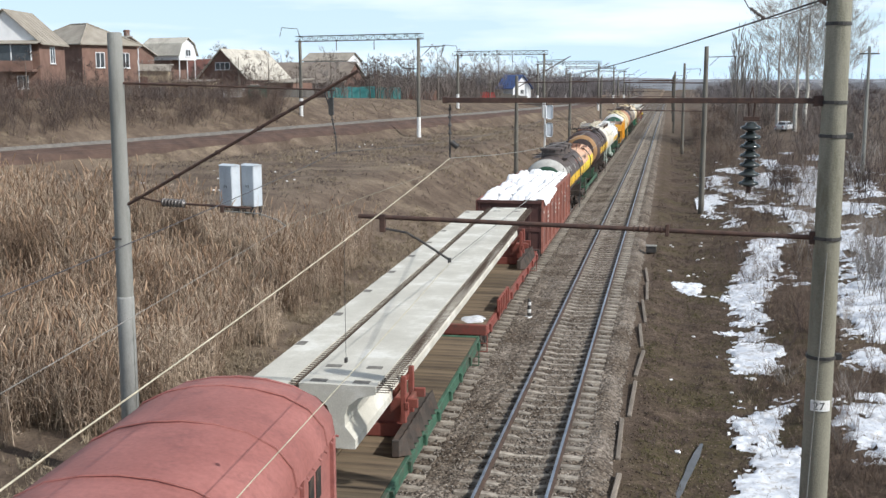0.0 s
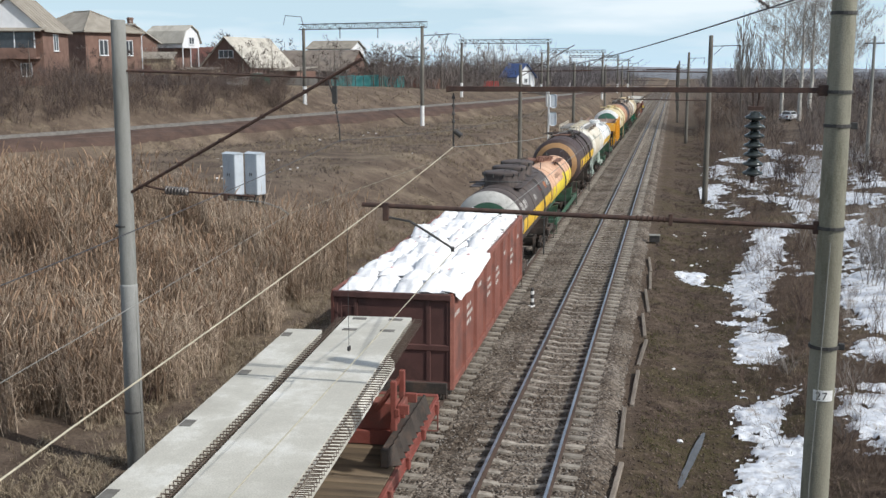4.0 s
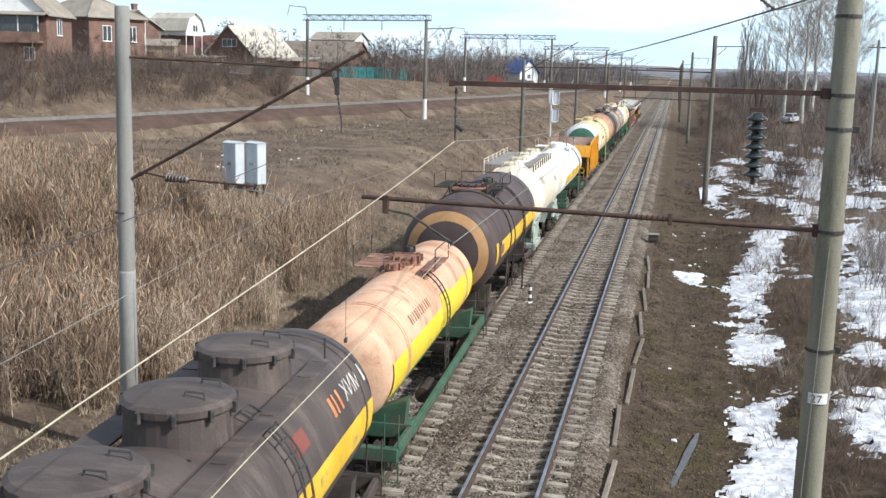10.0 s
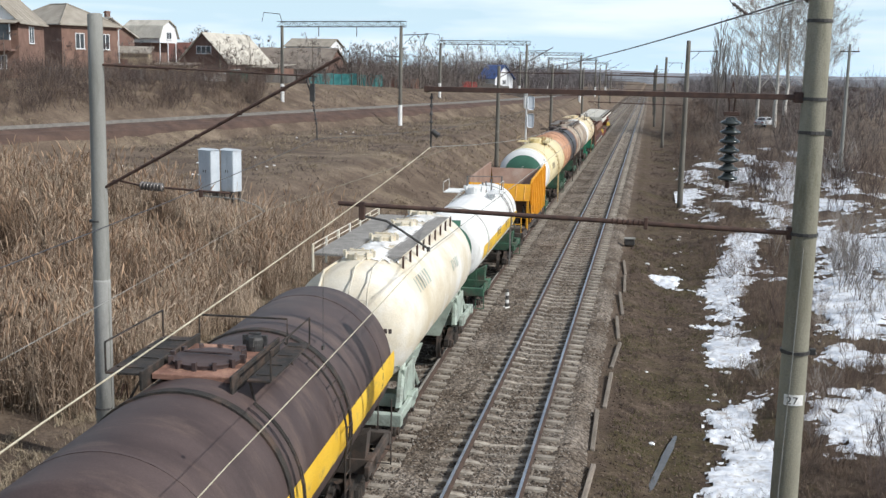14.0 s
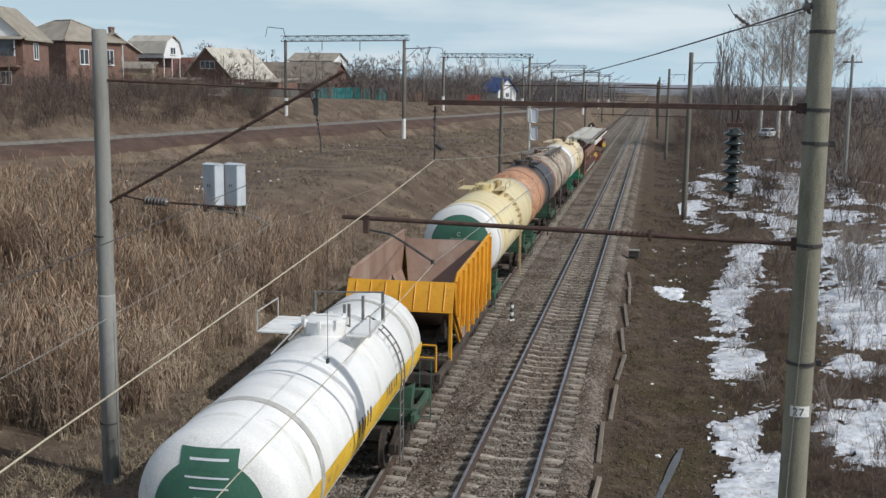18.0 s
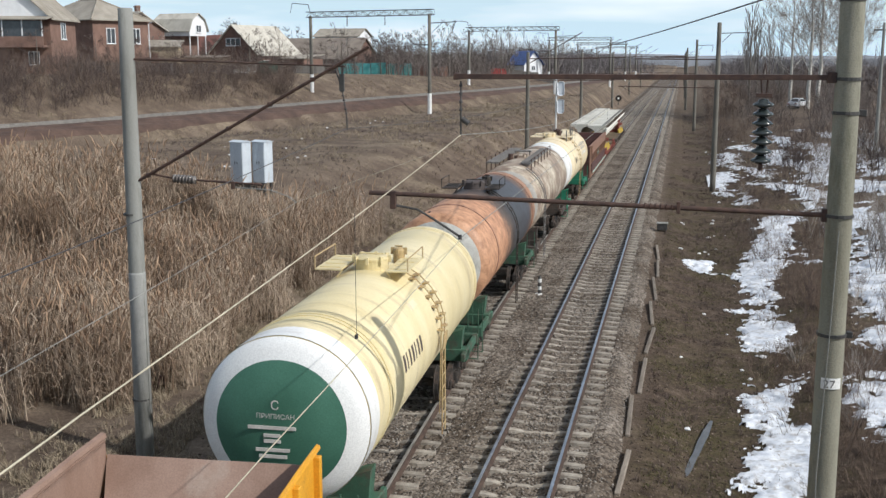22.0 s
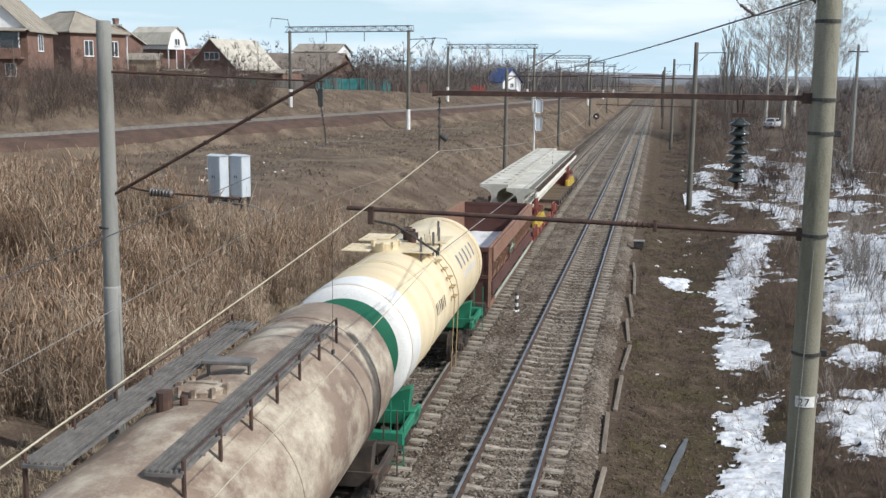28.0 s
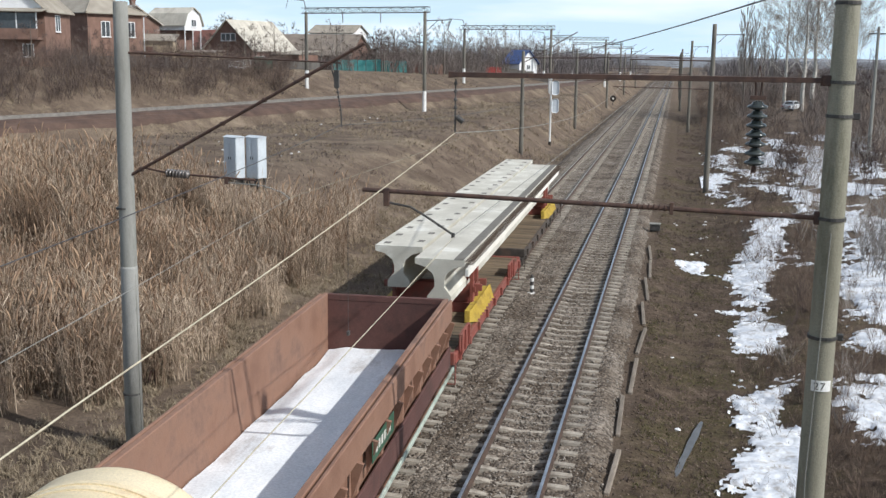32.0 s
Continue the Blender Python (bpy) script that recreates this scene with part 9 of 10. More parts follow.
while len(spots) < 13500:
    y = 17 + 70 * rnd.random() ** 1.3
    x = rnd.uniform(-0.7, 6.5)
    if frac(x, y, 0.6, 17.0) < 0.02 or math.hypot(x - 2.4, y - 17) < 0.5:
        continue
    spots.append((rnd.randrange(8), place(x, y, rnd, 0.25, 0.85, 0.5)))
cloud("dead_weeds", GRASS, spots, M["twig"], "low dark dead weeds on bare ground", "grass")


# ---------------------------------------------------------------- houses beyond the raised line
M["brick"] = surf("red-brown brickwork", (0.150, 0.088, 0.070), (0.215, 0.132, 0.106), 1.2, 0.9, bump=0.3, fine=18, stain=(0.20, 0.135, 0.11), stain_scale=0.5)
M["brick_pale"] = surf("orange brickwork", (0.175, 0.105, 0.082), (0.245, 0.152, 0.120), 1.2, 0.9, bump=0.3, fine=18)
M["plaster_ochre"] = surf("ochre plaster", (0.50, 0.36, 0.17), (0.60, 0.45, 0.24), 1.0, 0.9)
M["plaster_white"] = surf("white cladding", (0.70, 0.71, 0.72), (0.80, 0.81, 0.82), 1.0, 0.7)
M["roof_slate"] = surf("weathered pale asbestos-cement roofing", (0.27, 0.24, 0.20), (0.37, 0.335, 0.28), 0.6, 0.9, stain=(0.27, 0.24, 0.19), stain_scale=0.4)
M["roof_pale"] = surf("pale grey-cream roofing", (0.46, 0.43, 0.37), (0.58, 0.55, 0.48), 0.6, 0.9, stain=(0.36, 0.33, 0.28), stain_scale=0.5)
M["roof_brown"] = surf("old brown-grey roofing", (0.20, 0.165, 0.14), (0.29, 0.245, 0.20), 0.6, 0.9)
M["roof_red"] = surf("dark red roofing", (0.16, 0.07, 0.055), (0.22, 0.10, 0.08), 0.6, 0.85)
M["roof_blue"] = surf("blue metal roofing", (0.06, 0.10, 0.24), (0.09, 0.14, 0.31), 0.6, 0.5)
M["pane"] = surf("dark window glass", (0.03, 0.035, 0.04), (0.07, 0.08, 0.09), 1.0, 0.12, bump=0.0, spec=0.6)
M["turquoise"] = surf("faded turquoise fence paint", (0.07, 0.30, 0.29), (0.12, 0.42, 0.41), 0.8, 0.8, stain=(0.38, 0.60, 0.60), stain_scale=0.35, stain_amount=0.45, vary=0.2)
M["fence_green"] = surf("green fence paint", (0.03, 0.14, 0.10), (0.05, 0.19, 0.14), 0.8, 0.7)
M["fence_red"] = surf("red metal fence", (0.40, 0.06, 0.05), (0.50, 0.09, 0.08), 0.8, 0.6)
M["fence_grey"] = surf("grey board fence", (0.085, 0.078, 0.072), (0.15, 0.14, 0.13), 0.8, 0.85, vary=0.2)
M["ochre_dull"] = surf("dull tan plaster", (0.36, 0.29, 0.20), (0.46, 0.38, 0.27), 1.0, 0.9)
M["fence_brown"] = surf("brown metal gate", (0.14, 0.065, 0.045), (0.20, 0.095, 0.07), 0.8, 0.8)


def window_unit(h, m, w, hh, bars=1):
    """Frame, panes and sill, let into a wall; local x across, z up, -y outwards."""
    bm = bmnew()
    box(bm, -w / 2, w / 2, -0.05, 0.03, 0, 0.08, 0.0, m)
    box(bm, -w / 2, w / 2, -0.05, 0.03, hh - 0.08, hh, 0.0, m)
    for k in range(bars + 2):
        x = -w / 2 + 0.04 + k * (w - 0.08) / (bars + 1)
        box(bm, x - 0.04, x + 0.04, -0.05, 0.03, 0.08, hh - 0.08, 0.0, m)
    f = part("window", bm, M["plaster_white"], h, "white window frame")
    for k in range(bars + 1):
        x0 = -w / 2 + 0.08 + k * (w - 0.08) / (bars + 1)
        bm = bmnew()
        box(bm, x0, x0 + (w - 0.08) / (bars + 1) - 0.08, -0.015, 0.0, 0.08, hh - 0.08, 0.0, m)
        part("pane", bm, M["pane"], f)
    bm = bmnew()
    box(bm, -w / 2 - 0.05, w / 2 + 0.05, -0.14, 0.03, -0.06, -0.005, 0.0, m)
    part("sill", bm, M["plaster_white"], f)


def roof_slab(h, pts, t, mat, name="roof"):
    bm = bmnew()
    a = [bm.verts.new(p) for p in pts]
    b = [bm.verts.new((p[0], p[1], p[2] + t)) for p in pts]
    bm.faces.new(a[::-1])
    bm.faces.new(b)
    n = len(pts)
    for k in range(n):
        bm.faces.new((a[k], a[(k + 1) % n], b[(k + 1) % n], b[k]))
    bmesh.ops.recalc_face_normals(bm, faces=bm.faces[:])
    return part(name, bm, mat, h)


def sheet_ribs(h, roof, p0, p1, q0, q1, n, mat):
    """Ridges of roofing sheets from eave to ridge."""
    bm = bmnew()
    for k in range(n):
        f = (k + 0.5) / n
        a, b = Vector(p0).lerp(Vector(p1), f), Vector(q0).lerp(Vector(q1), f)
        rod(bm, a + Vector((0, 0, 0.10)), b + Vector((0, 0, 0.10)), 0.06, seg=4)
    part("sheet_ridge", bm, mat, roof)["kind"] = "stuff"


def gable_house(x, y, z, turn, w, d, wall, rise, brick, roof, label, over=0.45, gable=None, windows=(), side_windows=(), chimney=None):
    """w across the gable front (local x), d deep; the front faces -y before turning."""
    h = thing("house", label, "house", pose(x, y, z, 0, 0, turn), "houses")
    bm = bmnew()
    sec = [(-w / 2, -2.0), (w / 2, -2.0), (w / 2, wall), (0, wall + rise), (-w / 2, wall)]
    a = [bm.verts.new((px, 0, pz)) for px, pz in sec]
    b = [bm.verts.new((px, d, pz)) for px, pz in sec]
    bm.faces.new(a)
    bm.faces.new(b[::-1])
    for k in range(5):
        bm.faces.new((a[k], b[k], b[(k + 1) % 5], a[(k + 1) % 5]))
    bmesh.ops.recalc_face_normals(bm, faces=bm.faces[:])
    part("wall", bm, brick, h)
    if gable:
        bm = bmnew()
        v = [bm.verts.new(c) for c in ((-w / 2, -0.03, wall), (w / 2, -0.03, wall), (0, -0.03, wall + rise))]
        u = [bm.verts.new((c.co.x, 0.05, c.co.z)) for c in v]
        bm.faces.new(v)
        for k in range(3):
            bm.faces.new((v[k], u[k], u[(k + 1) % 3], v[(k + 1) % 3]))
        bmesh.ops.recalc_face_normals(bm, faces=bm.faces[:])
        part("gable_cladding", bm, gable, h)
    k = rise / (w / 2)
    for s in (-1, 1):
        e = (s * (w / 2 + over), wall - over * k + 0.05)
        r = roof_slab(h, [(e[0], -over, e[1]), (0, -over, wall + rise + 0.05), (0, d + over, wall + rise + 0.05), (e[0], d + over, e[1])], 0.12, roof)
        sheet_ribs(h, r, (e[0], -over, e[1]), (e[0], d + over, e[1]), (0, -over, wall + rise + 0.05), (0, d + over, wall + rise + 0.05), int(d / 0.9), roof)
    for wx, wz, ww, wh, bars in windows:
        window_unit(h, Matrix.Translation((wx, -0.02, wz)), ww, wh, bars)
    for wy, wz, ww, wh, bars in side_windows:
        window_unit(h, Matrix.Translation((w / 2 + 0.02, wy, wz)) @ Matrix.Rotation(math.pi / 2, 4, "Z"), ww, wh, bars)
    if chimney:
        cx_, cy_, ch = chimney
        bm = bmnew()
        box(bm, cx_ - 0.3, cx_ + 0.3, cy_ - 0.3, cy_ + 0.3, wall, ch, 0.03)
        box(bm, cx_ - 0.36, cx_ + 0.36, cy_ - 0.36, cy_ + 0.36, ch - 0.25, ch - 0.1, 0.02)
        part("chimney", bm, M["brick"], h)
    return h


def hip_house(x, y, z, turn, w, d, wall, rise, brick, roof, label, windows=(), side_windows=()):
    h = thing("house", label, "house", pose(x, y, z, 0, 0, turn), "houses")
    bm = bmnew()
    box(bm, -w / 2, w / 2, 0, d, -2, wall)
    part("wall", bm, brick, h)
    o = 0.5
    A, B, C, D = (-w / 2 - o, -o, wall - 0.05), (w / 2 + o, -o, wall - 0.05), (w / 2 + o, d + o, wall - 0.05), (-w / 2 - o, d + o, wall - 0.05)
    R0, R1 = (0, d * 0.36, wall + rise), (0, d * 0.64, wall + rise)
    for pts in ((A, B, R0), (B, C, R1, R0), (C, D, R1), (D, A, R0, R1)):
        roof_slab(h, list(pts), 0.12, roof)
    for p, q in ((A, R0), (B, R0), (R0, R1), (C, R1), (D, R1)):
        bm = bmnew()
        rod(bm, Vector(p) + Vector((0, 0, 0.14)), Vector(q) + Vector((0, 0, 0.14)), 0.11, seg=6)
        part("ridge_cap", bm, M["roof_slate"], h)
    for wx, wz, ww, wh, bars in windows:
        window_unit(h, Matrix.Translation((wx, -0.02, wz)), ww, wh, bars)
    for wy, wz, ww, wh, bars in side_windows:
        window_unit(h, Matrix.Translation((w / 2 + 0.02, wy, wz)) @ Matrix.Rotation(math.pi / 2, 4, "Z"), ww, wh, bars)
    bm = bmnew()
    rod(bm, (w / 2 + 0.1, -0.12, -0.5), (w / 2 + 0.1, -0.12, wall - 0.3), 0.06, seg=8)
    rod(bm, (w / 2 + 0.1, -0.12, wall - 0.3), (w / 2 + 0.4, -0.4, wall - 0.05), 0.06, seg=8)
    part("downpipe", bm, M["cabinet"], h)
    return h


# brick gable house by the line
gable_house(-67.1, 155.0, 6.3, -10, 8.6, 12.5, 3.15, 4.2, M["brick"], M["roof_pale"], "brick house with steep pale roof and gable window", windows=((0.1, 4.3, 2.6, 1.15, 2), (-2.4, 0.6, 1.1, 1.3, 1)), side_windows=((2.0, 0.7, 2.6, 1.4, 3), (7.5, 0.7, 1.2, 1.3, 1)))
# two-storey houses on the left
hA = gable_house(-69.05, 103.2, 7.4, 12.8, 7.0, 8.0, 5.8, 3.2, M["brick_pale"], M["roof_slate"], "two-storey orange brick house with glazed balcony and white gable", gable=M["plaster_white"], side_windows=((3.9, 3.5, 1.5, 1.8, 1),), windows=((1.6, 0.8, 1.2, 1.4, 1),))
bm = bmnew()
box(bm, -5.2, 3.2, -1.5, 0.0, 2.6, 2.85, 0.02)
box(bm, -5.2, 3.2, -1.5, -1.42, 2.85, 3.75, 0.01)
part("balcony", bm, M["brick_pale"], hA)
for k in range(5):
    bm = bmnew()
    box(bm, -5.2 + k * 2.08 - 0.06, -5.2 + k * 2.08 + 0.06, -1.5, -1.4, 3.75, 5.4, 0.01)
    part("balcony_post", bm, M["plaster_white"], hA)
bm = bmnew()
box(bm, -5.1, 3.1, -1.45, -1.43, 3.75, 5.35)
part("balcony_glazing", bm, M["pane"], hA)
roof_slab(hA, [(-5.9, -2.0, 5.45), (3.9, -2.0, 5.45), (3.9, 0.3, 5.85), (-5.9, 0.3, 5.85)], 0.1, M["roof_slate"], "porch_roof")
hip_house(-68.3, 123.6, 7.4, 64.4, 8.0, 12.5, 6.0, 2.6, M["brick_pale"], M["roof_slate"], "two-storey brick house with pale hipped roof", windows=((-1.5, 3.2, 1.3, 1.9, 1), (2.2, 3.2, 1.2, 1.9, 1)), side_windows=((3.0, 3.4, 1.2, 1.7, 1), (6.5, 3.4, 1.2, 1.7, 1)))
gable_house(-71.0, 133.5, 7.6, 60, 7.6, 9.0, 4.9, 2.3, M["brick"], M["roof_pale"], "brick house with low pale roof and red chimney", side_windows=((2.0, 3.0, 1.3, 1.5, 1),), windows=((0.5, 2.8, 1.4, 1.5, 1),), chimney=(0.9, 1.8, 8.2))


def gambrel_house(x, y, z, turn, w, d, wall, rise, label):
    """A white attic with broken roof slopes on a brick storey, with posts under its overhang."""
    h = thing("house", label, "house", pose(x, y, z, 0, 0, turn), "houses")
    sec = [(-w / 2, 0), (w / 2, 0), (w / 2, wall), (w * 0.36, wall + rise * 0.62), (0, wall + rise), (-w * 0.36, wall + rise * 0.62), (-w / 2, wall)]
    bm = bmnew()
    a = [bm.verts.new((px, 0, pz)) for px, pz in sec]
    b = [bm.verts.new((px, d, pz)) for px, pz in sec]
    bm.faces.new(a)
    bm.faces.new(b[::-1])
    for k in range(len(sec)):
        bm.faces.new((a[k], b[k], b[(k + 1) % len(sec)], a[(k + 1) % len(sec)]))
    bmesh.ops.recalc_face_normals(bm, faces=bm.faces[:])
    part("attic", bm, M["plaster_white"], h, "white clad attic gable")
    for s in (-1, 1):
        p = [(s * (w / 2 + 0.25), wall - 0.35), (s * w * 0.37, wall + rise * 0.62 + 0.03), (0, wall + rise + 0.05)]
        for (x0, z0), (x1, z1) in zip(p, p[1:]):
            roof_slab(h, [(x0, -0.3, z0), (x1, -0.3, z1), (x1, d + 0.3, z1), (x0, d + 0.3, z0)], 0.1, M["roof_pale"])
    bm = bmnew()
    box(bm, -w / 2 + 0.1, w / 2 - 0.1, 1.6, d, -4.5, -0.01)
    part("brick_storey", bm, M["brick"], h)
    window_unit(h, Matrix.Translation((0.1, -0.02, wall * 0.55)), 1.1, 1.0, 1)
    window_unit(h, Matrix.Translation((-w / 2 + 0.08, d * 0.45, -2.6)) @ Matrix.Rotation(-math.pi / 2, 4, "Z"), 2.6, 1.6, 4)
    for px in (-w / 2 + 0.15, 0.0, w / 2 - 0.15):
        bm = bmnew()
        box(bm, px - 0.06, px + 0.06, 0.05, 0.17, -4.5, -0.01, 0.01)
        part("post", bm, M["plaster_white"], h)
    bm = bmnew()
    rod(bm, (w / 2 + 0.1, 0.1, -4.3), (w / 2 + 0.1, 4.0, 0.1), 0.09, seg=6)
    part("stair_rail", bm, M["plaster_white"], h)
    return h


gambrel_house(-66.14, 141.0, 11.83, 75, 3.6, 6.5, 0.9, 2.1, "small house with white gambrel attic over a brick storey")


def shed(x, y, z, turn, w, d, hgt, wallm, roofm, label, pitch=0.5):
    h = thing("shed", label, "shed", pose(x, y, z, 0, 0, turn), "sheds")
    bm = bmnew()
    box(bm, -w / 2, w / 2, 0, d, -1.5, hgt)
    part("wall", bm, wallm, h)
    roof_slab(h, [(-w / 2 - 0.3, -0.4, hgt), (w / 2 + 0.3, -0.4, hgt), (w / 2 + 0.3, d + 0.3, hgt + pitch), (-w / 2 - 0.3, d + 0.3, hgt + pitch)], 0.1, roofm)
    bm = bmnew()
    box(bm, -0.5, 0.5, -0.05, 0.0, -0.2, min(1.9, hgt - 0.3), 0.01)
    part("door", bm, M["fence_brown"], h)
    return h


shed(-66.2, 128.0, 7.6, 20, 6.0, 5.0, 2.6, M["ochre_dull"], M["roof_slate"], "low outbuilding with pale sloping roof", 0.9)
shed(-63.2, 134.5, 6.9, 8, 5.2, 5.0, 1.9, M["ochre_dull"], M["roof_brown"], "low ochre shed with flat roof", 0.3)
shed(-60.2, 159.0, 6.1, -10, 6.5, 6.0, 2.5, M["brick_pale"], M["roof_slate"], "lean-to beside a brick house", 0.6)
gable_house(-59.4, 199.5, 5.2, 80, 9.0, 17.0, 3.5, 3.6, M["brick"], M["roof_brown"], "long low house with old grey-brown roof", side_windows=((3, 1, 1.3, 1.3, 1), (8, 1, 1.3, 1.3, 1), (13, 1, 1.3, 1.3, 1)))
gable_house(-82.0, 190.0, 5.8, 75, 8.0, 12.0, 4.0, 3.0, M["brick"], M["roof_red"], "house with dark red roof among trees")
gable_house(-68.0, 228.0, 6.0, 85, 8.0, 10.0, 7.2, 1.6, M["plaster_white"], M["roof_slate"], "white building with a low roof behind others")
gable_house(-31.6, 233.0, 5.4, 48, 5.0, 5.4, 2.0, 2.5, M["plaster_white"], M["roof_blue"], "white house with bright blue metal roof", windows=((0, 0.5, 1.0, 1.0, 1),))
gable_house(-88.0, 150.0, 7.4, 40, 8.0, 10.0, 4.2, 2.8, M["brick"], M["roof_brown"], "brick house behind gardens")
gable_house(-92.0, 232.0, 6.0, 65, 8.0, 12.0, 3.5, 2.8, M["brick"], M["roof_red"], "far house with dark red roof")


def fence(p, q, hgt, mat, label, width=1.6, wobble=0.1, sink=0.3):
    """Panels between posts along the ground from p to q."""
    p, q = Vector((*p, 0)), Vector((*q, 0))
    n = max(1, round((q - p).length / width))
    t = thing("fence", label, "fence", pose(0, 0, 0), "fences")
    turn = math.degrees(math.atan2((q - p).y, (q - p).x))
    L = (q - p).length / n
    r = random.Random(int(abs(p.x) * 10))
    for k in range(n):
        c = p.lerp(q, (k + 0.5) / n)
        z = land1(c.x, c.y) - sink
        hh = hgt + r.uniform(-wobble, wobble)
        bm = bmnew()
        box(bm, -L / 2 + 0.03, L / 2 - 0.03, -0.02, 0.02, 0.1, hh + sink, 0.008)
        for j in range(5):
            x = -L / 2 + (j + 0.5) * L / 5
            box(bm, x - 0.03, x + 0.03, -0.045, -0.015, 0.12, hh + sink - 0.03)
        o = part("panel", bm, mat, t)
        o.matrix_basis = pose(c.x, c.y, z, 0, r.uniform(-1, 1), turn)
    for k in range(n + 1):
        c = p.lerp(q, k / n)
        bm = bmnew()
        box(bm, -0.05, 0.05, -0.05, 0.05, -0.4, hgt + sink + 0.1, 0.01)
        o = part("post", bm, M["fence_grey"], t)
        o.matrix_basis = pose(c.x, c.y, land1(c.x, c.y) - sink, 0, 0, turn)
    return t


fence((-61.4, 189.0), (-47.8, 190.0), 2.5, M["turquoise"], "faded turquoise board fence patched with paler sheets")
fence((-47.6, 190.0), (-45.2, 190.3), 2.2, M["fence_brown"], "brown metal gate in a fence line", 1.2)
fence((-45.1, 190.3), (-41.5, 193.0), 1.9, M["brick_pale"], "low orange brick garden wall", 1.8)
fence((-44.5, 216.0), (-39.6, 225.0), 1.5, M["fence_grey"], "dark grey board fence", 1.8)
fence((-39.5, 225.0), (-36.3, 226.0), 1.6, M["fence_red"], "bright red metal fence", 1.6)
fence((-36.2, 226.0), (-27.0, 232.0), 1.5, M["fence_grey"], "pale grey board fence", 1.8)
fence((-60.8, 149.5), (-58.2, 150.5), 1.8, M["fence_green"], "green painted garden fence", 1.3)
fence((-58.0, 150.6), (-53.5, 158.0), 1.3, M["fence_grey"], "grey wire and board garden fence", 1.6)
fence((-64.0, 146.5), (-61.0, 149.4), 1.3, M["plaster_white"], "pale low garden wall", 1.5)
fence((-67.0, 108.0), (-61.0, 120.0), 1.2, M["fence_grey"], "grey garden fence below houses", 1.8)
fence((-61.0, 120.0), (-60.0, 138.0), 1.2, M["fence_grey"], "grey garden fence below houses", 1.8)


# ---------------------------------------------------------------- small things
M["relay_grey"] = surf("blue-grey enamelled steel", (0.47, 0.52, 0.57), (0.57, 0.62, 0.66), 1.5, 0.5, bump=0.05, stain=(0.38, 0.40, 0.42), stain_scale=1.2, stain_amount=0.2)


def cabinets():
    for k, (x, y, w) in enumerate(((-22.90, 53.4, 0.95), (-21.80, 53.75, 0.92))):
        z = land1(x, y)
        c = thing("relay_cabinet", "light grey steel relay cabinet standing above reeds", "cabinet", pose(x, y, 2.42, 0, 0, -24), "relay cabinets")
        bm = bmnew()
        box(bm, -w / 2, w / 2, -0.32, 0.32, 0.0, 2.18, 0.02)
        part("case", bm, M["relay_grey"], c)
        bm = bmnew()
        v = [bm.verts.new(p) for p in ((-w / 2 - 0.05, -0.37, 2.18), (w / 2 + 0.05, -0.37, 2.18), (w / 2 + 0.05, 0.37, 2.18), (-w / 2 - 0.05, 0.37, 2.18), (-w / 2 - 0.05, 0.0, 2.27), (w / 2 + 0.05, 0.0, 2.27))]
        for f in ((0, 1, 5, 4), (2, 3, 4, 5), (3, 0, 4), (1, 2, 5), (3, 2, 1, 0)):
            bm.faces.new([v[i] for i in f])
        part("roof", bm, M["relay_grey"], c)
        for s in (-1, 1):
            bm = bmnew()
            box(bm, min(s * 0.02, s * (w / 2 - 0.04)), max(s * 0.02, s * (w / 2 - 0.04)), -0.335, -0.322, 0.06, 2.10, 0.004)
            d = part("door", bm, M["relay_grey"], c)
            bm = bmnew()
            box(bm, s * 0.08 - 0.02, s * 0.08 + 0.02, -0.36, -0.335, 1.0, 1.15, 0.005)
            part("handle", bm, M["steel_dark"], d)
        for sx in (-1, 1):
            for sy in (-1, 1):
                bm = bmnew()
                box(bm, sx * (w / 2 - 0.12) - 0.05, sx * (w / 2 - 0.12) + 0.05, sy * 0.25 - 0.05, sy * 0.25 + 0.05, -2.2, 0.0, 0.005)
                part("leg", bm, M["steel_dark"], c)


cabinets()

# weathered edging beams along the ballast
M["beam_grey"] = surf("weathered brown-grey timber", (0.17, 0.145, 0.115), (0.29, 0.25, 0.21), 3.0, 0.95, squash=(8, 0.6, 1), stain=(0.10, 0.08, 0.06), stain_scale=1.6, vary=0.2)
for x0, y0, x1, y1 in ((-1.22, 19.4, -1.16, 22.0), (-1.11, 22.5, -0.91, 25.1), (-1.07, 26.3, -1.03, 29.4), (-0.92, 29.9, -0.83, 33.3), (-0.86, 34.2, -0.69, 37.3), (-0.71, 38.1, -0.95, 41.4), (-0.68, 42.1, -0.95, 46.1), (-0.72, 46.6, -0.85, 50.2), (-0.8, 50.8, -1.01, 54.2)):
    bm = bmnew()
    L = math.hypot(x1 - x0, y1 - y0)
    box(bm, -0.065, 0.065, -L / 2, L / 2, -0.06, 0.055, 0.02)
    for v in bm.verts:
        v.co.x += 0.04 * math.sin(v.co.y * 1.3 + x0 * 9)
    ob = part("weathered_beam", bm, M["beam_grey"], None)
    ob.matrix_basis = pose((x0 + x1) / 2, (y0 + y1) / 2, land1((x0 + x1) / 2, (y0 + y1) / 2) + 0.05, 1.2, 0, math.degrees(math.atan2(-(x1 - x0), y1 - y0)))
    tagged(ob, "weathered grey edging beam lying beside ballast", "beam", "edging beams")

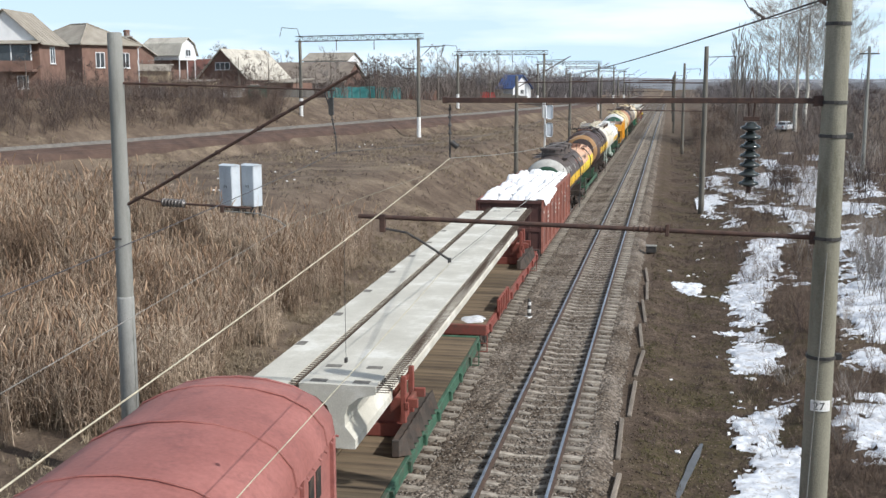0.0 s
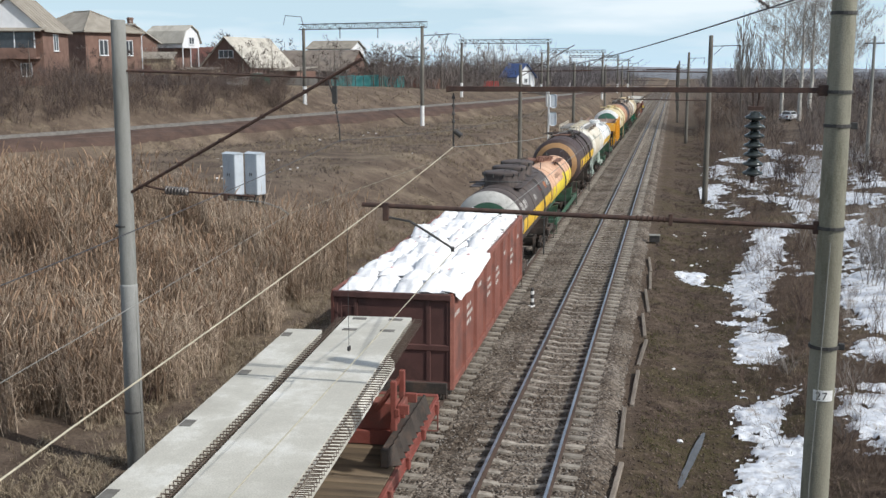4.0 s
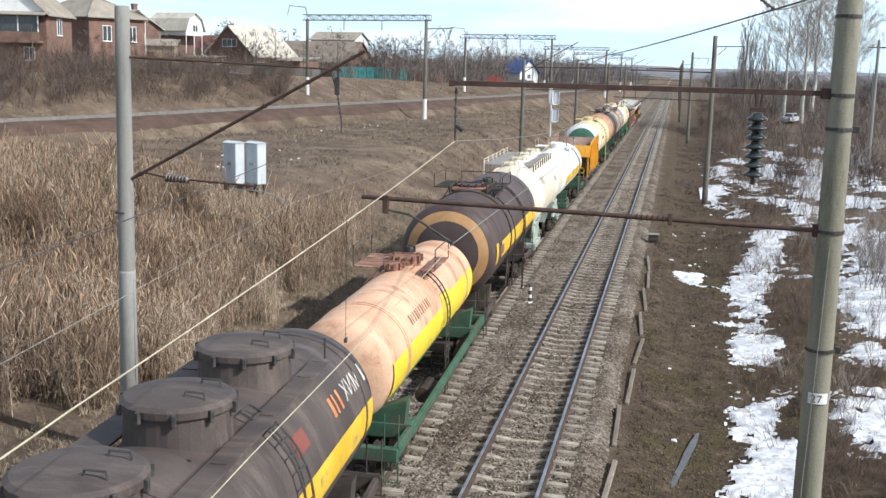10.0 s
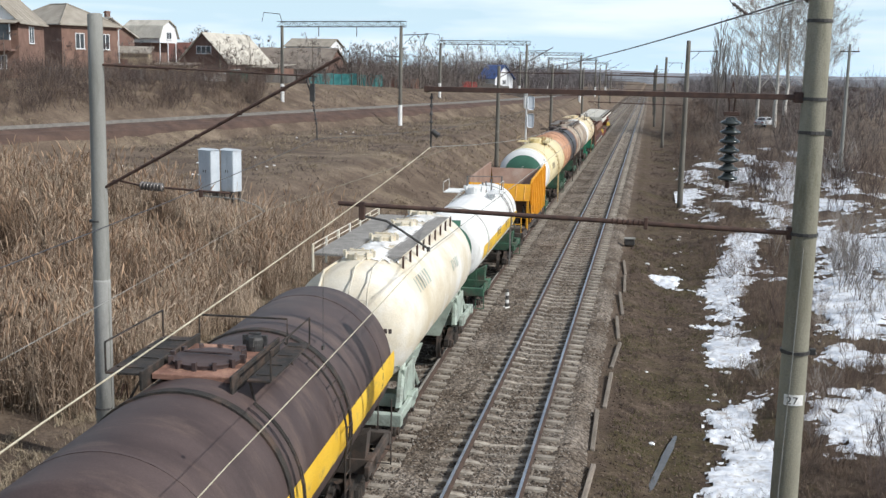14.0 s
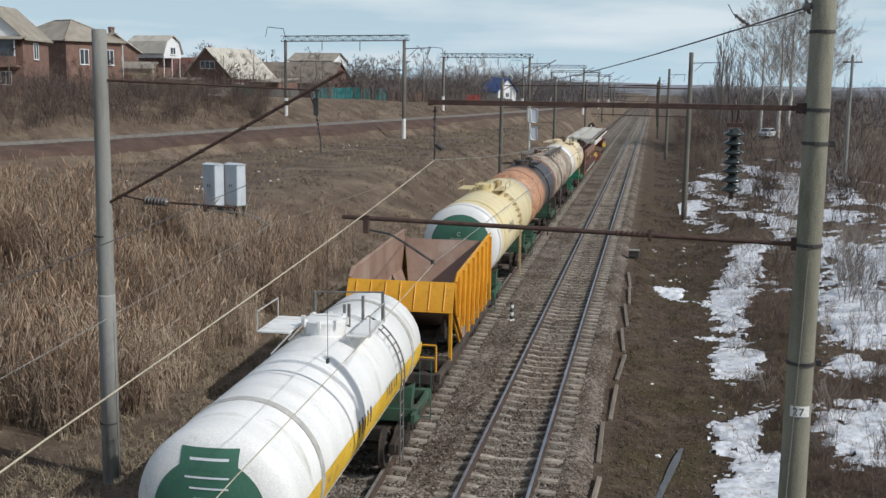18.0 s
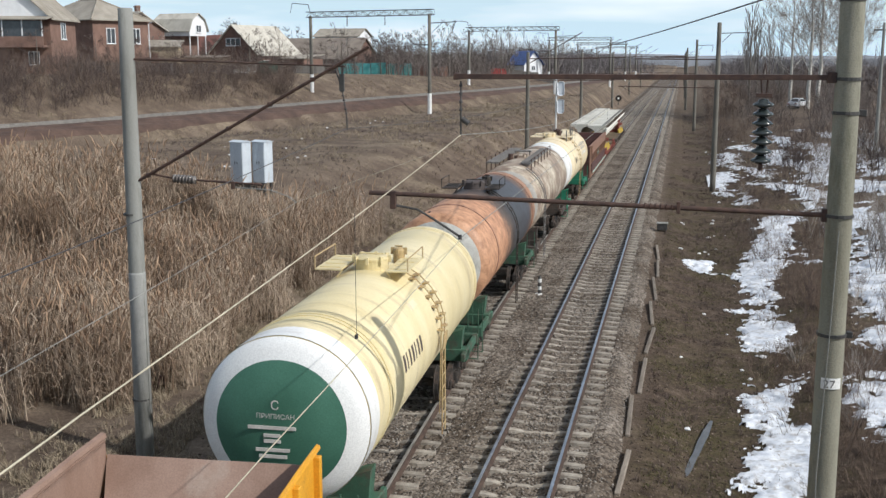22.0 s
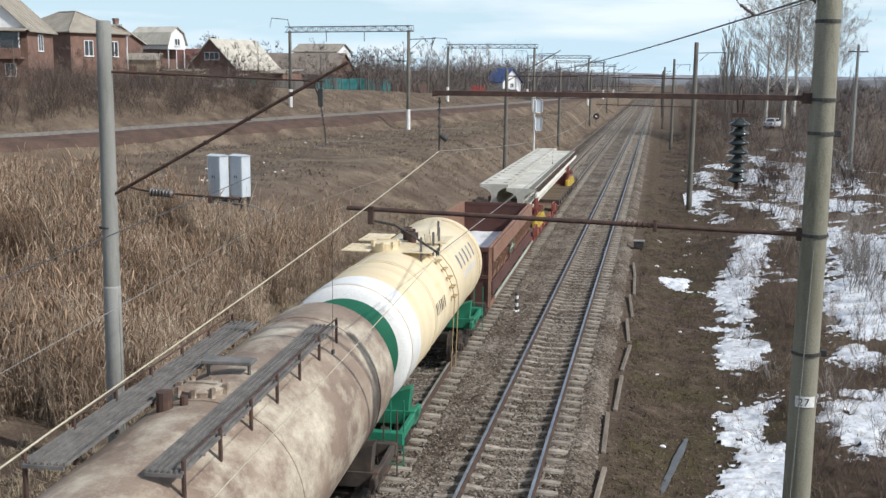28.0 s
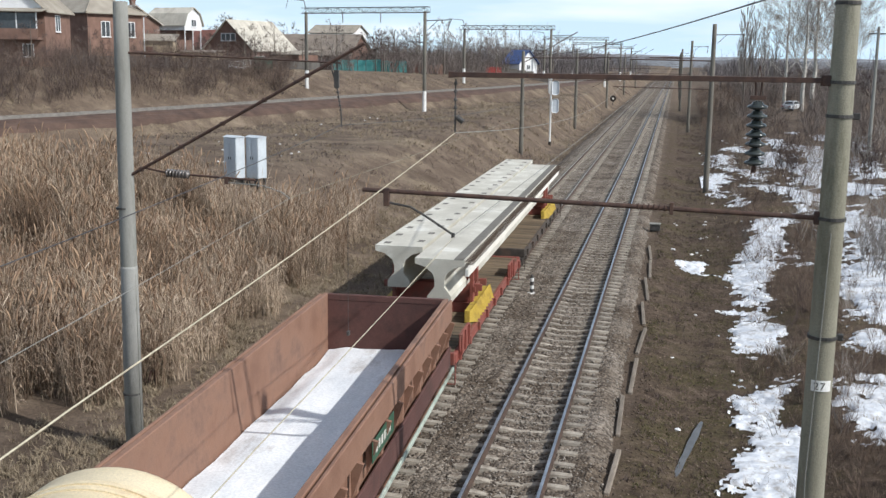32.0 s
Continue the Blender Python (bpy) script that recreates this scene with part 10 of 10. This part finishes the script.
t = thing("junction_box", "small dark track-side junction box on short legs", "box", pose(-0.8, 59.5, -0.55))
bm = bmnew()
box(bm, -0.28, 0.28, -0.22, 0.22, 0.18, 0.52, 0.03)
part("case", bm, M["steel_dark"], t)
bm = bmnew()
box(bm, -0.31, 0.31, -0.25, 0.25, 0.52, 0.58, 0.02)
part("lid", bm, M["pole"], t)
for x in (-0.2, 0.2):
    bm = bmnew()
    rod(bm, (x, 0, -0.2), (x, 0, 0.2), 0.03, seg=6)
    part("leg", bm, M["steel_dark"], t)

t = thing("marker_stake", "short black and white track marker stake in ballast", "marker", pose(-5.26, 41.5, -0.3))
bm = bmnew()
turned(bm, [(0, 0.075), (0.30, 0.07), (0.72, 0.065), (0.78, 0.03)], "z", 10)
part("stake", bm, M["steel_dark"], t)
for z in (0.22, 0.52):
    bm = bmnew()
    turned(bm, [(z, 0.078), (z + 0.14, 0.076)], "z", 10, close=False)
    part("white_band", bm, M["white_paint"], t)
bm = bmnew()
turned(bm, [(-0.02, 0.30), (0.05, 0.26), (0.07, 0.08)], "z", 12)
part("white_foot", bm, M["white_paint"], t)

# bent steel bracket lying by the grey pole
bz = land1(-15.25, 28.58)
bm = bmnew()
tube(bm, [(-0.22, 0, 0.02), (-0.16, 0.02, 0.40), (0.0, 0.0, 0.06), (0.14, 0.03, 0.52), (0.24, 0.05, 0.50), (0.26, 0.02, 0.02)], 0.035, 6)
ob = part("bent_bracket", bm, M["rust_bar"], None)
ob.matrix_basis = pose(-15.25, 28.58, bz, 0, 0, 10)
tagged(ob, "bent dark steel bracket lying on bare soil", "bracket")

# signal post with two pale boards
t = thing("signal_post", "slim white signal post with two pale round boards", "signal", pose(-13.2, 116.0, land1(-13.2, 116.0)))
bm = bmnew()
zb = land1(-13.2, 116.0)
turned(bm, [(-0.4, 0.11), (6.9 - zb, 0.09)], "z", 10)
part("post", bm, M["white_paint"], t)
for z in (5.6, 3.7):
    bm = bmnew()
    box(bm, 0.12, 0.85, -0.06, 0.02, z - zb - 0.75, z - zb + 0.75, 0.15)
    part("board", bm, M["cabinet"], t, "pale blue-grey board")
bm = bmnew()
box(bm, -0.15, 0.15, -0.15, 0.15, -0.3, 0.4, 0.04)
part("foot", bm, M["black_steel"], t)

t = thing("dwarf_signal", "low round black signal disc with a lit white lens", "signal", pose(-12.2, 215.0, land1(-12.2, 215.0)))
bm = bmnew()
rod(bm, (0, 0, -0.3), (0, 0, 1.0), 0.07, seg=8)
part("post", bm, M["steel_dark"], t)
bm = bmnew()
rod(bm, (0, -0.06, 1.35), (0, 0.06, 1.35), 0.62, seg=24)
part("disc", bm, M["black_steel"], t)
M["lens"] = surf("white signal lens", (0.8, 0.8, 0.75), (0.9, 0.9, 0.85), 3, 0.2, bump=0.0)
bm = bmnew()
rod(bm, (0, -0.12, 1.35), (0, -0.05, 1.35), 0.2, seg=16)
part("lens", bm, M["lens"], t)

# pole line and parked car on the right
t = thing("utility_pole", "thin concrete utility pole with small insulators", "pole", pose(15.1, 90.0, land1(15.1, 90.0)))
bm = bmnew()
turned(bm, [(-0.5, 0.17), (10.6, 0.10)], "z", 10)
part("post", bm, M["pole"], t)
bm = bmnew()
box(bm, -0.75, 0.75, -0.04, 0.04, 10.0, 10.1, 0.01)
part("crossarm", bm, M["steel_dark"], t)
for x in (-0.65, 0.65, 0.0):
    bm = bmnew()
    rod(bm, (x, 0, 10.1), (x, 0, 10.4), 0.06, 0.04, 8)
    part("insulator", bm, M["white_paint"], t)


def car():
    M["car_paint"] = surf("silver-white car paint", (0.55, 0.57, 0.60), (0.66, 0.68, 0.70), 1.0, 0.3, bump=0.0, spec=0.6)
    z = land1(17.0, 170.0)
    t = thing("car", "silver saloon car parked by poplars", "car", pose(17.0, 170.0, z + 0.02, 0, 0, -28), "")
    bm = bmnew()
    sec = [(-2.0, 0.32), (-2.05, 0.62), (-1.9, 0.84), (-1.25, 0.92), (-0.75, 1.38), (0.55, 1.42), (1.15, 0.96), (1.95, 0.86), (2.05, 0.60), (2.0, 0.32)]
    rows = []
    for x, s in ((-0.80, 0.94), (-0.72, 1.0), (0.72, 1.0), (0.80, 0.94)):
        rows.append([bm.verts.new((x * (0.84 if zz > 1.1 else 1.0), yy * s, zz)) for yy, zz in sec])
    for p, q in zip(rows, rows[1:]):
        for k in range(len(sec)):
            bm.faces.new((p[k], p[(k + 1) % len(sec)], q[(k + 1) % len(sec)], q[k]))
    bm.faces.new(rows[0])
    bm.faces.new(rows[-1][::-1])
    bmesh.ops.recalc_face_normals(bm, faces=bm.faces[:])
    body = part("body", bm, M["car_paint"], t)
    for name, pts in (("rear_window", ((-0.58, -1.19, 0.98), (0.58, -1.19, 0.98), (0.52, -0.82, 1.33), (-0.52, -0.82, 1.33))), ("windscreen", ((-0.58, 1.10, 1.02), (0.58, 1.10, 1.02), (0.52, 0.66, 1.36), (-0.52, 0.66, 1.36)))):
        bm = bmnew()
        off = Vector((0, -0.02 if name == "rear_window" else 0.02, 0.015))
        bm.faces.new([bm.verts.new(Vector(p) + off) for p in pts])
        part(name, bm, M["pane"], t)
    for s in (-1, 1):
        bm = bmnew()
        bm.faces.new([bm.verts.new(p) for p in ((s * 0.80, -1.0, 0.98), (s * 0.80, 0.95, 0.98), (s * 0.70, 0.5, 1.34), (s * 0.70, -0.65, 1.34))])
        part("side_window", bm, M["pane"], t)
        for yy in (-1.3, 1.3):
            bm = bmnew()
            rod(bm, (s * 0.66, yy, 0.31), (s * 0.82, yy, 0.31), 0.31, seg=18)
            wheel = part("wheel", bm, M["black_steel"], t)
            bm = bmnew()
            rod(bm, (s * 0.815, yy, 0.31), (s * 0.835, yy, 0.31), 0.18, seg=14)
            part("rim", bm, M["cabinet"], wheel)
        bm = bmnew()
        box(bm, s * 0.55 - 0.15, s * 0.55 + 0.15, -2.06, -2.0, 0.6, 0.75, 0.02)
        part("tail_light", bm, M["fence_red"], t)


car()

# puddle in a rut
M["water"] = surf("still muddy water", (0.07, 0.07, 0.07), (0.11, 0.11, 0.11), 1.0, 0.22, bump=0.0, spec=0.5)
PUDDLE_Z = max(land1(0.76 + 0.17 * v, 26.7 + v) for v in (-2, -1, 0, 1, 2)) + 0.008
bm = bmnew()
pts = []
for k in range(28):
    a = k * math.tau / 28
    v = 2.1 * math.sin(a)
    u = 0.095 * math.copysign(abs(math.cos(a)) ** 0.5, math.cos(a)) * (1 + 0.12 * math.sin(2.3 * v) + 0.10 * math.sin(9 * v + a))
    x, y = 0.76 + u + 0.17 * v, 26.7 + v
    pts.append(bm.verts.new((x, y, PUDDLE_Z)))
bm.faces.new(pts)
tagged(part("puddle", bm, M["water"], None), "narrow puddle of meltwater in a rut", "puddle", kind="structure")

# litter and stones
rl = random.Random(77)
for k in range(46):
    if k < 30:
        x, y = rl.uniform(0.2, 3.4), rl.uniform(17, 75)
    else:
        x, y = rl.uniform(-34, -20), rl.uniform(60, 110)
    bm = bmnew()
    s = rl.uniform(0.05, 0.13)
    bmesh.ops.create_icosphere(bm, subdivisions=1, radius=s)
    for v in bm.verts:
        v.co = Vector((v.co.x * rl.uniform(0.7, 1.4), v.co.y * rl.uniform(0.7, 1.4), v.co.z * 0.5))
    ob = part("litter", bm, M["plastic"], None)
    ob.location = (x, y, land1(x, y) + s * 0.3)
    tagged(ob, "scrap of pale litter on bare ground", "litter", "litter")


# ---------------------------------------------------------------- what moves
def on_track(y):
    return Vector((left_x(y), y, 0))


def motions():
    steps = [k * 0.5 for k in range(65)]
    for w, s, length in TRAIN:
        b = max(2.0, length * 0.33)
        # the long beams ride a little askew on their cradles
        askew = 0.5 if w.name.startswith("bridge_beam") and s < 100 else 0.0
        rows = []
        for t in steps:
            y = s - SPEED * t
            p, q = on_track(y - b), on_track(y + b)
            d = q - p
            rows.append((t, pose((p.x + q.x) / 2, y, 0, 0, 0, math.degrees(math.atan2(-d.x, d.y)) + askew)))
        walk(w, rows)
    for ob in WHEELS:
        y = ob.matrix_basis.translation.y
        walk(ob, [(k / 10, pose(0, y, 0.475, 72.0 * k)) for k in range(321)])


motions()
